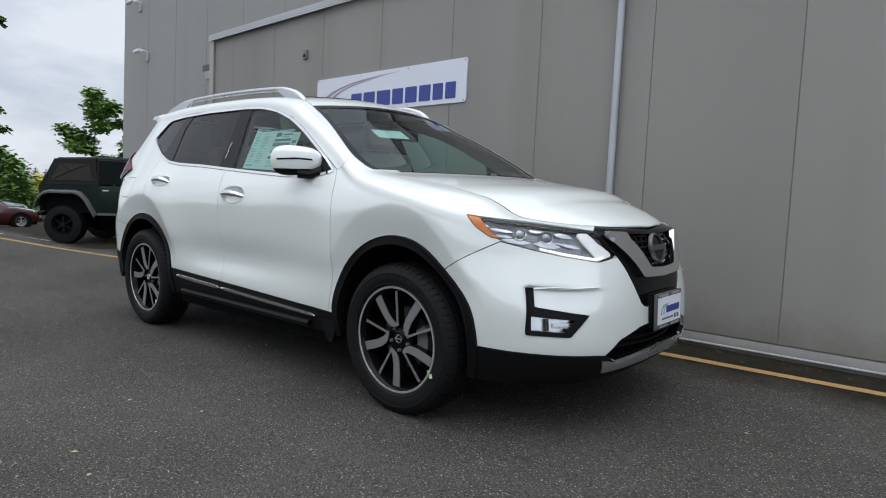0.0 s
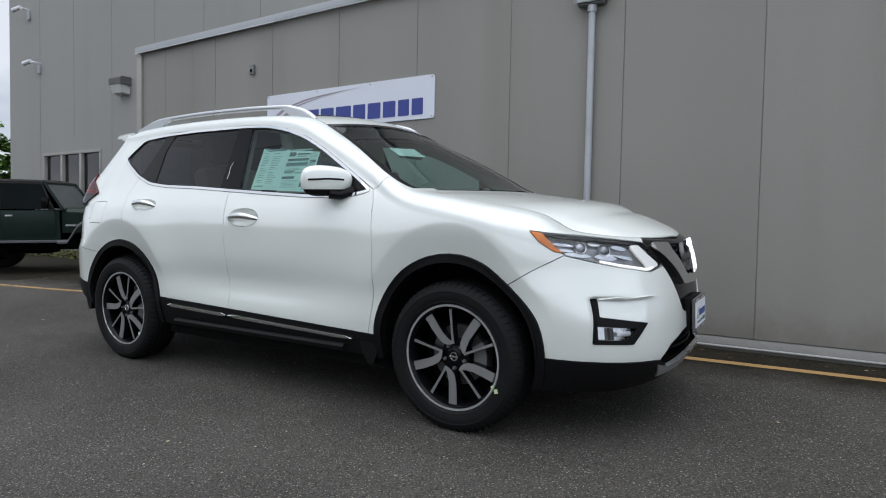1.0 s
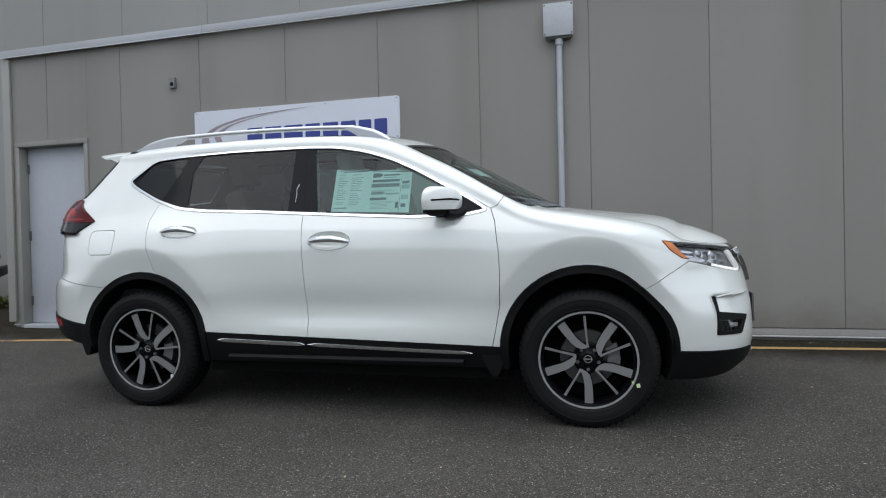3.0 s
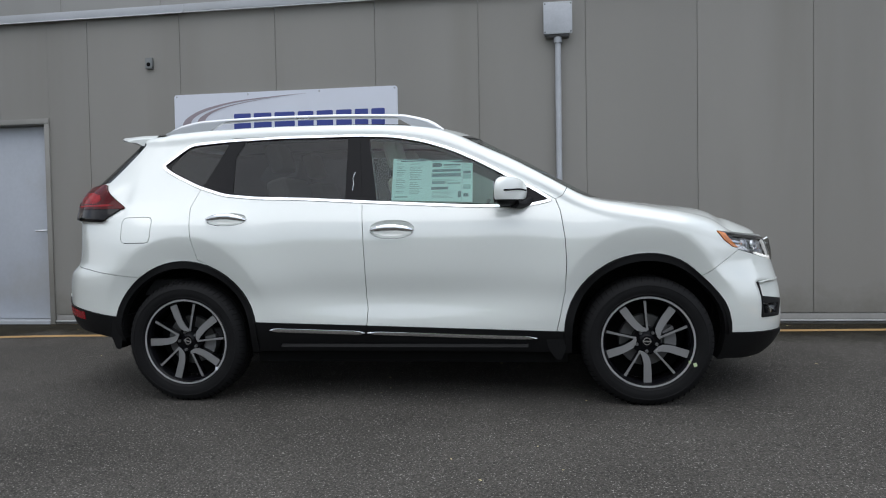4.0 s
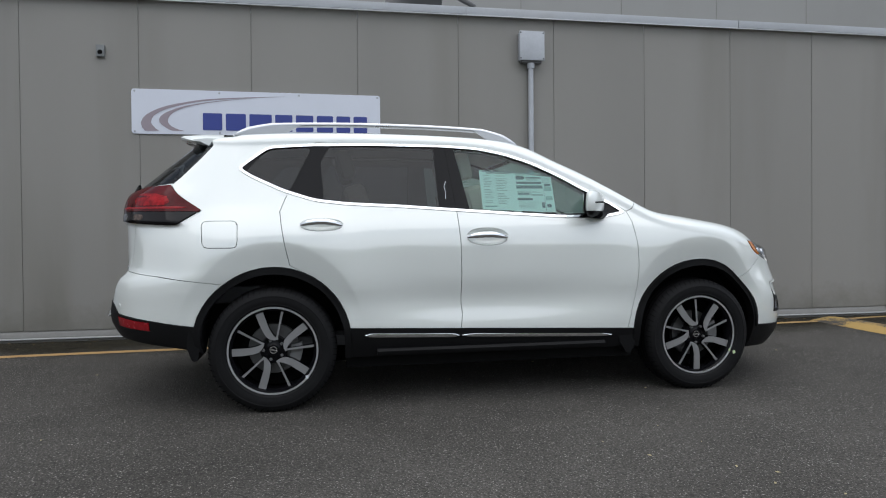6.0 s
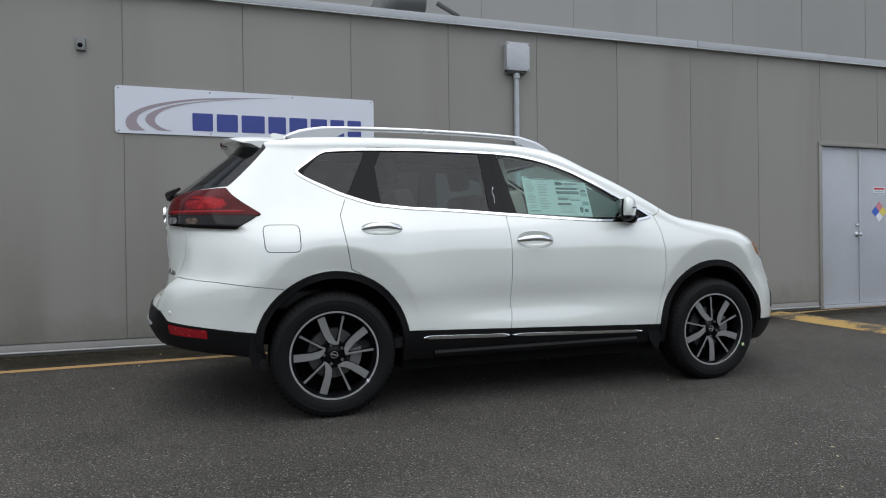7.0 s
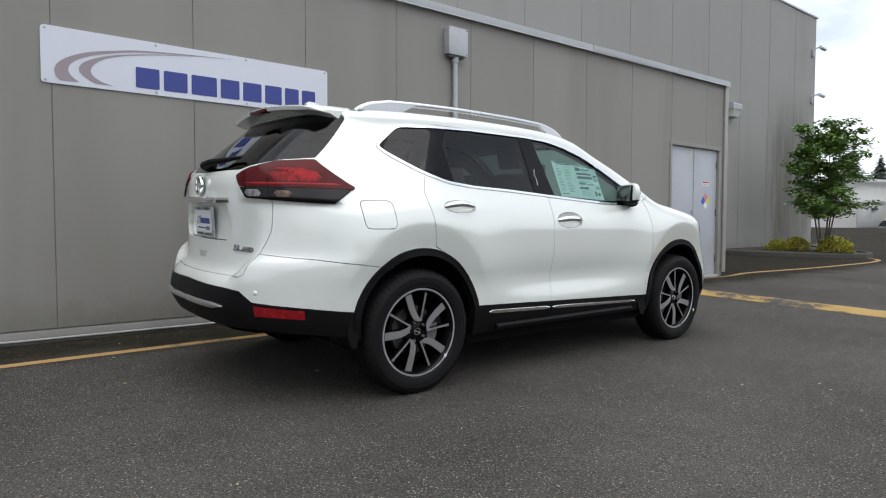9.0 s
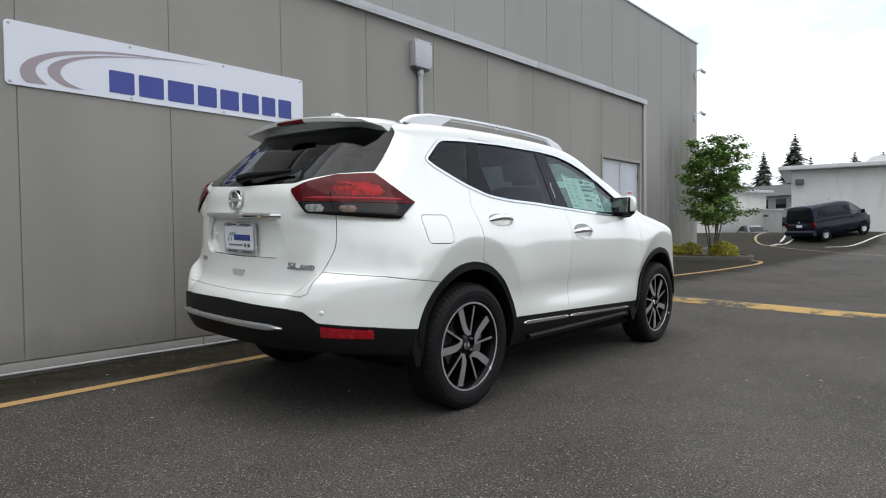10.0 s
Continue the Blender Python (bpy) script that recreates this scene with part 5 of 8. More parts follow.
sided("tail_lamp", "tail_lamp", red_lens, 0.012, 0.001, 0.03, "deep red wrap-around tail lamp")
sided("tail_lamp_lower", "tail_lamp_low", smoke_lens, 0.011, 0.001, 0.03, "smoked lower tail lamp")
lamp_silver = surface("lamp_grey", (0.27, 0.275, 0.285), 0.30, metal=0.5, vary=0.6, scale=28, fine=90)
lamps = sided("headlamp", "headlamp", glass_clear, 0.003, 0.001, 0.02, "clear headlamp cover")
for ob in lamps:
    ob.visible_shadow = False
sided("lamp_bowl", "headlamp", lamp_silver, -0.032, -0.0, 0.0, "silvery lamp bowl", lamps)
sided("side_marker", "amber", amber_lens, 0.004, 0.001, 0.03, "amber side marker", lamps)
bright_trim = surface("bright_trim", (0.82, 0.83, 0.84), 0.08, metal=1.0)
panel("grille_trim", SETS["grille_v"], bright_trim, front_bumper, 0.022, 0.002, 0.035, label="chrome V-shaped grille trim")
panel("grille_frame", SETS["grille_frame"], gloss_black, front_bumper, -0.004, 0.0, 0.03, label="gloss black grille surround")
panel("grille_backing", SETS["grille_mesh"], matt_black, front_bumper, -0.03, 0.0, 0.0)
panel("intake_backing", SETS["intake"], matt_black, front_bumper, -0.07, 0.0, 0.0)
sided("fog_surround", "fog_frame", black_plastic, 0.006, 0.0, 0.03, "matt black fog lamp surround", (front_bumper, front_bumper))
fogs = sided("fog_lamp", "fog_lamp", glass_clear, 0.001, 0.001, 0.02, "clear fog lamp", (front_bumper, front_bumper))
sided("fog_bowl", "fog_lamp", reflector, -0.03, 0.0, 0.0, "", fogs)
panel("plate_recess", SETS["plate_recess"], pearl, tailgate, -0.028, 0.0, 0.0)


def strip(name, u0, u1, z0, z1, material, parent, lift, thick, side, n=24, label="", taper=0.0):
    """A moulding that follows the body between two heights; z0 and z1 may be functions of u."""
    bm = bmesh.new()
    us = np.linspace(u0, u1, n)
    rings = []
    for k, u in enumerate(us):
        a = z0(u) if callable(z0) else z0
        b = z1(u) if callable(z1) else z1
        if taper:
            f = min(1, min(k, n - 1 - k) / (n * taper) + 0.15)
            m = (a + b) / 2
            a, b = m + (a - m) * f, m + (b - m) * f
        p = np.array([body_point(u, a), body_point(u, (a + b) / 2), body_point(u, b)])
        nn = body_normal(np.array([[u, a], [u, (a + b) / 2], [u, b]]))
        ring = [p[0] + nn[0] * (lift - thick), p[0] + nn[0] * lift * 0.9, p[1] + nn[1] * (lift + thick * 0.2), p[2] + nn[2] * lift * 0.9, p[2] + nn[2] * (lift - thick)]
        rings.append([bm.verts.new((q[0], q[1] * side, q[2])) for q in ring])
    for r0, r1 in zip(rings, rings[1:]):
        for k in range(4):
            bm.faces.new((r0[k], r1[k], r1[k + 1], r0[k + 1]))
    bm.faces.new(rings[0])
    bm.faces.new(rings[-1])
    bmesh.ops.recalc_face_normals(bm, faces=bm.faces)
    return part(name, bm, material, parent, label, 50)


for k, s in enumerate((1, -1)):
    strip("sill_chrome", 0.53, 1.098, lambda u: sill_z(u) - 0.052, lambda u: sill_z(u) - 0.030, chrome, doors_rear[k], 0.010, 0.012, s, label="chrome sill strip", taper=0.06)
    strip("sill_chrome", 1.116, 2.09, lambda u: sill_z(u) - 0.050, lambda u: sill_z(u) - 0.030, chrome, doors_front[k], 0.010, 0.012, s, label="chrome sill strip", taper=0.06)
    bm = bmesh.new()
    prism(bm, [(-0.86 * s, 0.352), (-0.905 * s, 0.350), (-0.918 * s, 0.336), (-0.912 * s, 0.316), (-0.80 * s, 0.300), (-0.80 * s, 0.345)], 0.60, 2.04, "x")
    part("sill_blade", bm, black_plastic, CAR, "black lower sill blade")
    strip("bumper_crease", 3.42, 3.70, lambda u: 0.668, lambda u: 0.678, pearl, front_bumper, 0.006, 0.008, s, taper=0.3)
strip("skid_trim", U_REAR - 0.0, -1.11, lambda u: 0.520 + 0.012 * max(0, (u + 1.20) / 0.09), lambda u: 0.550 - 0.012 * max(0, (u + 1.20) / 0.09), silver, rear_bumper, 0.016, 0.02, 1, label="satin silver skid trim")
strip("skid_trim", U_REAR - 0.0, -1.11, lambda u: 0.520 + 0.012 * max(0, (u + 1.20) / 0.09), lambda u: 0.550 - 0.012 * max(0, (u + 1.20) / 0.09), silver, rear_bumper, 0.016, 0.02, -1, label="satin silver skid trim")


# ---- hood, screen, roof ----
def top_sheet(name, u0, u1, material, nu, nw=36, lift=0.0, w0=-1.0, w1=1.0, label="", edge=0.014, parent=None, span=None):
    """span, if given, takes u and gives the two edges of the sheet there."""
    us, ws = np.linspace(u0, u1, nu), np.linspace(w0, w1, nw)
    U, W = np.meshgrid(us, ws, indexing="ij")
    if span:
        a, b = span(U)
        W = a + (b - a) * (W - w0) / (w1 - w0)
    P = top_point(U, W)
    e = 1e-3
    N = np.cross(top_point(U, W + e) - top_point(U, W - e), top_point(U + e, W) - top_point(U - e, W))
    N *= np.where(N[..., 2:3] < 0, -1, 1)
    ln = np.linalg.norm(N, axis=-1, keepdims=True)
    N = np.where(ln > 1e-9, N / np.maximum(ln, 1e-12), np.array([0.4, 0, 0.9]))
    P = P + N * lift
    bm = bmesh.new()
    g = [[bm.verts.new(P[i, j]) for j in range(nw)] for i in range(nu)]
    for i in range(nu - 1):
        for j in range(nw - 1):
            try:
                bm.faces.new((g[i][j], g[i + 1][j], g[i + 1][j + 1], g[i][j + 1]))
            except ValueError:
                pass
    bmesh.ops.remove_doubles(bm, verts=bm.verts, dist=2e-4)
    bm.normal_update()
    if sum(f.normal.z * f.calc_area() for f in bm.faces) < 0:
        bmesh.ops.reverse_faces(bm, faces=bm.faces)
    if edge:
        bound = [ed for ed in bm.edges if ed.is_boundary]
        twin = {}
        for ed in bound:
            for v in ed.verts:
                if v not in twin:
                    twin[v] = bm.verts.new(v.co - v.normal * edge)
        for ed in bound:
            a, b = ed.verts
            for l in ed.link_faces[0].loops:
                if l.edge == ed:
                    a, b = l.vert, l.link_loop_next.vert
            bm.faces.new((b, a, twin[a], twin[b]))
    return part(name, bm, material, parent or CAR, label, 60)


hood_edge = table([2.40, 2.455, 2.49, 2.54, 2.62, 2.78, 2.95, 4.3], [0.83, 0.855, 0.885, 0.920, 0.955, 0.982, 0.992, 0.992])
hood = top_sheet("hood", 2.445, U_FRONT - 0.002, pearl, 84, 40, span=lambda u: (-hood_edge(u), hood_edge(u)), label="white sculpted hood")
for k, s in enumerate((-1, 1)):
    top_sheet("fender_top", 2.405, 2.95, pearl, 30, 6, span=lambda u: (s * (hood_edge(u) + 0.004), s * 0.9985), parent=fenders[k], edge=0.010)
top_sheet("cowl", 2.395, 2.44, black_plastic, 5, 30, lift=-0.008, label="black plastic cowl")
screen = top_sheet("windscreen", 1.665, 2.40, glass_green, 24, 30, lift=-0.003, w0=-0.985, w1=0.985, label="green-tinted windscreen", edge=0.0)
screen.visible_shadow = False
roof = top_sheet("roof", -0.36, 1.655, pearl, 54, 30, lift=-0.002, w0=-0.985, w1=0.985, label="white roof skin")
top_sheet("glass_roof", 0.06, 1.40, gloss_black, 30, 24, lift=0.0015, w0=-0.66, w1=0.66, label="dark glass roof panel", edge=0.006, parent=roof)
top_sheet("windscreen_band", 1.659, 1.690, gloss_black, 4, 30, lift=0.0, label="black band along the screen's top")
for s in (-1, 1):
    top_sheet("screen_edge", 1.66, 2.40, gloss_black, 24, 4, lift=0.0, w0=min(s * 0.955, s * 0.998), w1=max(s * 0.955, s * 0.998), label="black screen edge", edge=0.006)


def roof_rails():
    for s in (-1, 1):
        top, low = [], []
        xs = np.linspace(-0.24, 1.54, 40)
        for x in xs:
            f = (x + 0.24) / 1.78
            h = 0.050 * min(1, (min(f, 1 - f) / 0.13)) ** 0.6 - 0.014 * (1 - min(1, min(f, 1 - f) / 0.05)) if 0 < f < 1 else -0.014
            p = top_point(x, 0.96 * s)
            top.append((x, p[1], p[2] + h))
        r = part("roof_rail", tube(bmesh.new(), top, [0.012 + 0.006 * (1 - min(1, min(k, 39 - k) / 6)) for k in range(40)], 10, flat=1.3), silver, CAR, "satin silver roof rail")
        for a, b in ((-0.24, 0.16), (1.26, 1.54)):
            bm = bmesh.new()
            pts = []
            for x in np.linspace(a, b, 12):
                f = (x + 0.24) / 1.78
                h = 0.050 * max(0.0, min(1, (min(f, 1 - f) / 0.13))) ** 0.6
                pts.append((x, h))
            inner = [(x, max(h - 0.004, 0.003)) for x, h in pts]
            base = [(pts[0][0], -0.004), (pts[-1][0] if a > 0 else pts[0][0] + 0.30, -0.004)] if a < 0 else [(pts[0][0] + 0.10, -0.004), (pts[-1][0], -0.004)]
            poly = inner + [base[1], base[0]]
            y = top_point(0.6, 0.96 * s)[1]
            z0 = float(top_point((a + b) / 2, 0.96 * s)[2])
            prof = [(x, float(top_point(x, 0.96 * s)[2]) + h) for x, h in inner] + [(base[1][0], float(top_point(base[1][0], 0.96 * s)[2]) - 0.004), (base[0][0], float(top_point(base[0][0], 0.96 * s)[2]) - 0.004)]
            prism(bm, prof, y - 0.011, y + 0.011, "y")
            part("rail_foot", bm, silver, r, "satin silver rail foot")


roof_rails()


def spoiler():
    bm = bmesh.new()
    n, rows = 31, []
    for k in range(n):
        w = -1 + 2 * k / (n - 1)
        y = 0.60 * w
        back = -0.545 - 0.07 * (1 - w * w)
        front = -0.30
        zt = 1.628 + 0.040 * (1 - w * w)
        zb = zt - 0.028 - 0.012 * (1 - w ** 8)
        if abs(w) > 0.93:
            back += 0.06 * (abs(w) - 0.93) / 0.07
        pts = [(front, y, zt + 0.004), (front - 0.1, y, zt + 0.004), (back + 0.02, y, zt - 0.006), (back, y, zt - 0.016), (back + 0.008, y, zb + 0.004), (back + 0.05, y, zb), (front - 0.08, y, zb - 0.045)]
        if abs(w) > 0.97:
            pts = [(p[0], p[1], zt - 0.02 + (p[2] - zt) * 0.6) for p in pts]
        rows.append([bm.verts.new(p) for p in pts])
    for a, b in zip(rows, rows[1:]):
        for j in range(len(a) - 1):
            bm.faces.new((a[j], a[j + 1], b[j + 1], b[j]))
    bm.faces.new(rows[0])
    bm.faces.new(rows[-1])
    bmesh.ops.recalc_face_normals(bm, faces=bm.faces)
    sp = part("spoiler", bm, pearl, tailgate, "white roof spoiler", 40)
    bm = bmesh.new()
    box(bm, -0.6165, -0.57, -0.125, 0.125, 1.628, 1.648, 0.004)
    part("brake_lamp", bm, red_lens, sp, "red high brake lamp")
    # shark-fin antenna
    bm = bmesh.new()
    prism(bm, rounded([(-0.30, 1.672), (-0.12, 1.690), (-0.22, 1.735), (-0.29, 1.742)], 0.02, 3), -0.018, 0.018, "y")
    part("antenna_fin", bm, pearl, roof, "white fin antenna")
    # wiper
    bm = bmesh.new()
    p0, p1 = body_point(U_REAR + 0.02, 1.30), body_point(-1.2, 1.335)
    tube(bm, [(p0[0] - 0.05, 0.0, 1.29), (p0[0] - 0.05, -0.1, 1.305), (p1[0] - 0.03, -0.36, 1.33)], [0.026, 0.021, 0.009], 8)
    lathe(bm, [(0.001, -0.03), (0.028, -0.025), (0.032, 0.03)], 16, pose(p0[0] - 0.02, 0, 1.288, 0, 0, -90))
    part("wiper", bm, black_plastic, tailgate, "black rear wiper")


spoiler()


def door_handle(c, ru, rz, parent, s):
    """A chrome bar over an oval dish sunk into the door."""
    bm = bmesh.new()
    rings = []
    for f, d in ((1.0, 0.0), (0.97, -0.004), (0.86, -0.018), (0.6, -0.030), (0.25, -0.034), (0.02, -0.035)):
        pts = oval(*c, ru * f, rz * f, 32)
        uz = np.array(pts)
        P = body_point(uz[:, 0], uz[:, 1]) + body_normal(uz) * d
        rings.append([bm.verts.new((p[0], p[1] * s, p[2])) for p in P])
    for a, b in zip(rings, rings[1:]):
        for i in range(32):
            bm.faces.new((a[i], a[(i + 1) % 32], b[(i + 1) % 32], b[i]))
    bmesh.ops.recalc_face_normals(bm, faces=bm.faces)
    if sum(f.normal.y for f in bm.faces) * -s < 0:
        bmesh.ops.reverse_faces(bm, faces=bm.faces)
    dish = part("handle_dish", bm, pearl, parent)
    bm = bmesh.new()
    pts = []
    for f, lift, dz in ((-1.0, 0.0, -0.004), (-0.92, 0.014, -0.003), (-0.6, 0.026, 0.002), (-0.2, 0.033, 0.005), (0.2, 0.033, 0.005), (0.6, 0.026, 0.0), (0.9, 0.014, -0.006), (1.0, 0.002, -0.008)):
        u, z = c[0] + f * ru * 0.99, c[1] + dz
        p = body_point(u, z) + body_normal(np.array([[u, z]]))[0] * (lift - 0.008)
        pts.append((p[0], p[1] * s, p[2]))
    tube(bm, pts, [0.008, 0.014, 0.019, 0.021, 0.021, 0.018, 0.013, 0.006], 14, flat=1.0)
    part("door_handle", bm, chrome, dish, "chrome bar handle", 60)


for k, s in enumerate((1, -1)):
    door_handle(HANDLE_F, 0.128, 0.052, doors_front[k], s)
    door_handle(HANDLE_R, 0.122, 0.036, doors_rear[k], s)


glass_mirror = surface("silvered_mirror", (0.52, 0.56, 0.56), 0.03, metal=1.0)


def mirror(s, k):
    bm = bmesh.new()
    bmesh.ops.create_uvsphere(bm, u_segments=32, v_segments=20, radius=1)
    for v in bm.verts:
        c = v.co
        f = lambda a, p: math.copysign(abs(a) ** p, a)
        x, y, z = f(c.x, 0.72), f(c.y, 0.7), f(c.z, 0.75)
        x = x * (0.092 * (1 - 0.45 * max(0.0, -y)) if x > 0 else 0.040)
        v.co = (x - 0.03 + 0.058 * y, y * 0.110, z * 0.080 * (1 - 0.10 * y))
    cap = bmesh.new()
    me = bpy.data.meshes.new("tmp")
    bm.to_mesh(me)
    cap.from_mesh(me)
    place = pose(1.962, -0.918 * s, 1.214, 0, 0, 4 * s)
    if s < 0:
        place = place @ Matrix.Diagonal((1, -1, 1, 1))
    bmesh.ops.bisect_plane(cap, geom=cap.verts[:] + cap.edges[:] + cap.faces[:], plane_co=(0, 0, -0.045), plane_no=(0, 0, 1), clear_inner=True)
    bmesh.ops.bisect_plane(bm, geom=bm.verts[:] + bm.edges[:] + bm.faces[:], plane_co=(0, 0, -0.045), plane_no=(0, 0, 1), clear_outer=True)
    bmesh.ops.scale(bm, vec=(0.97, 0.97, 1.0), verts=bm.verts)
    for b in (bm, cap):
        bmesh.ops.transform(b, matrix=place, verts=b.verts)
        if s < 0:
            bmesh.ops.reverse_faces(b, faces=b.faces)
    bpy.data.meshes.remove(me)
    mr = part("door_mirror", cap, pearl, doors_front[k], "white mirror cap")
    turn = place @ pose(0, 0, 0, 0, 0, -27.7)
    box(bm, -0.066, -0.056, -0.106, 0.106, -0.064, 0.064, 0.004, turn)
    tube(bm, [(1.97, -0.925 * s, 1.148), (2.01, -0.885 * s, 1.140), (2.05, -0.83 * s, 1.160)], [0.040, 0.034, 0.042], 12, flat=0.7)
    part("mirror_base", bm, black_plastic, mr, "black mirror foot")
    g = boxed(-0.003, 0.003, -0.096, 0.096, -0.055, 0.056, 0.002)
    bmesh.ops.transform(g, matrix=turn @ pose(-0.071, 0, 0.002), verts=g.verts)
    part("mirror_glass", g, glass_mirror, mr, "mirror glass")
    bm = bmesh.new()
    pts = []
    for yn in np.linspace(0.25, -0.93, 22):
        zn = 0.12 - 0.10 * abs(yn + 0.3)
        cy, cz = abs(yn) ** (1 / 0.7), abs(zn) ** (1 / 0.75)
        cx = max(0.0, 1 - cy * cy - cz * cz) ** 0.36
        pts.append(place @ Vector((cx * 0.092 * (1 - 0.45 * max(0.0, -yn)) - 0.03 + 0.058 * yn, yn * 0.110, zn * 0.080 * (1 - 0.10 * yn))))
    tube(bm, pts, 0.0055, 6)
    part("turn_lamp", bm, gloss_black, mr, "dark turn lamp strip")


for k, s in enumerate((1, -1)):
    mirror(s, k)


# ---- wheels ----
def wheel():
    """A wheel whose outer face looks along -y, its centre at the origin."""
    w = bpy.data.objects.new("wheel", None)
    bm = bmesh.new()
    lathe(bm, [(0.240, 0.14), (0.240, 0.02), (0.222, -0.02), (0.230, -0.082), (0.244, -0.0985), (0.257, -0.098), (0.258, -0.088), (0.248, -0.08), (0.246, 0.14)], 64)
    bmesh.ops.recalc_face_normals(bm, faces=bm.faces)
    rim = finish("wheel", bm, gloss_black)
    bpy.data.objects.remove(w)
    bm = bmesh.new()
    lathe(bm, [(0.2445, -0.094), (0.247, -0.1008), (0.256, -0.101), (0.2585, -0.094)], 64)
    bmesh.ops.recalc_face_normals(bm, faces=bm.faces)
    part("rim_lip", bm, machined, rim, "machined alloy rim lip")
    bm = bmesh.new()
    prof = [(0.250, -0.078), (0.258, -0.098), (0.266, -0.107), (0.270, -0.110), (0.2725, -0.1085), (0.287, -0.1135), (0.300, -0.115), (0.316, -0.1140), (0.3175, -0.1155), (0.322, -0.1150), (0.324, -0.1130), (0.336, -0.109), (0.348, -0.100), (0.359, -0.082), (0.3655, -0.05), (0.366, 0.0), (0.3655, 0.05), (0.359, 0.082), (0.345, 0.102), (0.29, 0.11), (0.25, 0.09)]
    lathe(bm, prof, 96)
    for v in bm.verts:
        # flatten where it meets the ground
        if v.co.z < -0.360:
            v.co.z = -0.360
    bmesh.ops.recalc_face_normals(bm, faces=bm.faces)
    tyre = part("tyre", bm, rubber, rim, "black tyre", 30)
    bm = bmesh.new()
    for y in (-0.055, -0.02, 0.02, 0.055):
        lathe(bm, [(0.3664, y - 0.004), (0.3668, y), (0.3664, y + 0.004)], 64)
    for k in range(64):
        for y, dy in ((-0.094, 0.018), (-0.038, 0.013), (0.038, 0.013), (0.094, 0.018)):
            m = Matrix.Rotation(2 * math.pi * (k + (0.5 if y > 0 else 0.0)) / 64, 4, "Y")
            r = 0.3655 if abs(y) < 0.06 else 0.3525
            box(bm, -0.0025, 0.0025, -dy, dy, -0.006, 0.0007, m=m @ Matrix.Translation((0, y, r)) @ pose(0, 0, 0, (-42 if y > 0 else 42) if abs(y) > 0.06 else 0, 0, 14 if y > 0 else -14))
    part("tread_groove", bm, matt_black, tyre)

    def blade(name, poly, y_face, material, taper):
        """A spoke: a flat machined face on a dark tapering web."""
        bm = bmesh.new()
        prism(bm, poly, y_face, y_face + 0.004, "y")
        f = part(name, bm, spoke_alloy, rim, "dull machined spoke face")
        bm = bmesh.new()
        c = np.mean(np.array(poly), 0)
        a = [bm.verts.new((p[0], y_face + 0.0042, p[1])) for p in poly]
        b = [bm.verts.new((p[0] + (p[0] - c[0]) * taper, y_face + 0.045, p[1] + (p[1] - c[1]) * taper)) for p in poly]
        for i in range(len(poly)):
            j = (i + 1) % len(poly)
            bm.faces.new((a[i], b[i], b[j], a[j]))
        bm.faces.new(b)
        bm.faces.new(a)
        bmesh.ops.recalc_face_normals(bm, faces=bm.faces)
        part("web", bm, gloss_black, f)

    def polar(r, deg):
        a = radians(90 - deg)
        return (r * math.cos(a), r * math.sin(a))

    for k in range(5):
        t = -36 + 72 * k
        wide = [polar(0.240, t - 5.5), polar(0.240, t + 5.0), polar(0.19, t + 6.2), polar(0.13, t + 9), polar(0.092, t + 18), polar(0.072, t + 34), polar(0.060, t + 30), polar(0.066, t + 5), polar(0.085, t - 6), polar(0.12, t - 8.5), polar(0.17, t - 7.5)]
        blade("spoke", wide, -0.083, machined, 0.10)
        thin = [polar(0.240, t + 30.5), polar(0.240, t + 34.0), polar(0.15, t + 34.8), polar(0.085, t + 38), polar(0.066, t + 42), polar(0.062, t + 30), polar(0.09, t + 31), polar(0.15, t + 30.8)]
        blade("spoke", thin, -0.080, machined, 0.10)
    bm = bmesh.new()
    lathe(bm, [(0.001, -0.070), (0.030, -0.070), (0.034, -0.066), (0.05, -0.060), (0.078, -0.058), (0.082, -0.02)], 40)
    bmesh.ops.recalc_face_normals(bm, faces=bm.faces)
    part("hub", bm, gloss_black, rim, "gloss black hub")
    bm = bmesh.new()
    lathe(bm, [(0.016, -0.0705), (0.017, -0.0725), (0.021, -0.0725), (0.022, -0.0705)], 24)
    box(bm, -0.024, 0.024, -0.0735, -0.0705, -0.004, 0.004)
    part("hub_emblem", bm, chrome, rim, "round chrome hub emblem")
    for k in range(5):
        c = polar(0.057, 36 + 72 * k)
        bm = bmesh.new()
        lathe(bm, [(0.001, -0.074), (0.008, -0.073), (0.010, -0.058)], 6, Matrix.Translation((c[0], 0, c[1])))
        part("wheel_nut", bm, dark_box, rim)
    bm = bmesh.new()
    lathe(bm, [(0.07, -0.02), (0.145, -0.02), (0.148, -0.012), (0.148, 0.008), (0.07, 0.008)], 40)
    bmesh.ops.recalc_face_normals(bm, faces=bm.faces)
    part("brake_disc", bm, brake_steel, rim, "steel brake disc")
    bm = bmesh.new()
    P = [polar(0.165, a) for a in np.linspace(60, 112, 8)] + [polar(0.10, a) for a in np.linspace(112, 60, 8)]
    prism(bm, P, -0.045, 0.02, "y")
    part("brake_caliper", bm, surface("cast_caliper", (0.2, 0.2, 0.2), 0.5, metal=0.5), rim, "grey brake caliper")
    bm = bmesh.new()
    lathe(bm, [(0.001, 0.06), (0.235, 0.06), (0.24, 0.139)], 40)
    part("wheel_back", bm, matt_black, rim)
    return rim


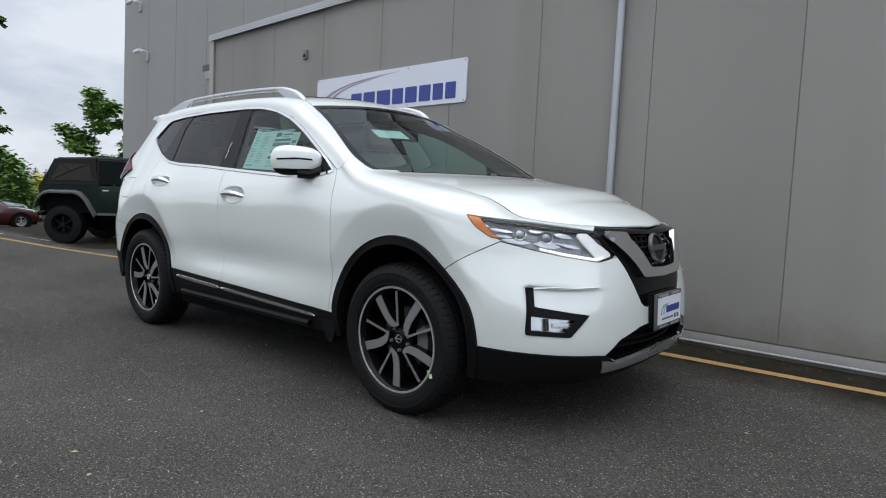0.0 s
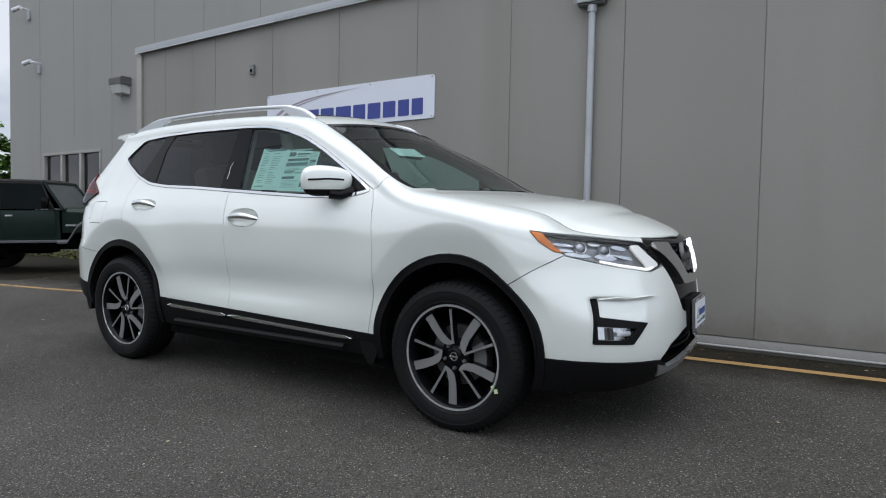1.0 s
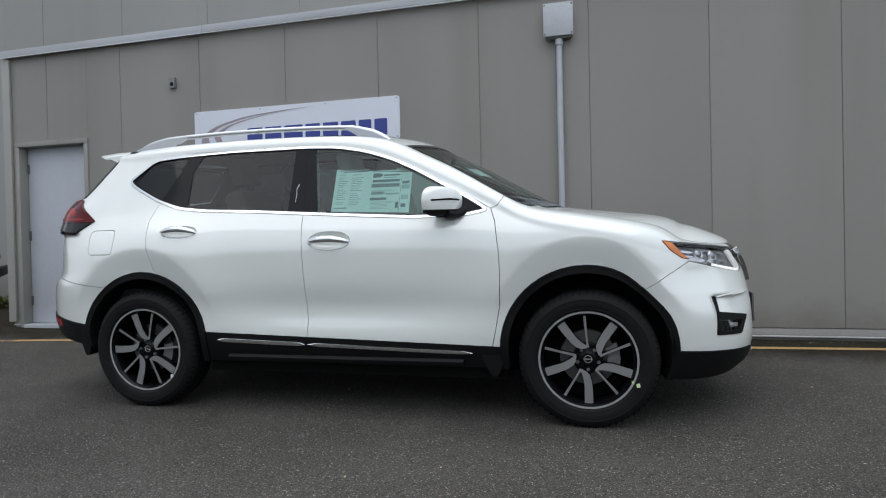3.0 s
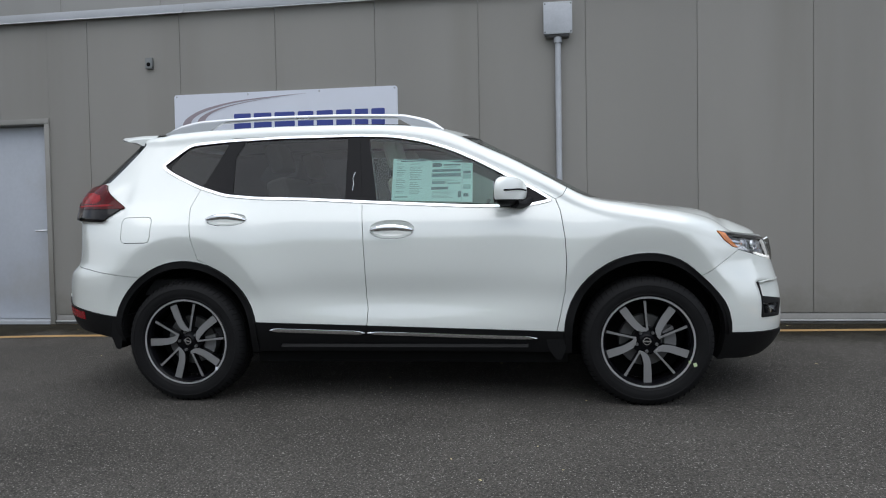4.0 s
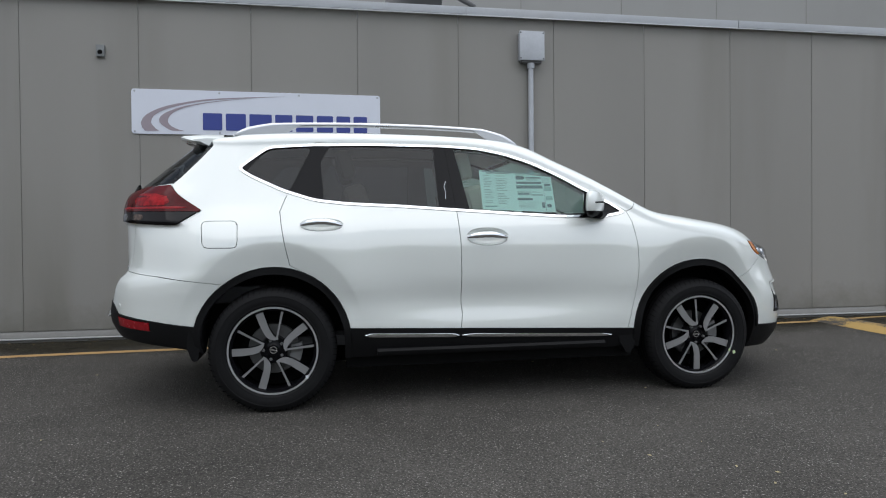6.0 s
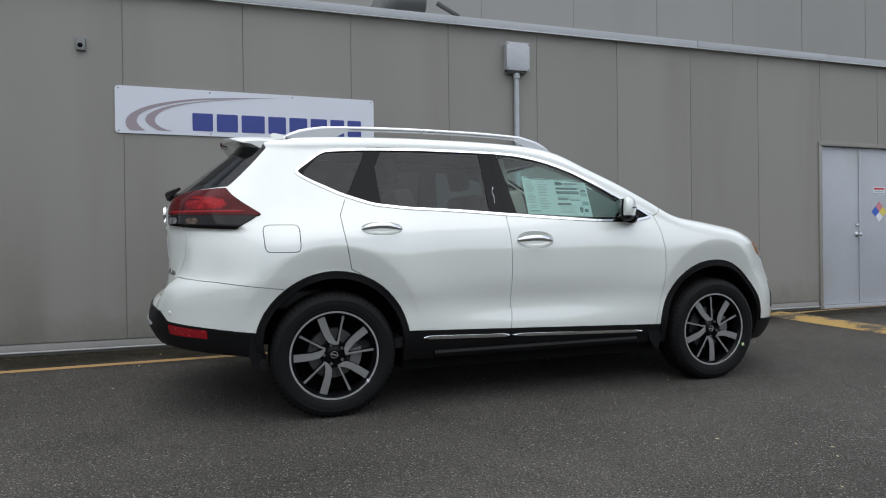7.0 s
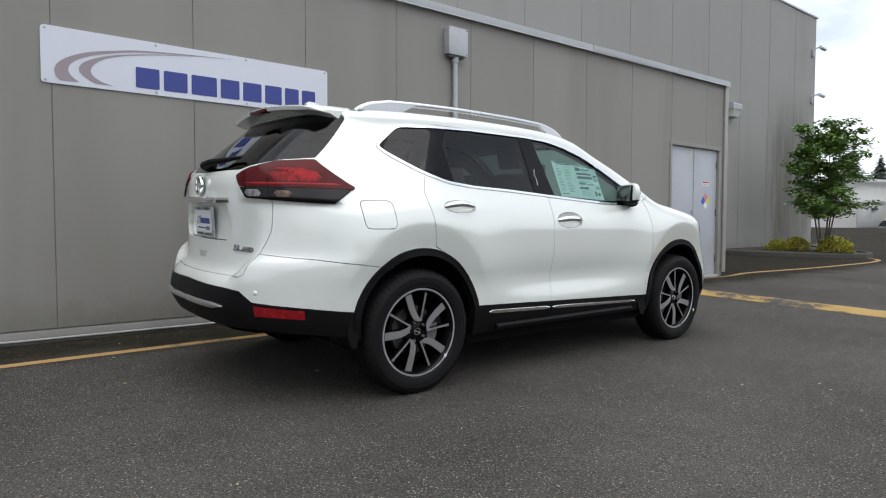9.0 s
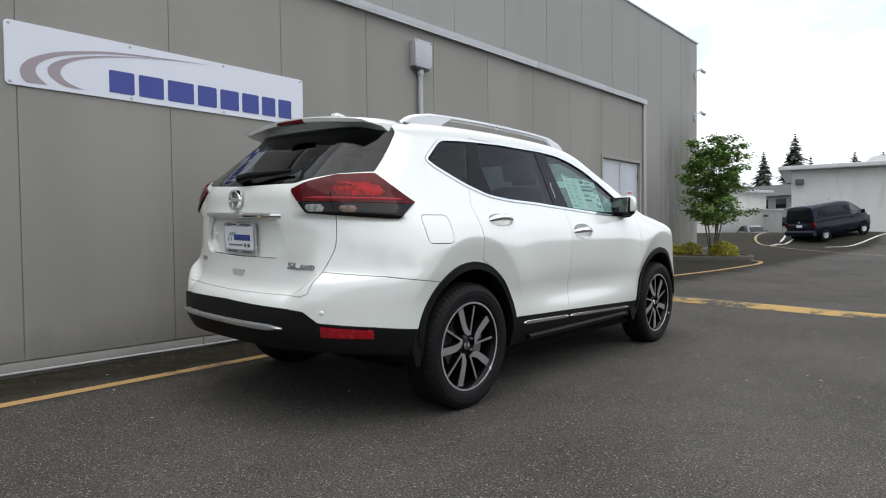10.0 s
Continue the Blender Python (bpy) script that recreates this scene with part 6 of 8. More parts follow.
first = wheel()
first.parent = CAR
first.matrix_basis = pose(2.700, -0.800, 0.360)
for m in (pose(0.0, -0.800, 0.360, 0, 17, 0), pose(2.700, 0.800, 0.360, 0, 0, 180), pose(0.0, 0.800, 0.360, 0, 0, 180)):
    copy_thing(first, m)
for wh, nm in ((pose(2.700, -0.800, 0.360), "F"), (pose(0, -0.800, 0.360), "R")):
    bm = bmesh.new()
    a = radians(-26 if nm == "F" else -40)
    for r, w, h in ((0.248, 0.007, 0.012), (0.276, 0.010, 0.018)) if nm == "F" else ((0.248, 0.010, 0.016),):
        box(bm, -w, w, -0.1155 if r > 0.26 else -0.1035, -0.113 if r > 0.26 else -0.1, -h / 2, h / 2, m=Matrix.Translation((wh.translation.x + r * math.cos(a), -0.80, 0.360 + r * math.sin(a))) @ Matrix.Rotation(-a, 4, "Y") @ pose(0, 0, 0, 0, 50, 0))
    part("tyre_sticker", bm, plate_white if nm == "R" else surface("pale_lime_sticker", (0.60, 0.72, 0.42), 0.5), CAR, "small pale sticker on the tyre")


def under_body():
    for cx, r in ((0.007, 0.425), (2.70, 0.435)):
        for s in (-1, 1):
            bm = bmesh.new()
            rows = []
            for k in range(25):
                a = math.pi * k / 24
                x, z = cx + r * math.cos(a), 0.40 + r * math.sin(a)
                rows.append([bm.verts.new((x, s * y, z)) for y in (0.885, 0.635)])
            for a, b in zip(rows, rows[1:]):
                bm.faces.new((a[0], b[0], b[1], a[1]))
            bm.faces.new([q[1] for q in rows])
            bmesh.ops.recalc_face_normals(bm, faces=bm.faces)
            part("wheel_liner", bm, matt_black, CAR, "black wheel-arch liner")
    bm = boxed(-0.22, 3.2, -0.50, 0.50, 0.195, 0.32, 0.01)
    box(bm, 3.12, 3.47, -0.55, 0.55, 0.29, 0.54, 0.02)
    box(bm, 0.42, 2.27, -0.82, 0.82, 0.225, 0.34, 0.01)
    box(bm, -0.74, -0.40, -0.50, 0.50, 0.40, 0.48, 0.02)
    box(bm, 3.05, 3.36, -0.50, 0.50, 0.262, 0.32, 0.02)
    box(bm, 3.10, 3.34, -0.70, 0.70, 0.272, 0.60, 0.02)
    prism(bm, [(-0.62, 0.40), (-0.97, 0.455), (-0.93, 0.40), (-0.80, 0.365), (-0.62, 0.36)], -0.46, 0.46, "y")
    rim = [body_point(u, 0.345) for u in np.linspace(3.66, U_FRONT, 14)]
    rim = [(float(p[0]) - 0.03, float(p[1]) * 0.97) for p in rim]
    prism(bm, [(3.2, -0.70)] + rim + [(x, -y) for x, y in reversed(rim[:-1])] + [(3.2, 0.70)], 0.285, 0.332, "z")
    part("underbody", bm, matt_black, CAR, "dark underbody")
    for s in (-1, 1):
        for poly in ([(2.13, 0.44), (2.265, 0.44), (2.252, 0.32), (2.225, 0.258), (2.195, 0.262), (2.15, 0.33)], [(-0.385, 0.52), (-0.46, 0.50), (-0.475, 0.40), (-0.445, 0.315), (-0.415, 0.315), (-0.40, 0.40)]):
            bm = prism(bmesh.new(), rounded(poly, 0.012, 2), min(s * 0.66, s * 0.895), max(s * 0.66, s * 0.895), "y")
            part("mud_flap", bm, black_plastic, CAR, "black mud flap")
    for s in (-1, 1):
        part("exhaust", tube(bmesh.new(), [(-0.45, 0.40, 0.365), (-0.70, 0.40, 0.365)], 0.030, 14), dark_box, CAR) if s > 0 else None


under_body()


def grille_details():
    # slats of the upper mesh, the round badge, the lower intake slats, the front plate
    for z in np.linspace(0.755, 0.880, 6):
        hw = 0.10 + (z - 0.735) / 0.16 * 0.16
        bm = bmesh.new()
        pts = [(float(nose_x(z)) - 0.012 - 0.09 * (y / 0.45) ** 2, y, z) for y in np.linspace(-hw, hw, 13)]
        tube(bm, pts, 0.006, 6)
        part("grille_slat", bm, gloss_black, front_bumper)
    for y in np.linspace(-0.2, 0.2, 9):
        zb = 0.742 + max(0, (abs(y) - 0.11)) * 1.05
        part("grille_bar", tube(bmesh.new(), [(3.588 - 0.1 * (y / 0.45) ** 2, y, zb), (3.545 - 0.1 * (y / 0.45) ** 2, y, 0.888)], 0.004, 6), gloss_black, front_bumper)
    m = pose(3.576, 0, 0.822, -16, 0, 90)
    bm = bmesh.new()
    lathe(bm, [(0.060, -0.012), (0.062, -0.020), (0.070, -0.020), (0.074, -0.010), (0.074, 0.0)], 40, m)
    box(bm, -0.086, 0.086, -0.023, -0.012, -0.014, 0.014, 0.003, m)
    part("emblem", bm, brake_steel, front_bumper, "round dark satin emblem with a cross bar")
    bm = bmesh.new()
    lathe(bm, [(0.001, -0.013), (0.060, -0.011), (0.062, 0.0)], 40, m)
    part("emblem_back", bm, gloss_black, front_bumper)
    for z in (0.385, 0.415, 0.445):
        hw = 0.36 - (z - 0.385) * 1.6
        bm = bmesh.new()
        tube(bm, [(3.595 - 0.12 * (y / 0.5) ** 2, y, z) for y in np.linspace(-hw, hw, 13)], 0.009, 6, flat=0.6)
        part("intake_slat", bm, black_plastic, front_bumper)
    for name, x, z, face in (("front", 3.655, 0.535, 1), ("rear", -0.930, 0.968, -1)):
        par = front_bumper if face > 0 else tailgate
        m = pose(x, 0, z, 0, 0, 90 * face) @ pose(0, 0, 0, 4 if face < 0 else -2)
        bm = box(bmesh.new(), -0.158, 0.158, -0.010, 0.004, -0.085, 0.085, 0.006, m)
        pl = part("plate_frame", bm, silver if face < 0 else dark_box, par, "metal number plate frame")
        part("plate_insert", box(bmesh.new(), -0.142, 0.142, -0.0125, -0.0101, -0.062, 0.064, m=m), plate_white, pl, "white dealer insert")
        part("insert_bar", box(bmesh.new(), -0.045, 0.118, -0.0145, -0.0126, -0.012, 0.020, m=m), sign_blue, pl, "blue bar")
        part("insert_bar", box(bmesh.new(), -0.10, 0.04, -0.0145, -0.0126, -0.042, -0.034, m=m), print_dark, pl)
        for a, b in ((-0.115, -0.09), (-0.085, -0.065)):
            part("insert_swoosh", prism(bmesh.new(), [(a, -0.012), (a + 0.012, -0.02), (b, 0.01), (b + 0.05, 0.032), (a + 0.03, 0.028)], -0.0145, -0.0126, "y", m), print_grey, pl)
        for a, b in ((0.055, 0.075), (0.09, 0.11)):
            part("insert_mark", box(bmesh.new(), a, b, -0.0145, -0.0126, -0.048, -0.028, m=m), print_dark, pl)
        for sx in (-0.07, 0.07):
            for sz in (-0.074, 0.074):
                part("frame_bar", box(bmesh.new(), sx - 0.05, sx + 0.05, -0.0125, -0.0101, sz - 0.005, sz + 0.005, m=m), print_dark if face < 0 else silver, pl)
    part("plate_bracket", boxed(3.60, 3.643, -0.15, 0.15, 0.46, 0.62, 0.006), black_plastic, front_bumper, "black plate bracket")


grille_details()


badge_metal = surface("badge_metal", (0.30, 0.30, 0.31), 0.25, metal=0.8)
smoke_clear = surface("smoked_clear_lens", (0.22, 0.22, 0.22), 0.15, metal=0.5, vary=0.9, scale=60, fine=220)


projector_glass = surface("projector_glass", (0.36, 0.37, 0.39), 0.05, metal=0.6, vary=0.5, scale=40)
running_white = glow("running_light_white", (1.0, 0.97, 0.92), 0.6)
running_hook = glow("running_light_end", (0.80, 0.79, 0.77), 0.22)


def lamp_details():
    for k, s in enumerate((1, -1)):
        for u, z, r in ((3.400, 0.902, 0.024), (3.505, 0.884, 0.024)):
            p, n = body_point(u, z), body_normal(np.array([[u, z]]))[0]
            q = p - n * 0.020
            at = Matrix.Translation((q[0], q[1] * s, q[2])) @ Vector((0, -1, 0)).rotation_difference(Vector((n[0], n[1] * s, n[2]))).to_matrix().to_4x4()
            bm = bmesh.new()
            lathe(bm, [(r * 1.02, 0.006), (r * 1.04, -0.006), (r * 1.14, -0.007), (r * 1.30, 0.006)], 24, at)
            bmesh.ops.recalc_face_normals(bm, faces=bm.faces)
            part("projector_ring", bm, reflector, lamps[k], "chrome projector ring")
            bm = bmesh.new()
            lathe(bm, [(0.0005, -0.012), (r * 0.5, -0.010), (r * 0.85, -0.004), (r * 1.02, 0.006)], 24, at)
            bmesh.ops.recalc_face_normals(bm, faces=bm.faces)
            part("projector", bm, projector_glass, lamps[k], "grey projector lens")
        # bright facets round the projectors
        for u0, u1, za, zb, h in ((3.285, 3.372, 0.910, 0.902, 0.016), (3.300, 3.374, 0.885, 0.878, 0.010), (3.425, 3.482, 0.916, 0.908, 0.020), (3.530, 3.610, 0.896, 0.876, 0.022), (3.330, 3.440, 0.862, 0.850, 0.020),
                                  (3.455, 3.555, 0.846, 0.834, 0.026), (3.470, 3.640, 0.868, 0.846, 0.006), (3.560, 3.640, 0.850, 0.834, 0.012), (3.245, 3.285, 0.930, 0.922, 0.012)):
            strip("lamp_facet", u0, u1, lambda u, a=za, d=(zb - za) / (u1 - u0), c=u0: a + d * (u - c), lambda u, a=za + h, d=(zb - za) / (u1 - u0), c=u0: a + d * (u - c), reflector, lamps[k], -0.018, 0.010, s, 8, "silvered lamp facet", taper=0.25)
        # running-light strip along the lower edge, hooked up at its end
        low = lambda u: float(np.interp(u, [3.335, 3.458, 3.562, 3.705, 3.812], [0.863, 0.826, 0.802, 0.778, 0.806]))
        strip("running_light", 3.47, 3.735, lambda u: low(u) + 0.007, lambda u: low(u) + 0.017, running_white, lamps[k], -0.004, 0.01, s, 20, "white running-light strip")
        strip("running_light", 3.628, 3.780, lambda u: max(low(u) + 0.006, 0.902 - 1.25 * (u - 3.622)), lambda u: min(0.906, 0.908 - 0.80 * (u - 3.668)), running_hook, lamps[k], -0.008, 0.01, s, 16, "white running-light hook")
        strip("lamp_brow", 3.22, 3.70, lambda u: 0.964 - 0.105 * (u - 3.22) - 0.010, lambda u: 0.964 - 0.105 * (u - 3.22), gloss_black, lamps[k], -0.003, 0.006, s, 20, "black lamp brow")
        strip("fog_bezel", 3.45, 3.47, 0.493, 0.545, black_plastic, fogs[k], -0.005, 0.02, s, 3)
        strip("fog_bezel", 3.49, 3.56, 0.505, 0.525, silver, fogs[k], -0.012, 0.012, s, 6)
        # bright pieces behind the smoked rear lens
        strip("reverse_lamp", -1.035, -0.935, 1.116, 1.152, smoke_clear, tailgate, 0.0125, 0.004, s, 8, "smoked clear reversing lamp", taper=0.15)
        strip("turn_bulb", -0.86, -0.77, 1.114, 1.148, surface("bulb_bowl", (0.10, 0.07, 0.055), 0.2, metal=0.6, vary=0.9, scale=60, fine=220), side_body[k], 0.0125, 0.004, s, 8, "turn lamp bowl", taper=0.15)
        strip("lamp_glow", -1.03, -0.49, lambda u: 1.178, lambda u: 1.190, surface("bright_red_lens", (0.26, 0.006, 0.010), 0.2, spec=0.25), side_body[k], 0.0135, 0.004, s, 20, "brighter red lamp band", taper=0.1)
        strip("lamp_core", -0.875, -0.60, lambda u: 1.196, lambda u: 1.266 - 0.18 * max(0.0, u + 0.72), surface("red_reflector_lens", (0.24, 0.005, 0.008), 0.12, spec=0.2, vary=0.8, scale=22), side_body[k], 0.0132, 0.003, s, 12, "faceted red lamp core", taper=0.08)
        strip("lens_seam", -0.8915, -0.8885, 1.106, 1.292, matt_black, side_body[k], 0.0146, 0.004, s, 2)
        p = body_point(-0.916, 0.619)
        n = body_normal(np.array([[-0.916, 0.619]]))[0]
        bm = bmesh.new()
        bmesh.ops.create_uvsphere(bm, u_segments=16, v_segments=8, radius=0.013, matrix=Matrix.Translation((p[0], p[1] * s, p[2])) @ Vector((0, 0, 1)).rotation_difference(Vector((n[0], n[1] * s, n[2]))).to_matrix().to_4x4() @ Matrix.Diagonal((1, 1, 0.3, 1)))
        part("parking_sensor", bm, pearl, rear_bumper, "round parking sensor")
    # chrome bar and emblem on the tailgate, the trim badges, the release
    bm = bmesh.new()
    tube(bm, [(-0.974 + 0.10 * (y / 0.45) ** 2, y, 1.092 + 0.004 * abs(y)) for y in np.linspace(-0.37, 0.36, 19)], 0.022, 10, flat=0.8)
    part("tailgate_bar", bm, chrome, tailgate, "chrome tailgate bar")
    m = pose(-0.956, 0, 1.176, 0, 0, -90)
    bm = bmesh.new()
    lathe(bm, [(0.042, -0.006), (0.043, -0.016), (0.055, -0.016), (0.058, -0.004), (0.058, 0.0)], 40, m)
    box(bm, -0.050, 0.050, -0.014, -0.006, -0.011, 0.011, 0.003, m)
    part("emblem", bm, chrome, tailgate, "round chrome emblem with a cross bar")
    bm = bmesh.new()
    lathe(bm, [(0.001, -0.007), (0.043, -0.006), (0.045, 0.0)], 32, m)
    part("emblem_back", bm, badge_metal, tailgate)
    for txt, u, z, size in (("SL", -1.193, 0.824, 0.047), ("AWD", -1.118, 0.824, 0.032)):
        cu = bpy.data.curves.new("badge", "FONT")
        cu.body, cu.size, cu.extrude, cu.offset, cu.space_character = txt, size, 0.003, 0.0022, 1.06
        tmp = bpy.data.objects.new("tmp", cu)
        scene.collection.objects.link(tmp)
        bpy.context.view_layer.update()
        me = bpy.data.meshes.new_from_object(tmp.evaluated_get(bpy.context.evaluated_depsgraph_get()))
        bpy.data.objects.remove(tmp)
        p = body_point(u, z)
        q = body_point(u + 0.05, z)
        yaw = math.degrees(math.atan2(q[1] - p[1], q[0] - p[0]))
        ob = new("trim_badge", me)
        me.materials.clear()
        me.materials.append(badge_metal)
        ob.parent = tailgate
        ob.matrix_basis = pose(p[0], p[1], p[2], 90 - 12, 0, yaw) @ pose(0, 0, 0.003) @ Matrix.Diagonal((1.45 if txt == "SL" else 1.12, 1, 1, 1))
        tagged(ob, "chrome trim letters")
    strip("model_badge", -1.215, -1.125, 0.822, 0.846, chrome, tailgate, 0.004, 0.004, -1, 6, "chrome badge bar")
    p = body_point(U_REAR + 0.001, 0.775)
    bm = bmesh.new()
    prism(bm, rounded([(-0.062, 0.798), (0.062, 0.798), (0.048, 0.760), (-0.048, 0.760)], 0.008, 3), p[0] - 0.004, p[0] + 0.02, "x")
    # the recess is white too; its shade is painted as a grey plate
    part("tailgate_release", bm, surface("release_recess_shade", (0.46, 0.48, 0.46), 0.4), tailgate, "tailgate release, its recess shade painted grey")


lamp_details()


def window_sticker():
    st = None
    for (u0, z0, u1, z1), mat, lift, nm in (((1.262, 1.185, 1.735, 1.435), paper, -0.012, "price_sheet"),):
        bm = bmesh.new()
        g = []
        for u in np.linspace(u0, u1, 9):
            g.append([])
            for f in np.linspace(0, 1, 7):
                zt = z1 - 0.02 * (u - u0) / (u1 - u0)
                z = z0 - 0.02 * (u - u0) / (u1 - u0) + (zt - z0) * f
                p, n = body_point(u, z), body_normal(np.array([[u, z]]))[0]
                g[-1].append(bm.verts.new(p + n * lift))
        for a, b in zip(g, g[1:]):
            for k in range(6):
                bm.faces.new((a[k], b[k], b[k + 1], a[k + 1]))
        bmesh.ops.solidify(bm, geom=bm.faces[:], thickness=0.0008)
        st = part(nm, bm, paper, doors_front[0], "pale green printed price sheet behind the glass")

    def bar(a, b, c, d, mat):
        u0, u1 = 1.262 + 0.473 * a, 1.262 + 0.473 * b
        z0, z1 = 1.185 - 0.02 * a + 0.25 * c, 1.185 - 0.02 * a + 0.25 * d
        bm = bmesh.new()
        g = []
        for u in np.linspace(u0, u1, 3):
            g.append([])
            for z in (z0, z1):
                p, n = body_point(u, z), body_normal(np.array([[u, z]]))[0]
                g[-1].append(bm.verts.new(p - n * 0.0105))
        for x, y in zip(g, g[1:]):
            bm.faces.new((x[0], y[0], y[1], x[1]))
        part("print_bar", bm, mat, st)

    rng = random.Random(4)
    for col, (a, b) in enumerate(((0.05, 0.17), (0.22, 0.38))):
        z = 0.86
        while z > 0.14:
            bar(a, a + (b - a) * rng.uniform(0.55, 1.0), z, z + 0.014, print_grey)
            z -= 0.043 if rng.random() > 0.12 else 0.075
    for a, b, c, d, mt in ((0.49, 0.86, 0.93, 0.965, print_grey), (0.49, 0.86, 0.56, 0.655, print_grey), (0.49, 0.70, 0.265, 0.325, print_dark), (0.88, 0.98, 0.54, 0.64, print_grey), (0.82, 0.86, 0.10, 0.24, print_dark), (0.89, 0.95, 0.12, 0.2, print_dark),
                           (0.10, 0.42, 0.92, 0.945, print_dark), (0.53, 0.62, 0.82, 0.88, print_dark)):
        bar(a, b, c, d, mt)
    for k in range(12):
        z = 0.50 - k * 0.018 if k < 6 else 0.22 - (k - 6) * 0.03
        bar(0.50, rng.uniform(0.68, 0.84), z, z + 0.008, print_grey)
    for k in range(9):
        bar(0.885, rng.uniform(0.93, 0.975), 0.9 - k * 0.036, 0.908 - k * 0.036, print_grey)
    bar(0.868, 0.872, 0.02, 0.98, print_dark)
    for a, b, c, d, mt in ((0.50, 0.60, 0.80, 0.90, print_dark), (0.64, 0.85, 0.84, 0.875, print_dark), (0.64, 0.80, 0.79, 0.815, print_grey), (0.50, 0.85, 0.685, 0.745, print_dark), (0.50, 0.85, 0.575, 0.64, print_dark),
                           (0.50, 0.66, 0.40, 0.46, print_dark), (0.69, 0.85, 0.40, 0.44, print_grey), (0.885, 0.975, 0.66, 0.72, print_dark), (0.885, 0.975, 0.30, 0.40, print_grey), (0.04, 0.44, 0.955, 0.975, print_dark), (0.04, 0.20, 0.06, 0.09, print_grey)):
        bar(a, b, c, d, mt)
    # a dried white smear on the rear door's pillar
    bm = bmesh.new()
    tube(bm, [tuple(body_point(u, z) + body_normal(np.array([[u, z]]))[0] * 0.001) for u, z in ((1.030, 1.245), (1.034, 1.285), (1.026, 1.320), (1.040, 1.352))], [0.0016, 0.002, 0.0012, 0.0025], 6)
    part("smear", bm, plate_white, doors_rear[0], "dried white smear")
    # a pale slip on the dashboard side of the screen
    bm = bmesh.new()
    p = [top_point(u, w) for u, w in ((2.02, -0.62), (2.02, -0.30), (1.93, -0.30), (1.93, -0.62))]
    bm.faces.new([bm.verts.new((q[0] - 0.012, q[1], q[2] - 0.018)) for q in p])
    bmesh.ops.solidify(bm, geom=bm.faces[:], thickness=0.001)
    part("screen_slip", bm, paper, screen, "pale green slip behind the screen")


window_sticker()


def cabin():
    def seat(x, y, back=True):
        bm = bmesh.new()
        box(bm, x - 0.02, x + 0.48, y - 0.25, y + 0.25, 0.62, 0.80, 0.05, seg=3)
        part("seat", bm, seat_leather, CAR, "beige leather seat cushion")
        bm = bmesh.new()
        box(bm, -0.07, 0.07, -0.25, 0.25, 0.0, 0.60, 0.05, pose(x, y, 0.76, 0, -16, 0), 3)
        b = part("seat_back", bm, seat_leather, CAR, "beige leather seat back")
        bm = bmesh.new()
        box(bm, -0.05, 0.05, -0.13, 0.13, 0.65, 0.84, 0.04, pose(x, y, 0.76, 0, -16, 0), 3)
        part("headrest", bm, seat_leather, b, "beige headrest")
    for x in (1.42, 0.64):
        for y in (-0.37, 0.37):
            seat(x, y)
    bm = boxed(-0.05, 2.2, -0.80, 0.80, 0.36, 0.42)
    part("cabin_floor", bm, cabin_dark, CAR)
    bm = bmesh.new()
    prism(bm, rounded([(1.80, 0.70), (2.35, 0.70), (2.42, 1.06), (2.10, 1.10), (1.92, 1.12), (1.80, 1.02)], 0.05, 4), -0.78, 0.78, "y")
    part("dashboard", bm, cabin_dark, CAR, "charcoal dashboard")
    bm = bmesh.new()
    lathe(bm, [(0.170, 0.0), (0.185, -0.014), (0.20, 0.0), (0.185, 0.014), (0.170, 0.0)], 32, pose(1.72, 0.37, 1.02, 0, 0, 90) @ pose(0, 0, 0, 25))
    box(bm, -0.175, 0.175, -0.012, 0.012, -0.03, 0.03, 0.008, pose(1.72, 0.37, 1.02, 0, 0, 90) @ pose(0, 0, 0, 25))
    part("steering_wheel", bm, cabin_dark, CAR, "charcoal steering wheel")
    ws = top_sheet("headlining", -0.3, 1.62, headliner, 12, 12, lift=-0.04, w0=-0.95, w1=0.95, edge=0.0, label="pale grey headlining")
    p = top_point(1.84, 0.0)
    part("rear_view_mirror", boxed(p[0] - 0.10, p[0] - 0.07, -0.12, 0.12, p[2] - 0.11, p[2] - 0.04, 0.01), cabin_dark, CAR, "dark rear-view mirror")
    part("parcel_area", boxed(-0.75, -0.05, -0.72, 0.72, 0.62, 0.72, 0.01), cabin_dark, CAR)


cabin()


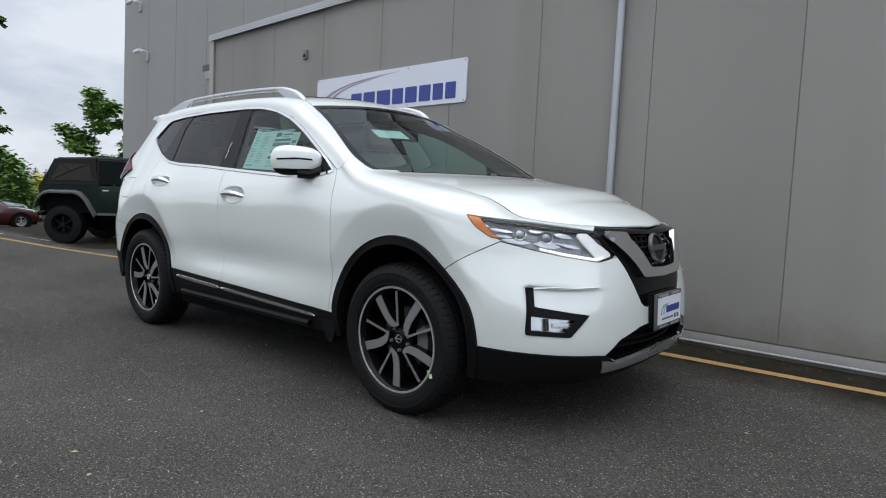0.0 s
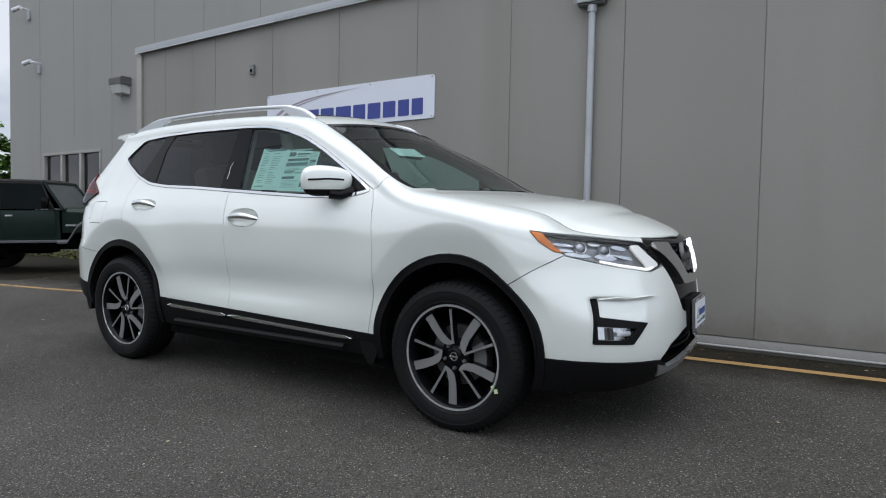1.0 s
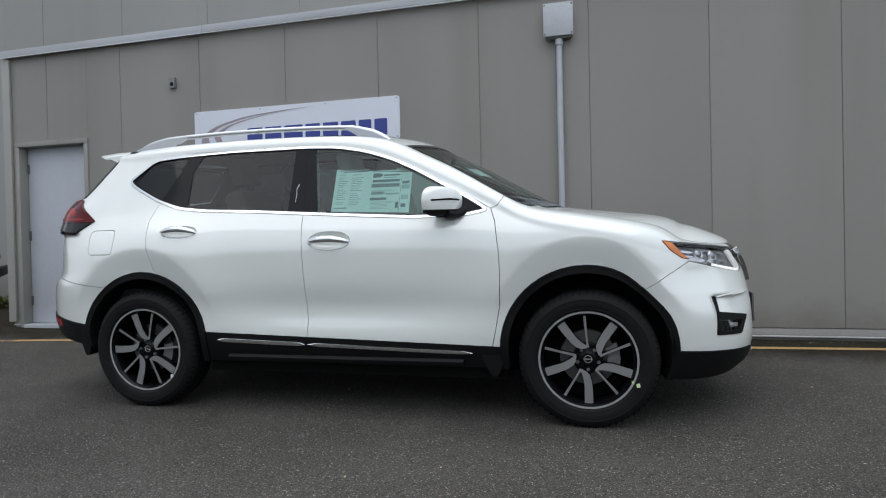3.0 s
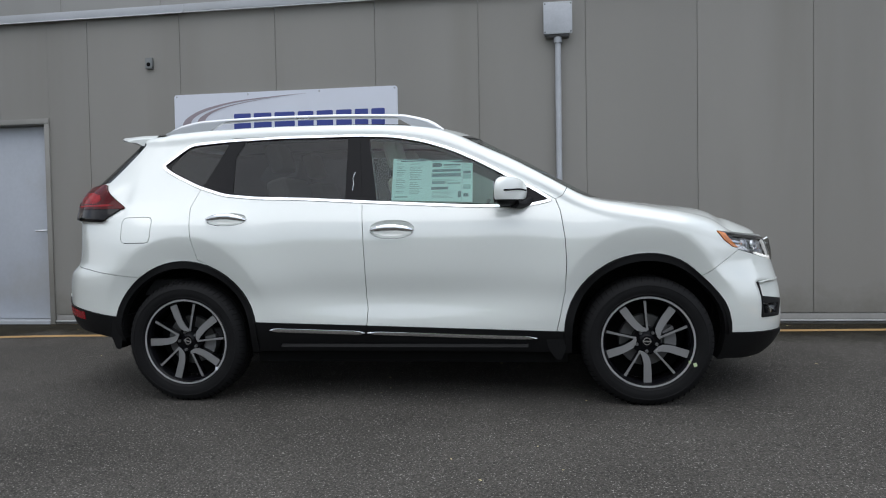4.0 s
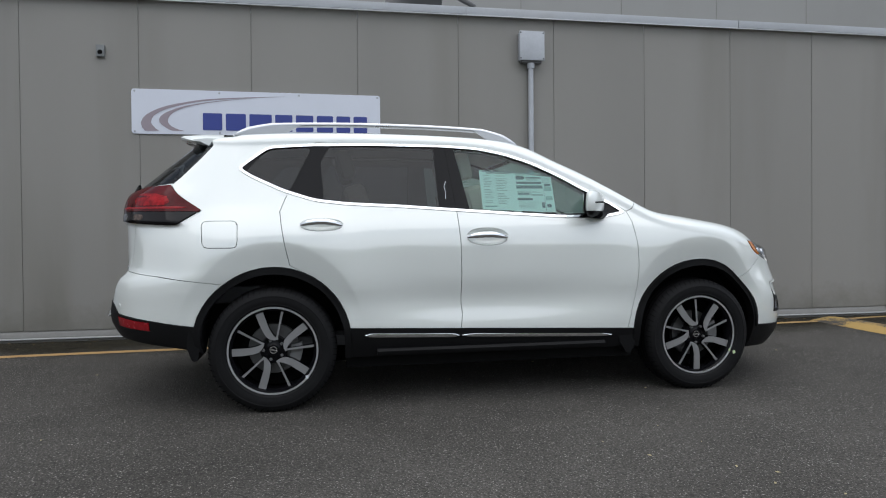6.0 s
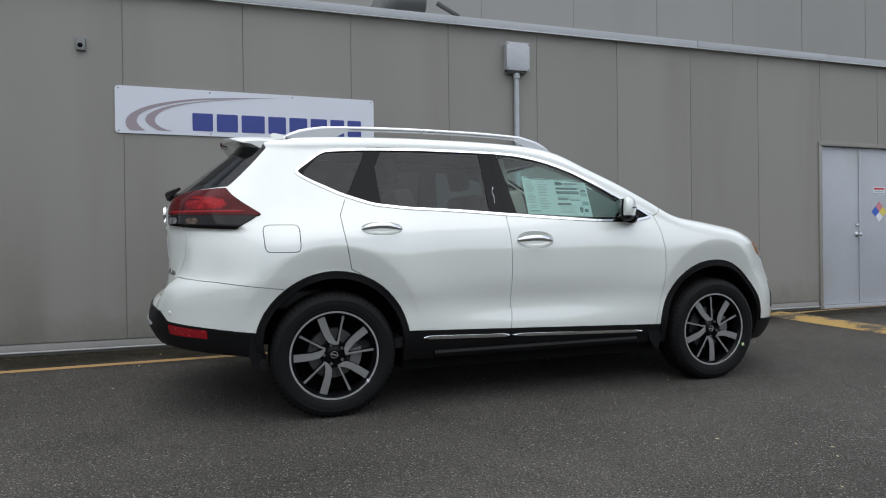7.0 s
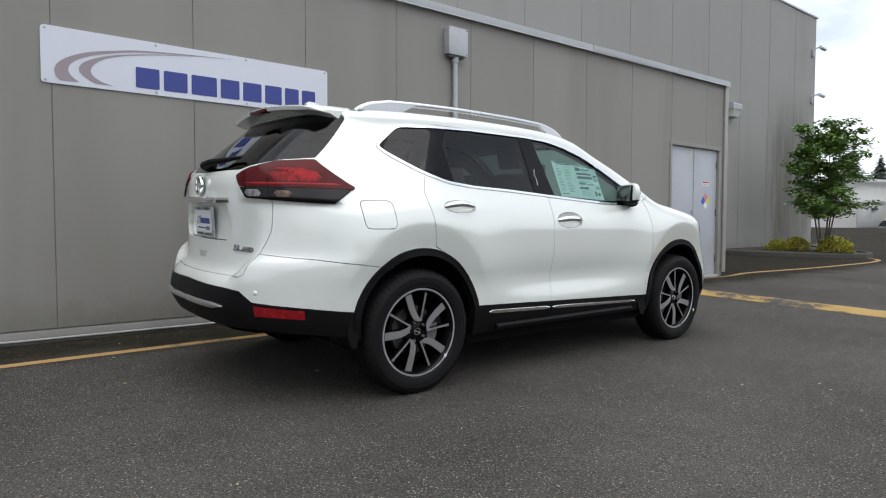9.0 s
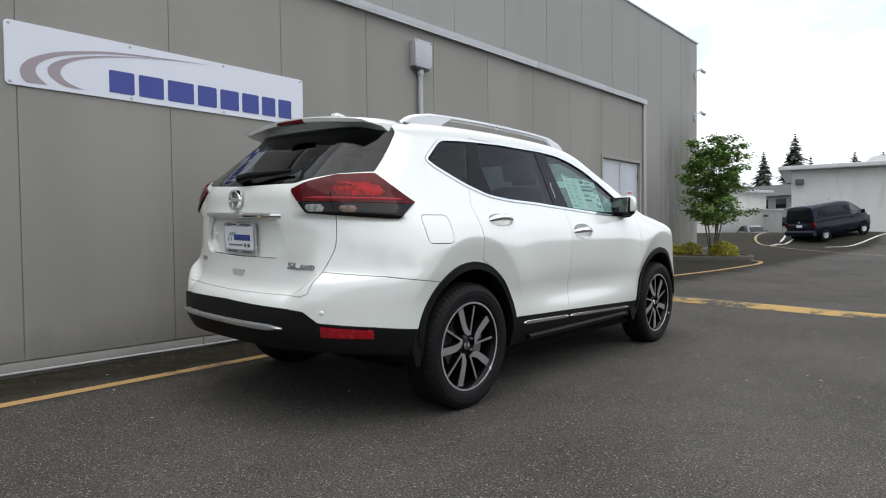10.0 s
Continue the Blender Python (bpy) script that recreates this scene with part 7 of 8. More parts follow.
# ---- planted island ----
def island():
    kn = [(8.5, 7.66), (8.9, 6.75), (9.6, 5.85), (10.5, 5.15), (11.4, 4.82), (12.2, 4.95), (12.8, 5.6), (13.3, 6.4), (14.2, 7.1), (15.6, 7.5), (16.4, 7.66)]
    path = smooth_path(kn, 60)
    isl = thing("planted_island", "raised planting bed with a grey concrete kerb beside the wall", "planting bed", kind="structure")
    n = 15
    for a in range(0, 60, 4):
        seg = path[a:min(a + 5, 60)]
        if len(seg) < 2:
            continue
        bm = bmesh.new()
        rows = []
        for i, p in enumerate(seg):
            j = a + i
            d = Vector((*path[min(j + 1, 59)], 0)) - Vector((*path[max(j - 1, 0)], 0))
            d.normalize()
            s = Vector((-d.y, d.x, 0))
            if i == 0 and a:
                p = tuple(Vector((*p, 0)).xy + d.xy * 0.006)
            z = float(ground_z(*p))
            rows.append([bm.verts.new((p[0] + s.x * o, p[1] + s.y * o, z + h)) for o, h in ((0, -0.05), (0.012, 0.095), (0.03, 0.115), (0.15, 0.115), (0.17, 0.05))])
        for r0, r1 in zip(rows, rows[1:]):
            for k in range(4):
                bm.faces.new((r0[k], r1[k], r1[k + 1], r0[k + 1]))
        bm.faces.new(rows[0])
        bm.faces.new(rows[-1])
        bmesh.ops.recalc_face_normals(bm, faces=bm.faces)
        part("kerb_stone", bm, concrete, isl)
    bm = bmesh.new()
    poly = [(x, y + 0.1) for x, y in path]
    bm.faces.new([bm.verts.new((x, y, float(ground_z(x, y)) + 0.085)) for x, y in poly])
    bmesh.ops.recalc_face_normals(bm, faces=bm.faces)
    part("soil", bm, mulch, isl, "dark bark mulch")


island()


# ---- plants ----
def leaf_quad(bm, p, size, rng, droop=0.0):
    a = rng.uniform(0, 2 * math.pi)
    d = Vector((math.cos(a), math.sin(a), rng.uniform(-0.7, 0.5) - droop)).normalized()
    s = d.cross(Vector((rng.uniform(-0.5, 0.5), rng.uniform(-0.5, 0.5), 1))).normalized()
    w = size * rng.uniform(0.3, 0.45)
    q = [p, p + d * size * 0.5 + s * w, p + d * size, p + d * size * 0.5 - s * w]
    bm.faces.new([bm.verts.new(v) for v in q])


def leafy_tree(name, label, x, y, height, spread, stems, leaves, size, seed, low=0.28, lean=0.0, material=None):
    rng = random.Random(seed)
    th = thing(name, label, "tree", m=pose(x, y, float(ground_z(x, y)) + (0.10 if 8 < x < 16 and y > 5 else 0)))
    wood, crown = bmesh.new(), bmesh.new()
    tips = []
    for k in range(stems):
        a = 2 * math.pi * k / stems + rng.uniform(-0.4, 0.4)
        top = Vector((math.cos(a) * spread * rng.uniform(0.15, 0.6) + lean, math.sin(a) * spread * rng.uniform(0.15, 0.6), height * rng.uniform(0.8, 0.97)))
        foot = Vector((math.cos(a) * 0.09 * (stems > 1), math.sin(a) * 0.09 * (stems > 1), -0.05))
        pts = []
        for i in range(8):
            f = i / 7
            p = foot.lerp(top, f) + Vector((rng.uniform(-1, 1), rng.uniform(-1, 1), 0)) * 0.05 * spread * math.sin(f * math.pi)
            pts.append(p)
        r0 = (0.022 if stems > 1 else 0.035) * height / 3.5
        tube(wood, pts, [r0 * (1 - 0.8 * i / 7) for i in range(8)], 7)
        for i in range(2, 8):
            for b in range(3):
                f = rng.uniform(0, 1)
                base = pts[i - 1].lerp(pts[i], f)
                if base.z < height * low:
                    continue
                aa = rng.uniform(0, 2 * math.pi)
                h = (base.z / height)
                reach = spread * rng.uniform(0.45, 1.0) * (1.15 - 0.75 * h)
                tip = base + Vector((math.cos(aa) * reach, math.sin(aa) * reach, rng.uniform(0.0, 0.35) * reach))
                mid = base.lerp(tip, 0.5) + Vector((0, 0, 0.08 * reach))
                tube(wood, [base, mid, tip], [r0 * 0.35, r0 * 0.2, r0 * 0.08], 5, cap=False)
                tips.append((base, mid, tip))
        tips.append((pts[5], pts[6], pts[7]))
    for k in range(leaves):
        b, m, t = tips[rng.randrange(len(tips))]
        f = rng.random() ** 0.6
        p = (b.lerp(m, f * 2) if f < 0.5 else m.lerp(t, f * 2 - 1)) + Vector((rng.gauss(0, 1), rng.gauss(0, 1), rng.gauss(0, 0.6))) * 0.075 * spread
        leaf_quad(crown, p, size * rng.uniform(0.7, 1.3), rng, 0.15)
    part("trunk", wood, bark, th, "thin grey-brown stems")
    part("crown", crown, material or leaf, th, "green leaves")
    return th


def conifer(name, label, x, y, height, spread, seed, dense=1.0, group=""):
    rng = random.Random(seed)
    th = thing(name, label, "tree", group, m=pose(x, y, float(ground_z(x, y)) - 0.2))
    wood, crown = bmesh.new(), bmesh.new()
    tube(wood, [(0, 0, 0), (0, 0, height * 0.5), (0, 0, height)], [height * 0.016, height * 0.01, 0.01], 7)
    levels = int(30 * dense)
    for i in range(levels):
        f = i / (levels - 1)
        z = height * (0.10 + 0.89 * f)
        r = spread * (1 - f) ** 0.85 * rng.uniform(0.75, 1.1) + 0.05 * spread
        for k in range(9):
            a = 2 * math.pi * k / 9 + rng.uniform(-0.4, 0.4)
            rr = r * rng.uniform(0.55, 1.1)
            d = Vector((math.cos(a), math.sin(a), -0.22))
            base = Vector((0, 0, z))
            for s in range(5):
                g = (s + 0.6) / 5
                p = base + d * rr * g + Vector((0, 0, rng.uniform(-0.05, 0.05) * height * 0.1))
                side = Vector((-math.sin(a), math.cos(a), 0))
                w = rr * 0.42 * (1.2 - g) + 0.06
                t = d * rr * 0.3
                crown.faces.new([crown.verts.new(v) for v in (p - side * w, p + t + Vector((0, 0, rng.uniform(-0.1, 0.05) * rr)), p + side * w, p - t * 0.4 + Vector((0, 0, 0.1 * rr)))])
    part("trunk", wood, bark, th)
    part("crown", crown, needle, th, "dark green needles, greyed by painted haze")
    return th


def bush(x, y, rx, ry, h, seed, n=1800, material=None, name="bush", label="clipped yellow-green shrub in the planting bed", size=0.05):
    rng = random.Random(seed)
    th = thing(name, label, "tree" if "tree" in name else "shrub", m=pose(x, y, float(ground_z(x, y)) + 0.10))
    bm, wood = bmesh.new(), bmesh.new()
    for k in range(n):
        a, c = rng.uniform(0, 2 * math.pi), rng.random()
        s = math.sqrt(1 - c * c)
        r = rng.uniform(0.75, 1.0) * (1 + 0.16 * noise.noise((math.cos(a) * 2 + seed, math.sin(a) * 2, c * 2)))
        p = Vector((math.cos(a) * s * rx * r, math.sin(a) * s * ry * r, c * h * r))
        leaf_quad(bm, p, size * rng.uniform(0.7, 1.4), rng)
    for k in range(7):
        a = k * 0.9
        tube(wood, [(0, 0, -0.05), (math.cos(a) * rx * 0.5, math.sin(a) * ry * 0.5, h * 0.7)], [0.012, 0.005], 5)
    part("foliage", bm, material or leaf_yellow, th)
    part("stems", wood, bark, th)


leafy_tree("small_tree", "young multi-stemmed tree with fresh green leaves in the bed", 11.48, 5.88, 3.62, 1.10, 7, 13500, 0.10, 11, low=0.25)
bush(11.2, 6.45, 0.36, 0.34, 0.36, 21, 2200)
bush(11.5, 5.62, 0.48, 0.45, 0.42, 22, 3200)
bush(10.7, 6.75, 0.30, 0.30, 0.30, 23, 1400)
leafy_tree("broadleaf_tree", "sparse broadleaf tree with an uneven crown", -35.3, 12.2, 7.3, 2.5, 1, 8000, 0.24, 31, low=0.25)
leafy_tree("broadleaf_tree", "sparse broadleaf tree with an uneven crown", -34.6, 13.9, 5.6, 1.9, 1, 4500, 0.24, 36, low=0.3)
leafy_tree("tall_tree", "tall narrow tree in full leaf", -44.2, 9.0, 14.0, 2.0, 1, 10000, 0.34, 32, low=0.05)
bush(-43.5, 9.6, 2.6, 2.2, 3.8, 33, 2600, leaf, "roadside_shrub", "large rounded green roadside shrub", 0.4)
bush(-66.0, 18.5, 4.5, 2.0, 2.6, 34, 1600, leaf_yellow, "roadside_shrub", "bright green roadside shrub", 0.5)
for k, (x, y, h, s) in enumerate(((94.7, 21.6, 15.2, 3.6), (91.6, 25.0, 12.6, 2.9), (97.0, 20.0, 12.0, 2.2), (101.5, 15.2, 12.6, 3.4), (99.5, 17.6, 11.2, 2.0), (104.0, 12.0, 12.5, 3.2), (88.0, 28.0, 10.4, 2.8), (86.0, 30.5, 11.5, 2.8))):
    conifer("conifer", "tall dark conifer beyond the buildings", x, y, h, s * 1.3, 50 + k, 1.5, "distant conifers")
for k, (x, y, h, s) in enumerate(((-92, 22, 5.2, 2.4), (-96, 26, 4.6, 2.6), (-90, 25.5, 4.2, 2.4), (-99, 22, 4.8, 2.6), (-95, 30, 4.6, 2.6), (-101, 30, 5.2, 2.8))):
    conifer("conifer", "dark conifer at the edge of the lot", x, y, h, s, 70 + k, 0.7, "roadside conifers")
for k, (x, y, r, h) in enumerate(((-44, -30, 7.0, 6.5), (-31, -33, 7.5, 5.5), (-17, -31, 8.0, 4.2), (-3, -33, 8.0, 5.0), (10, -32, 7.0, 4.0), (22, -31, 7.0, 5.0))):
    bush(x, y, r, r * 0.7, h, 90 + k, 2200, leaf, "spreading_tree", "full rounded green tree crown across the lot", 1.0)


# ---- plain wheels and lofts for the other vehicles ----
def road_wheel(parent, x, y, r, width, rim_r, side, rim_material, spokes=5):
    """A wheel whose face looks to the side (-1: right of the vehicle)."""
    m = pose(x, y, r - 0.008, 0, 0, 0 if side < 0 else 180)
    h = width / 2
    bm = bmesh.new()
    lathe(bm, [(rim_r * 0.97, -h * 0.7), (rim_r * 1.04, -h * 0.95), (rim_r + (r - rim_r) * 0.5, -h), (r * 0.965, -h * 0.85), (r, -h * 0.4), (r, h * 0.4), (r * 0.96, h * 0.9), (rim_r, h)], 40, m)
    bmesh.ops.recalc_face_normals(bm, faces=bm.faces)
    t = part("wheel", bm, rubber, parent, "black tyre")
    bm = bmesh.new()
    lathe(bm, [(rim_r, -h * 0.7), (rim_r * 0.96, -h * 0.82), (rim_r * 0.86, -h * 0.6), (rim_r * 0.80, 0.0), (0.001, 0.0)], 32, m)
    bmesh.ops.recalc_face_normals(bm, faces=bm.faces)
    part("rim", bm, rim_material, t)
    for k in range(spokes):
        bm = box(bmesh.new(), -rim_r * 0.09, rim_r * 0.09, -h * 0.6, -h * 0.25, rim_r * 0.12, rim_r * 0.9, 0.004, m @ Matrix.Rotation(2 * math.pi * k / spokes, 4, "Y"))
        part("spoke", bm, rim_material, t)
    bm = bmesh.new()
    lathe(bm, [(0.001, -h * 0.75), (rim_r * 0.2, -h * 0.7), (rim_r * 0.24, -h * 0.2)], 16, m)
    part("hub", bm, rim_material, t)


def loft(rows, closed=False):
    """A skin over rows of points of equal length."""
    bm = bmesh.new()
    vs = [[bm.verts.new(p) for p in r] for r in rows]
    n = len(vs[0])
    for a, b in zip(vs, vs[1:]):
        for k in range(n if closed else n - 1):
            q = (a[k], b[k], b[(k + 1) % n], a[(k + 1) % n])
            if len({tuple(round(c, 5) for c in v.co) for v in q}) > 2:
                bm.faces.new(q)
    bm.faces.new(vs[0])
    bm.faces.new(vs[-1][::-1])
    bmesh.ops.remove_doubles(bm, verts=bm.verts, dist=1e-4)
    bmesh.ops.recalc_face_normals(bm, faces=bm.faces)
    return bm


def vehicle(name, label, m, paint, lower, cabin_rows, wheels, wheel_r, width):
    """lower: rows (x, half width, z low, z top); cabin_rows: (x, half width at the foot, z foot, half width on top, z top)."""
    v = thing(name, label, "car" if "van" not in name else "van", m=m)
    rows = []
    for x, w, z0, z1 in lower:
        pr = [(w * 0.90, z0), (w * 0.985, z0 + (z1 - z0) * 0.2), (w, z0 + (z1 - z0) * 0.55), (w * 0.985, z0 + (z1 - z0) * 0.82), (w * 0.92, z1 - 0.02), (w * 0.55, z1 + 0.012), (0, z1 + 0.02)]
        rows.append([(x, -a, b) for a, b in pr] + [(x, a, b) for a, b in reversed(pr[:-1])])
    body = part("body", loft(rows, True), paint, v)
    rows = []
    for x, w0, z0, w1, z1 in cabin_rows:
        h = z1 - z0
        pr = [(w0, z0), (w0 + (w1 - w0) * 0.42 + 0.014, z0 + h * 0.45), (w1 + (w0 - w1) * 0.18, z0 + h * 0.80), (w1 * 0.975, z0 + h * 0.91), (w1 * 0.88, z0 + h * 0.97), (w1 * 0.6, z1), (0, z1 + 0.015)]
        rows.append([(x, -a, b) for a, b in pr] + [(x, a, b) for a, b in reversed(pr[:-1])])
    part("cabin", loft(rows, True), paint, v)
    for x in wheels:
        for s in (-1, 1):
            w = width / 2
            road_wheel(v, x, s * (w - 0.09), wheel_r, 0.2, wheel_r * 0.64, s, silver)
            bm = bmesh.new()
            lathe(bm, [(wheel_r * 0.7, -0.004), (wheel_r + 0.055, -0.004), (wheel_r + 0.055, 0.10)], 32, pose(x, s * (w + 0.004), wheel_r, 0, 0, 0 if s < 0 else 180))
            part("wheel_arch", bm, matt_black, body)
    part("underside", boxed(lower[0][0] + 0.2, lower[-1][0] - 0.2, -width * 0.40, width * 0.40, 0.16, 0.3), matt_black, v)
    return v, body


def side_pane(parent, pts, y, mat=None, name="side_window"):
    """Window glass on both sides; pts (x, z, inset from y)."""
    for s in (-1, 1):
        bm = bmesh.new()
        f = [bm.verts.new((x, s * (y - i), z)) for x, z, i in pts]
        bm.faces.new(f)
        bmesh.ops.solidify(bm, geom=bm.faces[:], thickness=0.004)
        part(name, bm, mat or glass_black, parent, "dark side window")


glass_black = surface("dark_vehicle_glass", (0.012, 0.015, 0.017), 0.06, spec=0.4)
navy = surface("dark_navy_paint", (0.005, 0.008, 0.017), 0.22, spec=0.24, vary=0.08)
maroon = surface("maroon_paint", (0.055, 0.007, 0.010), 0.3, coat=1.0, vary=0.08)
silver_blue = surface("silver_blue_paint", (0.32, 0.38, 0.43), 0.3, metal=0.4, coat=1.0)
grey_blue = surface("grey_blue_paint", (0.13, 0.17, 0.20), 0.3, metal=0.3, coat=1.0)
jeep_green = surface("dark_green_paint", (0.008, 0.018, 0.014), 0.30, spec=0.26, vary=0.15)
canvas = surface("faded_black_canvas", (0.014, 0.013, 0.013), 0.95, vary=0.2, scale=5, bump=0.4)
flare_grey = surface("weathered_grey_plastic", (0.10, 0.105, 0.11), 0.7, vary=0.15)
vinyl_pane = surface("scuffed_vinyl_window", (0.030, 0.024, 0.020), 0.35, vary=0.6, scale=5)


def ground_pose(x, y, yaw):
    """Stands on the slope, turned by yaw."""
    e = 0.5
    gx = (ground_z(x + e, y) - ground_z(x - e, y)) / (2 * e)
    gy = (ground_z(x, y + e) - ground_z(x, y - e)) / (2 * e)
    n = Vector((-float(gx), -float(gy), 1)).normalized()
    return Matrix.Translation((x, y, float(ground_z(x, y)))) @ Vector((0, 0, 1)).rotation_difference(n).to_matrix().to_4x4() @ pose(0, 0, 0, 0, 0, yaw)


def navy_van():
    a = radians(-28.0)
    ahead = Vector((math.cos(a), math.sin(a)))
    foot = Vector((28.60, 6.66))
    nose = foot + ahead * 2.72
    z0, z1 = (float(ground_z(p.x, p.y)) for p in (foot, nose))
    m = Matrix.Translation((foot.x, foot.y, z0)) @ Matrix.Rotation(a, 4, "Z") @ Matrix.Rotation(-math.atan2(z1 - z0, 2.72), 4, "Y")
    lower = [(-0.74, 0.70, 0.44, 0.90), (-0.70, 0.80, 0.36, 0.97), (-0.45, 0.845, 0.29, 1.0), (0.6, 0.855, 0.27, 1.0), (2.3, 0.855, 0.26, 1.0), (2.7, 0.85, 0.26, 1.05), (3.0, 0.83, 0.27, 1.06), (3.25, 0.78, 0.28, 1.0), (3.42, 0.70, 0.31, 0.90), (3.52, 0.58, 0.35, 0.78), (3.57, 0.40, 0.40, 0.68)]
    cab = [(-0.73, 0.78, 0.92, 0.64, 1.66), (-0.69, 0.82, 0.95, 0.69, 1.75), (-0.55, 0.845, 0.98, 0.72, 1.80), (0.3, 0.85, 1.0, 0.735, 1.85), (1.3, 0.85, 1.0, 0.735, 1.86), (1.75, 0.85, 1.0, 0.72, 1.83), (2.05, 0.845, 1.0, 0.70, 1.75), (2.35, 0.84, 1.0, 0.69, 1.60), (2.65, 0.83, 1.0, 0.71, 1.39), (2.9, 0.81, 1.0, 0.73, 1.20), (3.06, 0.78, 1.0, 0.74, 1.06)]
    v, body = vehicle("van", "dark navy compact delivery van parked in a marked bay", m, navy, lower, cab, (0.0, 2.72), 0.31, 1.70)
    side_pane(v, [(1.86, 1.10, -0.006), (2.78, 1.10, 0.004), (2.68, 1.22, 0.03), (2.32, 1.50, 0.085), (2.06, 1.60, 0.10), (1.86, 1.62, 0.10)], 0.856, glass_clear_grey)
    side_pane(v, [(-0.45, 1.16, -0.004), (0.72, 1.14, -0.004), (0.70, 1.58, 0.082), (-0.38, 1.56, 0.082)], 0.856, pressed_panel, "pressed_panel")
    side_pane(v, [(0.80, 1.14, -0.004), (1.74, 1.13, -0.004), (1.72, 1.60, 0.085), (0.84, 1.59, 0.085)], 0.856, pressed_panel, "pressed_panel")
    part("rear_window", prism(bmesh.new(), rounded([(-0.66, 1.10), (0.66, 1.10), (0.58, 1.60), (-0.58, 1.60)], 0.07), -0.745, -0.66, "x"), glass_black, v, "dark rear window")
    part("rear_bumper", prism(bmesh.new(), rounded([(-0.84, 0.34), (-0.84, 0.50), (-0.76, 0.58), (-0.60, 0.58), (-0.60, 0.30), (-0.80, 0.30)], 0.03), -0.80, 0.80, "y"), navy, v, "dark rear bumper")
    for s in (-1, 1):
        part("tail_lamp", boxed(-0.755, -0.60, min(s * 0.70, s * 0.835), max(s * 0.70, s * 0.835), 0.70, 0.98, 0.04), red_lens, v, "red tail lamp")
        part("door_mirror", boxed(2.50, 2.62, min(s * 0.88, s * 1.04), max(s * 0.88, s * 1.04), 1.08, 1.28, 0.05), black_plastic, v, "black door mirror")
        part("headlamp", boxed(3.08, 3.36, min(s * 0.56, s * 0.765), max(s * 0.56, s * 0.765), 0.84, 1.0, 0.05), reflector, v, "clear headlamp")
        part("side_rail", boxed(-0.3, 1.7, min(s * 0.851, s * 0.862), max(s * 0.851, s * 0.862), 1.04, 1.07, 0.004), gloss_black, v, "black slide rail")
        part("door_grip", boxed(1.88, 2.04, min(s * 0.855, s * 0.880), max(s * 0.855, s * 0.880), 0.94, 0.98, 0.01), gloss_black, v, "black door handle")
    part("plate", boxed(-0.765, -0.75, -0.16, 0.16, 0.72, 0.86, 0.003), plate_white, v, "white number plate")
    part("emblem", boxed(-0.762, -0.74, -0.06, 0.06, 0.95, 1.03, 0.02), silver, v, "round silver emblem")
    part("roof_aerial", tube(bmesh.new(), [(1.5, 0, 1.87), (1.44, 0, 1.98)], 0.01, 6), dark_box, v)


pressed_panel = surface("navy_pressed_panel", (0.006, 0.010, 0.020), 0.12, spec=0.35, vary=0.08)
# opaque pane: the pale reflection is put into its grey base colour
glass_clear_grey = surface("pale_reflecting_glass", (0.22, 0.25, 0.26), 0.08, coat=0.5)


def small_car(name, label, m, paint):
    lower = [(-0.75, 0.55, 0.42, 0.80), (-0.66, 0.76, 0.30, 0.92), (-0.3, 0.84, 0.24, 0.96), (1.2, 0.86, 0.22, 0.92), (2.4, 0.85, 0.22, 0.88), (3.0, 0.80, 0.24, 0.76), (3.25, 0.68, 0.28, 0.66), (3.36, 0.42, 0.34, 0.56)]
    cab = [(-0.62, 0.70, 0.90, 0.58, 1.00), (-0.2, 0.78, 0.93, 0.58, 1.34), (0.5, 0.80, 0.92, 0.58, 1.46), (1.2, 0.80, 0.90, 0.58, 1.46), (1.7, 0.79, 0.88, 0.60, 1.28), (2.2, 0.76, 0.86, 0.68, 0.92)]
    v, body = vehicle(name, label, m, paint, lower, cab, (0.0, 2.6), 0.31, 1.72)
    side_pane(v, [(-0.1, 0.97, -0.01), (0.72, 0.95, -0.01), (0.72, 1.40, 0.16), (0.15, 1.36, 0.15)], 0.805)
    side_pane(v, [(0.78, 0.95, -0.01), (1.95, 0.92, 0.0), (1.62, 1.24, 0.13), (1.2, 1.38, 0.16), (0.78, 1.40, 0.16)], 0.805)
    bm = bmesh.new()
    bm.faces.new([bm.verts.new(p) for p in ((2.24, -0.62, 0.93), (2.24, 0.62, 0.93), (1.70, 0.54, 1.30), (1.70, -0.54, 1.30))])
    bmesh.ops.solidify(bm, geom=bm.faces[:], thickness=0.01)
    part("windscreen", bm, glass_black, v, "dark windscreen")
    for s in (-1, 1):
        part("headlamp", boxed(2.95, 3.2, min(s * 0.48, s * 0.74), max(s * 0.48, s * 0.74), 0.60, 0.73, 0.04), reflector, v, "clear headlamp")
        part("tail_lamp", boxed(-0.74, -0.6, min(s * 0.5, s * 0.74), max(s * 0.5, s * 0.74), 0.70, 0.86, 0.03), red_lens, v, "red tail lamp")
        part("door_mirror", boxed(1.78, 1.88, min(s * 0.84, s * 0.98), max(s * 0.84, s * 0.98), 0.90, 1.02, 0.03), paint, v)
    part("front_bumper", boxed(3.1, 3.40, -0.6, 0.6, 0.26, 0.46, 0.06), paint, v)
    return v


navy_van()
small_car("parked_car", "maroon saloon car parked across the lot", ground_pose(-30.4, 4.9, 82), maroon)
small_car("parked_car", "pale silver saloon car parked beyond the maroon one", ground_pose(-37.5, 6.3, 78), silver_blue)
small_car("parked_car", "grey-blue saloon car parked by the white building", ground_pose(51.7, 16.1, 215), grey_blue)


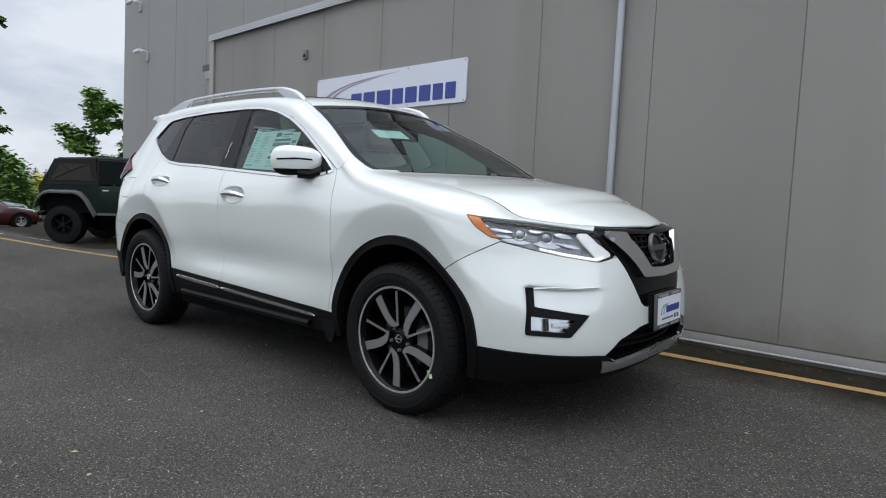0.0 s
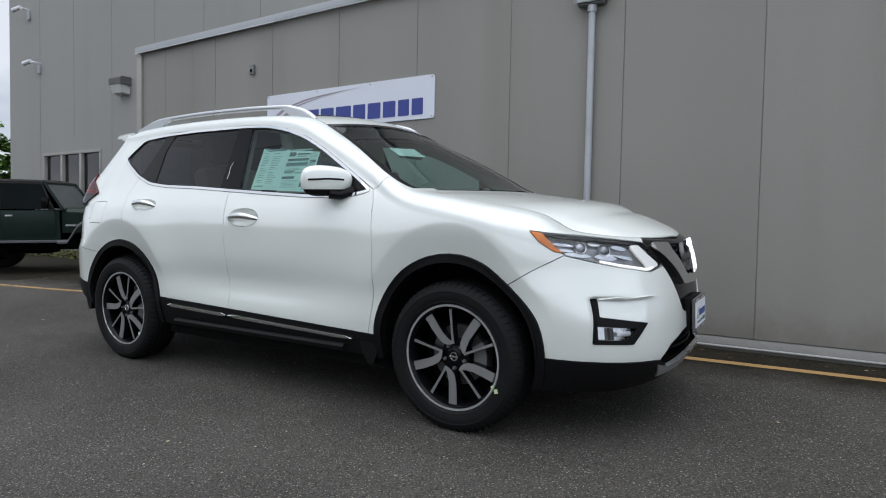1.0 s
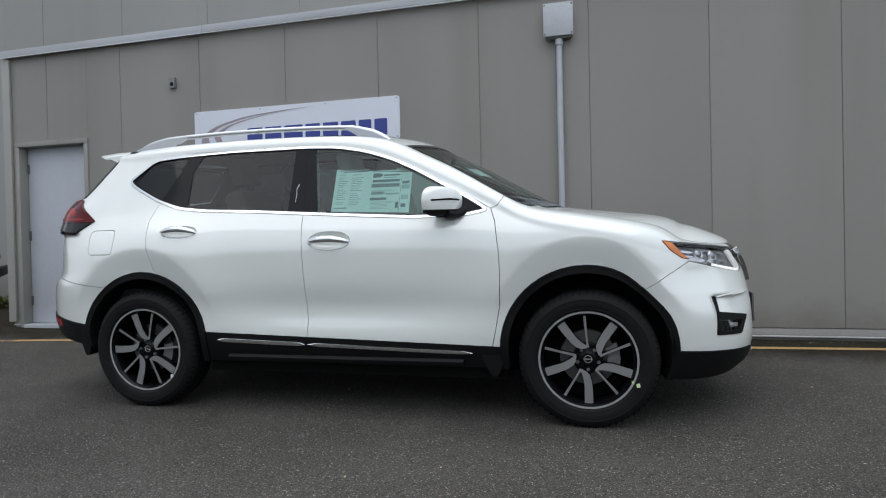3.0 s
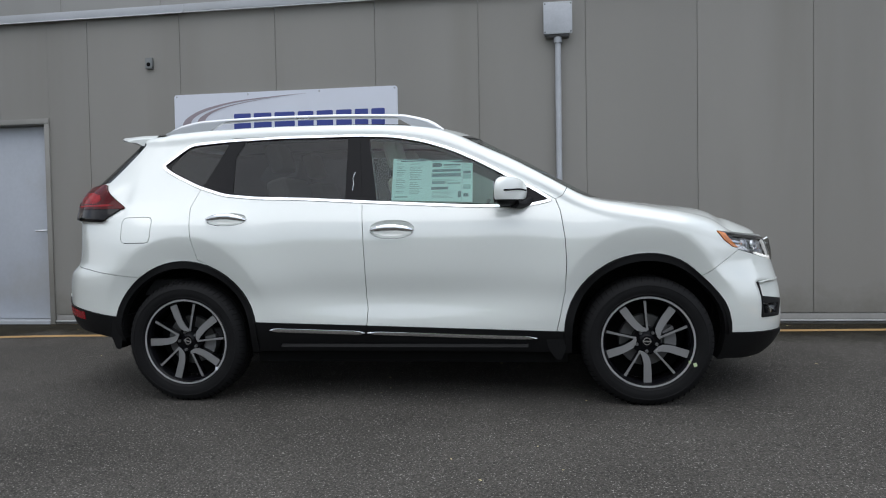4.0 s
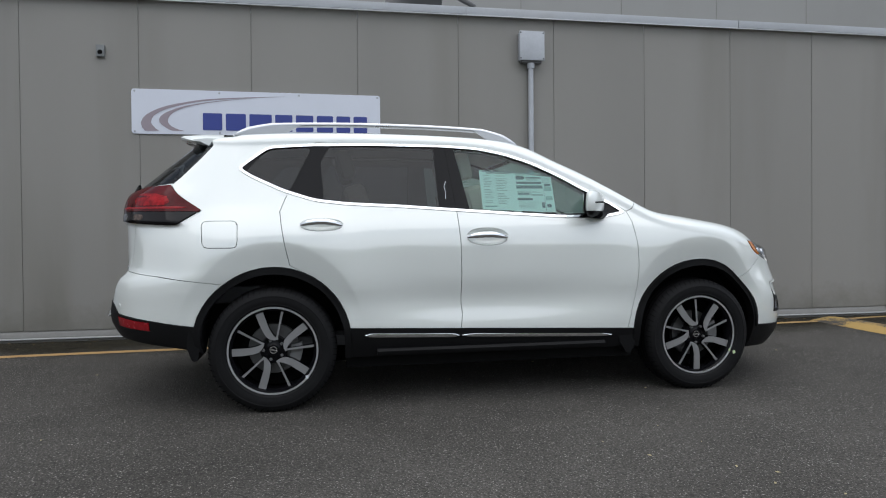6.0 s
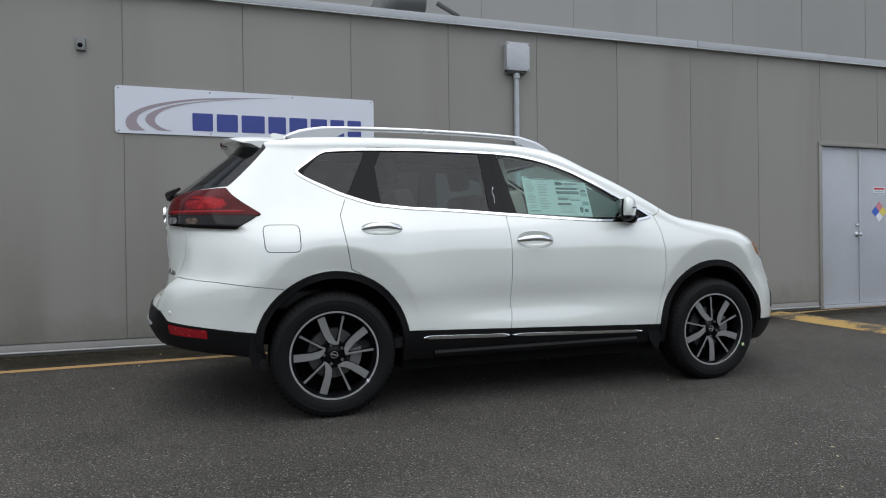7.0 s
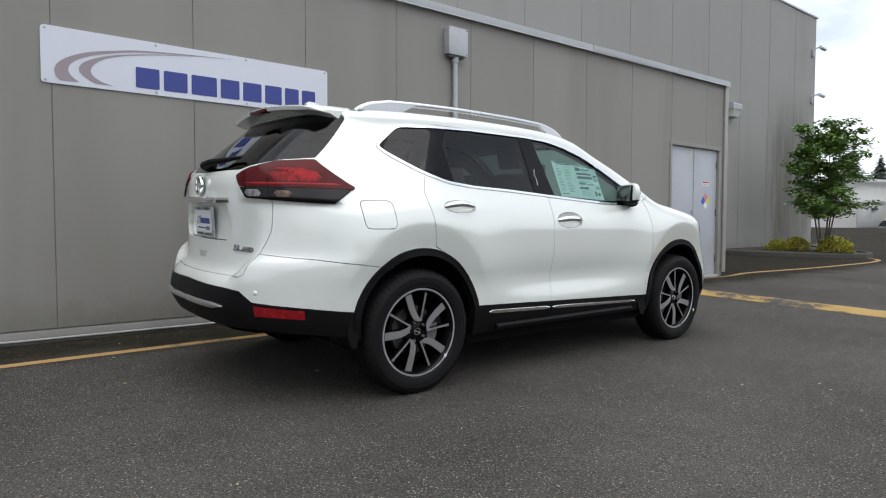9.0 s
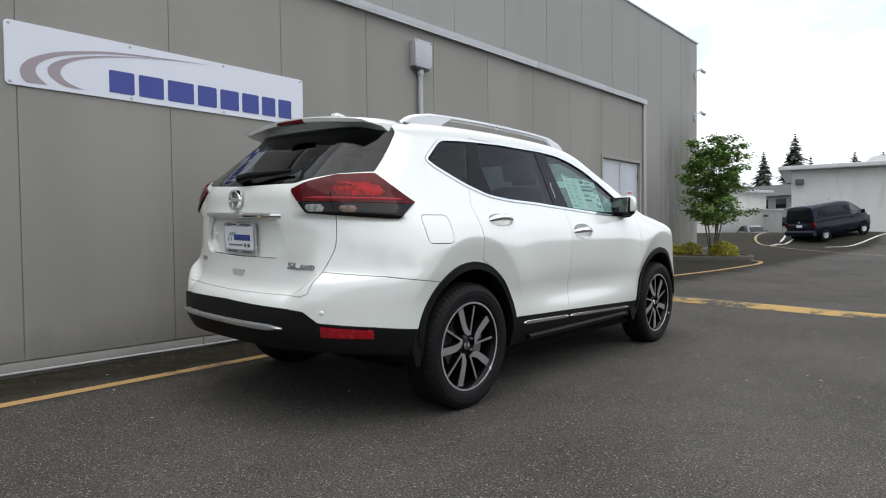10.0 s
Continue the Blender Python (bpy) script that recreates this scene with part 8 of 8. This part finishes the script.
def off_roader():
    v = thing("off_roader", "dark green soft-top off-road car with grey wheel flares and big tyres", "car", m=ground_pose(-13.57, 4.49, 42) @ Matrix.Diagonal((0.98, 0.98, 0.98, 1)))
    R = 0.37
    for x in (0.0, 2.37):
        for s in (-1, 1):
            road_wheel(v, x, s * 0.70, R, 0.27, 0.205, s, black_plastic, 6)
    # tub with wheel cut-outs, bonnet, grille
    tub = [(-0.44, 0.62), (-0.46, 1.13), (1.62, 1.13), (1.62, 0.60), (0.62, 0.60), (0.46, 0.86), (0.30, 0.97), (-0.30, 0.97), (-0.44, 0.80)]
    for s in (-1, 1):
        bm = prism(bmesh.new(), tub, min(s * 0.72, s * 0.755), max(s * 0.72, s * 0.755), "y")
        part("body_side", bm, jeep_green, v)
    part("floor", boxed(-0.40, 1.6, -0.715, 0.715, 0.60, 0.66), matt_black, v)
    part("wheel_house", boxed(-0.40, 1.55, -0.70, 0.70, 0.665, 1.12), matt_black, v)
    part("tailgate", boxed(-0.475, -0.43, -0.74, 0.74, 0.62, 1.13, 0.01), jeep_green, v)
    rows = []
    for x, w, z in ((1.62, 0.66, 1.16), (1.75, 0.64, 1.155), (2.4, 0.55, 1.12), (2.86, 0.48, 1.08), (2.93, 0.46, 1.04)):
        rows.append([(x, -w, 0.72), (x, -w, z - 0.06), (x, -w + 0.06, z), (x, 0, z + 0.03), (x, w - 0.06, z), (x, w, z - 0.06), (x, w, 0.72)])
    part("hood", loft(rows, True), jeep_green, v)
    part("grille", boxed(2.935, 2.985, -0.48, 0.48, 0.62, 1.07, 0.015), jeep_green, v)
    for y in np.linspace(-0.2, 0.2, 7):
        part("grille_slot", boxed(2.984, 2.99, y - 0.02, y + 0.02, 0.70, 1.0), matt_black, v)
    for s in (-1, 1):
        bm = bmesh.new()
        lathe(bm, [(0.001, -0.03), (0.08, -0.02), (0.09, 0.0)], 20, pose(2.985, s * 0.36, 0.90, 0, 0, 90))
        part("headlamp", bm, reflector, v, "round headlamp")
        part("marker_lamp", boxed(2.72, 2.80, min(s * 0.60, s * 0.66), max(s * 0.60, s * 0.66), 1.0, 1.06, 0.01), plate_white, v)
        part("turn_lamp", boxed(2.76, 2.88, min(s * 0.80, s * 0.895), max(s * 0.80, s * 0.895), 0.79, 0.86, 0.015), amber_lens, v, "amber turn lamp")
        # flares over the wheels
        for pts in (((-0.50, 0.70), (-0.43, 0.88), (-0.33, 0.985), (-0.22, 1.02), (0.24, 1.02), (0.36, 0.985), (0.46, 0.88), (0.64, 0.56)), ((1.62, 0.585), (1.78, 0.59), (1.95, 0.86), (2.10, 0.97), (2.62, 0.97), (2.78, 0.93), (2.95, 0.86))):
            bm = bmesh.new()
            rws = [[(x, s * 0.70, z + 0.015), (x, s * 0.86, z + 0.012), (x, s * 0.89, z - 0.02), (x, s * 0.885, z - 0.05), (x, s * 0.86, z - 0.02)] for x, z in pts]
            part("wheel_flare", loft(rws, True), flare_grey, v, "weathered grey flare")
        part("sill_guard", boxed(0.66, 1.62, min(s * 0.74, s * 0.80), max(s * 0.74, s * 0.80), 0.555, 0.60, 0.01), flare_grey, v)
        part("side_badge", boxed(1.68, 1.86, min(s * 0.66, s * 0.665), max(s * 0.66, s * 0.665), 0.84, 0.875), silver, v, "small silver badge bar")
        # doors: green skin below, dark opening with grab details above
        part("door", boxed(0.70, 1.55, min(s * 0.756, s * 0.768), max(s * 0.756, s * 0.768), 0.66, 1.12, 0.006), jeep_green, v)
        part("door_window", prism(bmesh.new(), [(0.66, 1.15), (1.48, 1.15), (1.34, 1.58), (0.66, 1.60)], min(s * 0.70, s * 0.71), max(s * 0.70, s * 0.71), "y"), glass_black, v, "dark door window")
        bm = bmesh.new()
        tube(bm, [(0.66, s * 0.72, 1.13), (0.66, s * 0.70, 1.61)], 0.02, 6)
        tube(bm, [(0.66, s * 0.70, 1.61), (1.34, s * 0.70, 1.59), (1.52, s * 0.73, 1.13)], 0.02, 6)
        part("door_frame", bm, canvas, v)
        part("side_vinyl", prism(bmesh.new(), [(-0.24, 1.22), (0.54, 1.22), (0.50, 1.54), (-0.08, 1.54)], min(s * 0.722, s * 0.728), max(s * 0.722, s * 0.728), "y"), vinyl_pane, v, "scuffed brown vinyl window")
        for p, q in (((-0.20, 1.24), (0.48, 1.53)), ((-0.06, 1.53), (0.16, 1.38))):
            part("vinyl_crease", tube(bmesh.new(), [(p[0], s * 0.729, p[1]), ((p[0] + q[0]) / 2, s * 0.733, (p[1] + q[1]) / 2 + 0.02), (q[0], s * 0.729, q[1])], 0.010, 6), canvas, v, "pale crease in the vinyl")
        part("bonnet_catch", boxed(2.68, 2.75, min(s * 0.49, s * 0.53), max(s * 0.49, s * 0.53), 0.94, 1.04, 0.01), plate_white, v, "bright bonnet catch")
        part("door_mirror", boxed(1.42, 1.50, min(s * 0.80, s * 0.96), max(s * 0.80, s * 0.96), 1.16, 1.36, 0.02), gloss_black, v, "black door mirror")
        part("door_handle", boxed(0.76, 0.88, min(s * 0.768, s * 0.785), max(s * 0.768, s * 0.785), 1.02, 1.05, 0.006), silver, v)
    bm = bmesh.new()
    lathe(bm, [(0.001, -0.06), (0.06, -0.055), (0.085, -0.03), (0.088, 0.02), (0.05, 0.06), (0.001, 0.07)], 20, pose(1.98, 0.30, 1.235, 0, 0, 60))
    part("spot_lamp", bm, plate_white, v, "round white lamp cover")
    part("spot_bracket", tube(bmesh.new(), [(1.98, 0.30, 1.12), (1.98, 0.30, 1.20)], 0.012, 6), black_plastic, v)
    rows = []
    for x, z, w in ((-0.46, 1.14, 0.745), (-0.20, 1.60, 0.70), (-0.14, 1.655, 0.69), (0.6, 1.68, 0.69), (1.30, 1.66, 0.68), (1.36, 1.62, 0.68)):
        rows.append([(x, -w, z - 0.03), (x, -w + 0.05, z), (x, 0, z + 0.02), (x, w - 0.05, z), (x, w, z - 0.03), (x + 0.02, w, z - 0.06), (x + 0.02, 0, z - 0.05), (x + 0.02, -w, z - 0.06)])
    part("soft_top", loft(rows, True), canvas, v, "faded black canvas soft top")
    for s in (-1, 1):
        bm = prism(bmesh.new(), [(-0.45, 1.135), (0.64, 1.135), (0.62, 1.64), (-0.17, 1.63)], min(s * 0.695, s * 0.72), max(s * 0.695, s * 0.72), "y")
        part("soft_side", bm, canvas, v, "black canvas side")
    # screen frame and glass
    bm = bmesh.new()
    for s in (-1, 1):
        tube(bm, [(1.66, s * 0.70, 1.14), (1.36, s * 0.66, 1.62)], 0.03, 8)
    tube(bm, [(1.36, -0.66, 1.62), (1.36, 0.66, 1.62)], 0.03, 8)
    tube(bm, [(1.66, -0.70, 1.14), (1.66, 0.70, 1.14)], 0.03, 8)
    part("screen_frame", bm, jeep_green, v)
    bm = bmesh.new()
    bm.faces.new([bm.verts.new(p) for p in ((1.65, -0.68, 1.16), (1.65, 0.68, 1.16), (1.37, 0.64, 1.60), (1.37, -0.64, 1.60))])
    bmesh.ops.solidify(bm, geom=bm.faces[:], thickness=0.006)
    part("windscreen", bm, glass_clear_grey, v, "pale reflecting windscreen")
    bm = bmesh.new()
    for s in (-1, 1):
        box(bm, 0.60, 1.05, s * 0.36 - 0.22, s * 0.36 + 0.22, 0.8, 0.98, 0.04)
        box(bm, 0.52, 0.66, s * 0.36 - 0.22, s * 0.36 + 0.22, 0.9, 1.42, 0.04)
    part("seat", bm, cabin_dark, v)
    part("front_bumper", boxed(3.02, 3.12, -0.72, 0.72, 0.56, 0.70, 0.015), black_plastic, v, "black steel bumper")
    part("rear_bumper", boxed(-0.58, -0.48, -0.66, 0.66, 0.52, 0.60, 0.015), black_plastic, v, "black rear bumper")
    bm = boxed(-0.4, 2.8, -0.32, 0.32, 0.40, 0.58, 0.03)
    box(bm, 0.35, 1.1, 0.1, 0.6, 0.30, 0.55, 0.06)
    for x in (0.0, 2.37):
        tube(bm, [(x, -0.6, 0.40), (x, 0.6, 0.40)], 0.05, 8)
        lathe(bm, [(0.001, -0.1), (0.13, -0.06), (0.13, 0.06), (0.001, 0.1)], 16, pose(x, 0.1, 0.40))
    part("chassis", bm, matt_black, v, "dark chassis and axles")


off_roader()

# bay lines and a grass strip by the off-road car
painted_line([(-11.85, 3.15), (-10.6, 4.35)], 0.07, white_line, "worn white bay line")
painted_line([(-15.3, 2.95), (-13.6, 3.85)], 0.06, white_line, "worn white bay line")
painted_line([(23.95, 7.43), (28.87, 7.51), (29.6, 7.52)], 0.11, white_line, "white painted bay line")
painted_line([(23.95, 7.43), (30.5, 8.18)], 0.11, white_line, "white painted bay line")
painted_line([(24.49, 5.33), (31.29, 3.83), (33.0, 3.4)], 0.11, white_line, "white painted bay line")
painted_line(smooth_path([(36.5, 10.6), (32.6, 10.0), (27.7, 9.07), (25.1, 8.17), (22.3, 6.64), (19.83, 4.69), (18.48, 2.74), (16, 0.0)], 40), 0.11, faded_yellow, "worn yellow painted kerb line round the bays")


def litter():
    """Dry leaf bits and pale grit, thickest along the wall's foot."""
    rng = random.Random(17)
    for label, tone, n, near in (("brown dry leaf bits along the wall's foot", (0.16, 0.105, 0.05), 420, True), ("pale dry leaf bits scattered on the asphalt", (0.42, 0.36, 0.20), 260, False)):
        bm = bmesh.new()
        for k in range(n):
            x = rng.uniform(-9, 6)
            y = 4.62 - abs(rng.gauss(0, 0.22)) if near else rng.uniform(-2.5, 4.4)
            p = Vector((x, y, float(ground_z(x, y)) + 0.006))
            a, s = rng.uniform(0, 6.28), rng.uniform(0.006, 0.016)
            d, e = Vector((math.cos(a), math.sin(a), 0)) * s, Vector((-math.sin(a), math.cos(a), 0.35)) * s * 0.5
            bm.faces.new([bm.verts.new(v) for v in (p - d, p - e * 0.6, p + d, p + e)])
        tagged(finish("leaf_litter", bm, surface("dry_leaf", tone, 0.9, vary=0.4, scale=9)), label, "leaf litter", kind="stuff")


litter()


def verge():
    bm = bmesh.new()
    rng = random.Random(8)
    for k in range(5000):
        x, y = rng.uniform(-20, -9.2), rng.uniform(6.55, 7.6)
        leaf_quad(bm, Vector((x, y, float(ground_z(x, y)) + rng.uniform(0.0, 0.05))), 0.06, rng, -0.8)
    tagged(finish("grass", bm, surface("dry_olive_grass", (0.10, 0.10, 0.035), 0.9, vary=0.4)), "dry olive grass strip at the wall's foot", "grass", kind="stuff")


verge()


# ---- buildings beyond ----
white_wall = surface("off_white_block_wall", (0.72, 0.72, 0.70), 0.8, vary=0.06, scale=0.6, stain=(0.5, 0.5, 0.48), stretch_z=0.3)
pale_roof = surface("pale_roof_edge", (0.66, 0.67, 0.67), 0.6, vary=0.1)


def white_building():
    z0 = -0.6
    m = pose(46.55, 11.5, 0, 0, 0, -79.3)
    b = thing("white_building", "long off-white industrial building with a flat overhanging roof", "building", m=m)
    part("wall", boxed(0, 26, 0, 14, z0, 5.45), white_wall, b)
    part("roof", boxed(-0.9, 27, -0.75, 14.8, 5.46, 5.78, 0.04), pale_roof, b, "pale overhanging roof edge")
    for x in (4.2, 8.4, 12.6, 16.8):
        part("pilaster", boxed(x, x + 0.12, -0.04, -0.002, z0, 5.4), white_wall, b)
    part("roof_dome", prism(bmesh.new(), [(5.8 + 0.9 * math.cos(a), 5.79 + 0.75 * math.sin(a)) for a in np.linspace(0, math.pi, 14)], 3.0, 4.6, "y"), pale_roof, b, "rounded roof vent")
    part("roof_box", boxed(12.5, 16.5, 3.0, 7.0, 5.79, 8.0), surface("tan_plant_room", (0.33, 0.30, 0.25), 0.8), b, "tan plant room on the roof")
    part("wall_lamp", boxed(0.25, 0.85, -0.4, -0.01, 4.35, 4.75, 0.05), dark_box, b, "dark wall lamp")
    part("door", boxed(20.0, 21.0, -0.05, -0.01, 0.88, 2.95, 0.01), door_paint, b)


white_building()


def low_white_building():
    b = thing("low_building", "low off-white building in two stepped volumes", "building", m=pose(50.0, 18.6, 0, 0, 0, math.degrees(math.atan2(-3.2, 9.4))))
    part("wall", boxed(-12, 10.45, 0, 8, -0.9, 2.70), white_wall, b)
    part("parapet", boxed(-12.1, 10.55, -0.1, 8.1, 2.701, 2.85, 0.02), pale_roof, b)
    part("upper_wall", boxed(-12, 9.75, 1.2, 8, 2.851, 4.5), white_wall, b)
    part("roof", boxed(-12.3, 10.25, 0.7, 8.5, 4.501, 4.72, 0.02), pale_roof, b, "pale flat roof")
    part("door", boxed(1.0, 4.0, -0.04, -0.003, 0.7, 2.5, 0.01), pale_roof, b, "pale roller door")
    for x in (2.6, 7.4):
        part("wall_lamp", boxed(x, x + 0.5, -0.25, -0.045, 2.1, 2.3, 0.03), dark_box, b, "dark wall lamp")
    h = thing("far_house", "grey-roofed two-storey house among trees", "house", m=pose(86, 21.3, 0.2, 0, 0, 250))
    part("wall", boxed(-4, 4, -4, 4, 0, 5.0), surface("grey_siding", (0.30, 0.31, 0.31), 0.8), h)
    part("roof", prism(bmesh.new(), [(-4.6, 5.0), (4.6, 5.0), (0, 6.7)], -4.5, 4.5, "x"), surface("slate_roof", (0.09, 0.09, 0.095), 0.8, vary=0.3), h, "dark shingle roof")
    for x in (-3.2, -0.7, 1.8):
        for z in (1.0, 3.4):
            for y in (-4.03, 4.0):
                part("window", boxed(x, x + 1.4, y, y + 0.03, z, z + 1.2, 0.01), glass_black, h)


low_white_building()
w = thing("far_shed", "distant low white shed beyond the lot", "building", m=pose(-105, 27, -0.6, 0, 0, 75))
part("wall", boxed(-9, 9, -3, 3, -0.5, 1.4), white_wall, w)
part("roof", prism(bmesh.new(), [(-3.4, 1.4), (3.4, 1.4), (0, 2.0)], -9.4, 9.4, "x"), pale_roof, w)
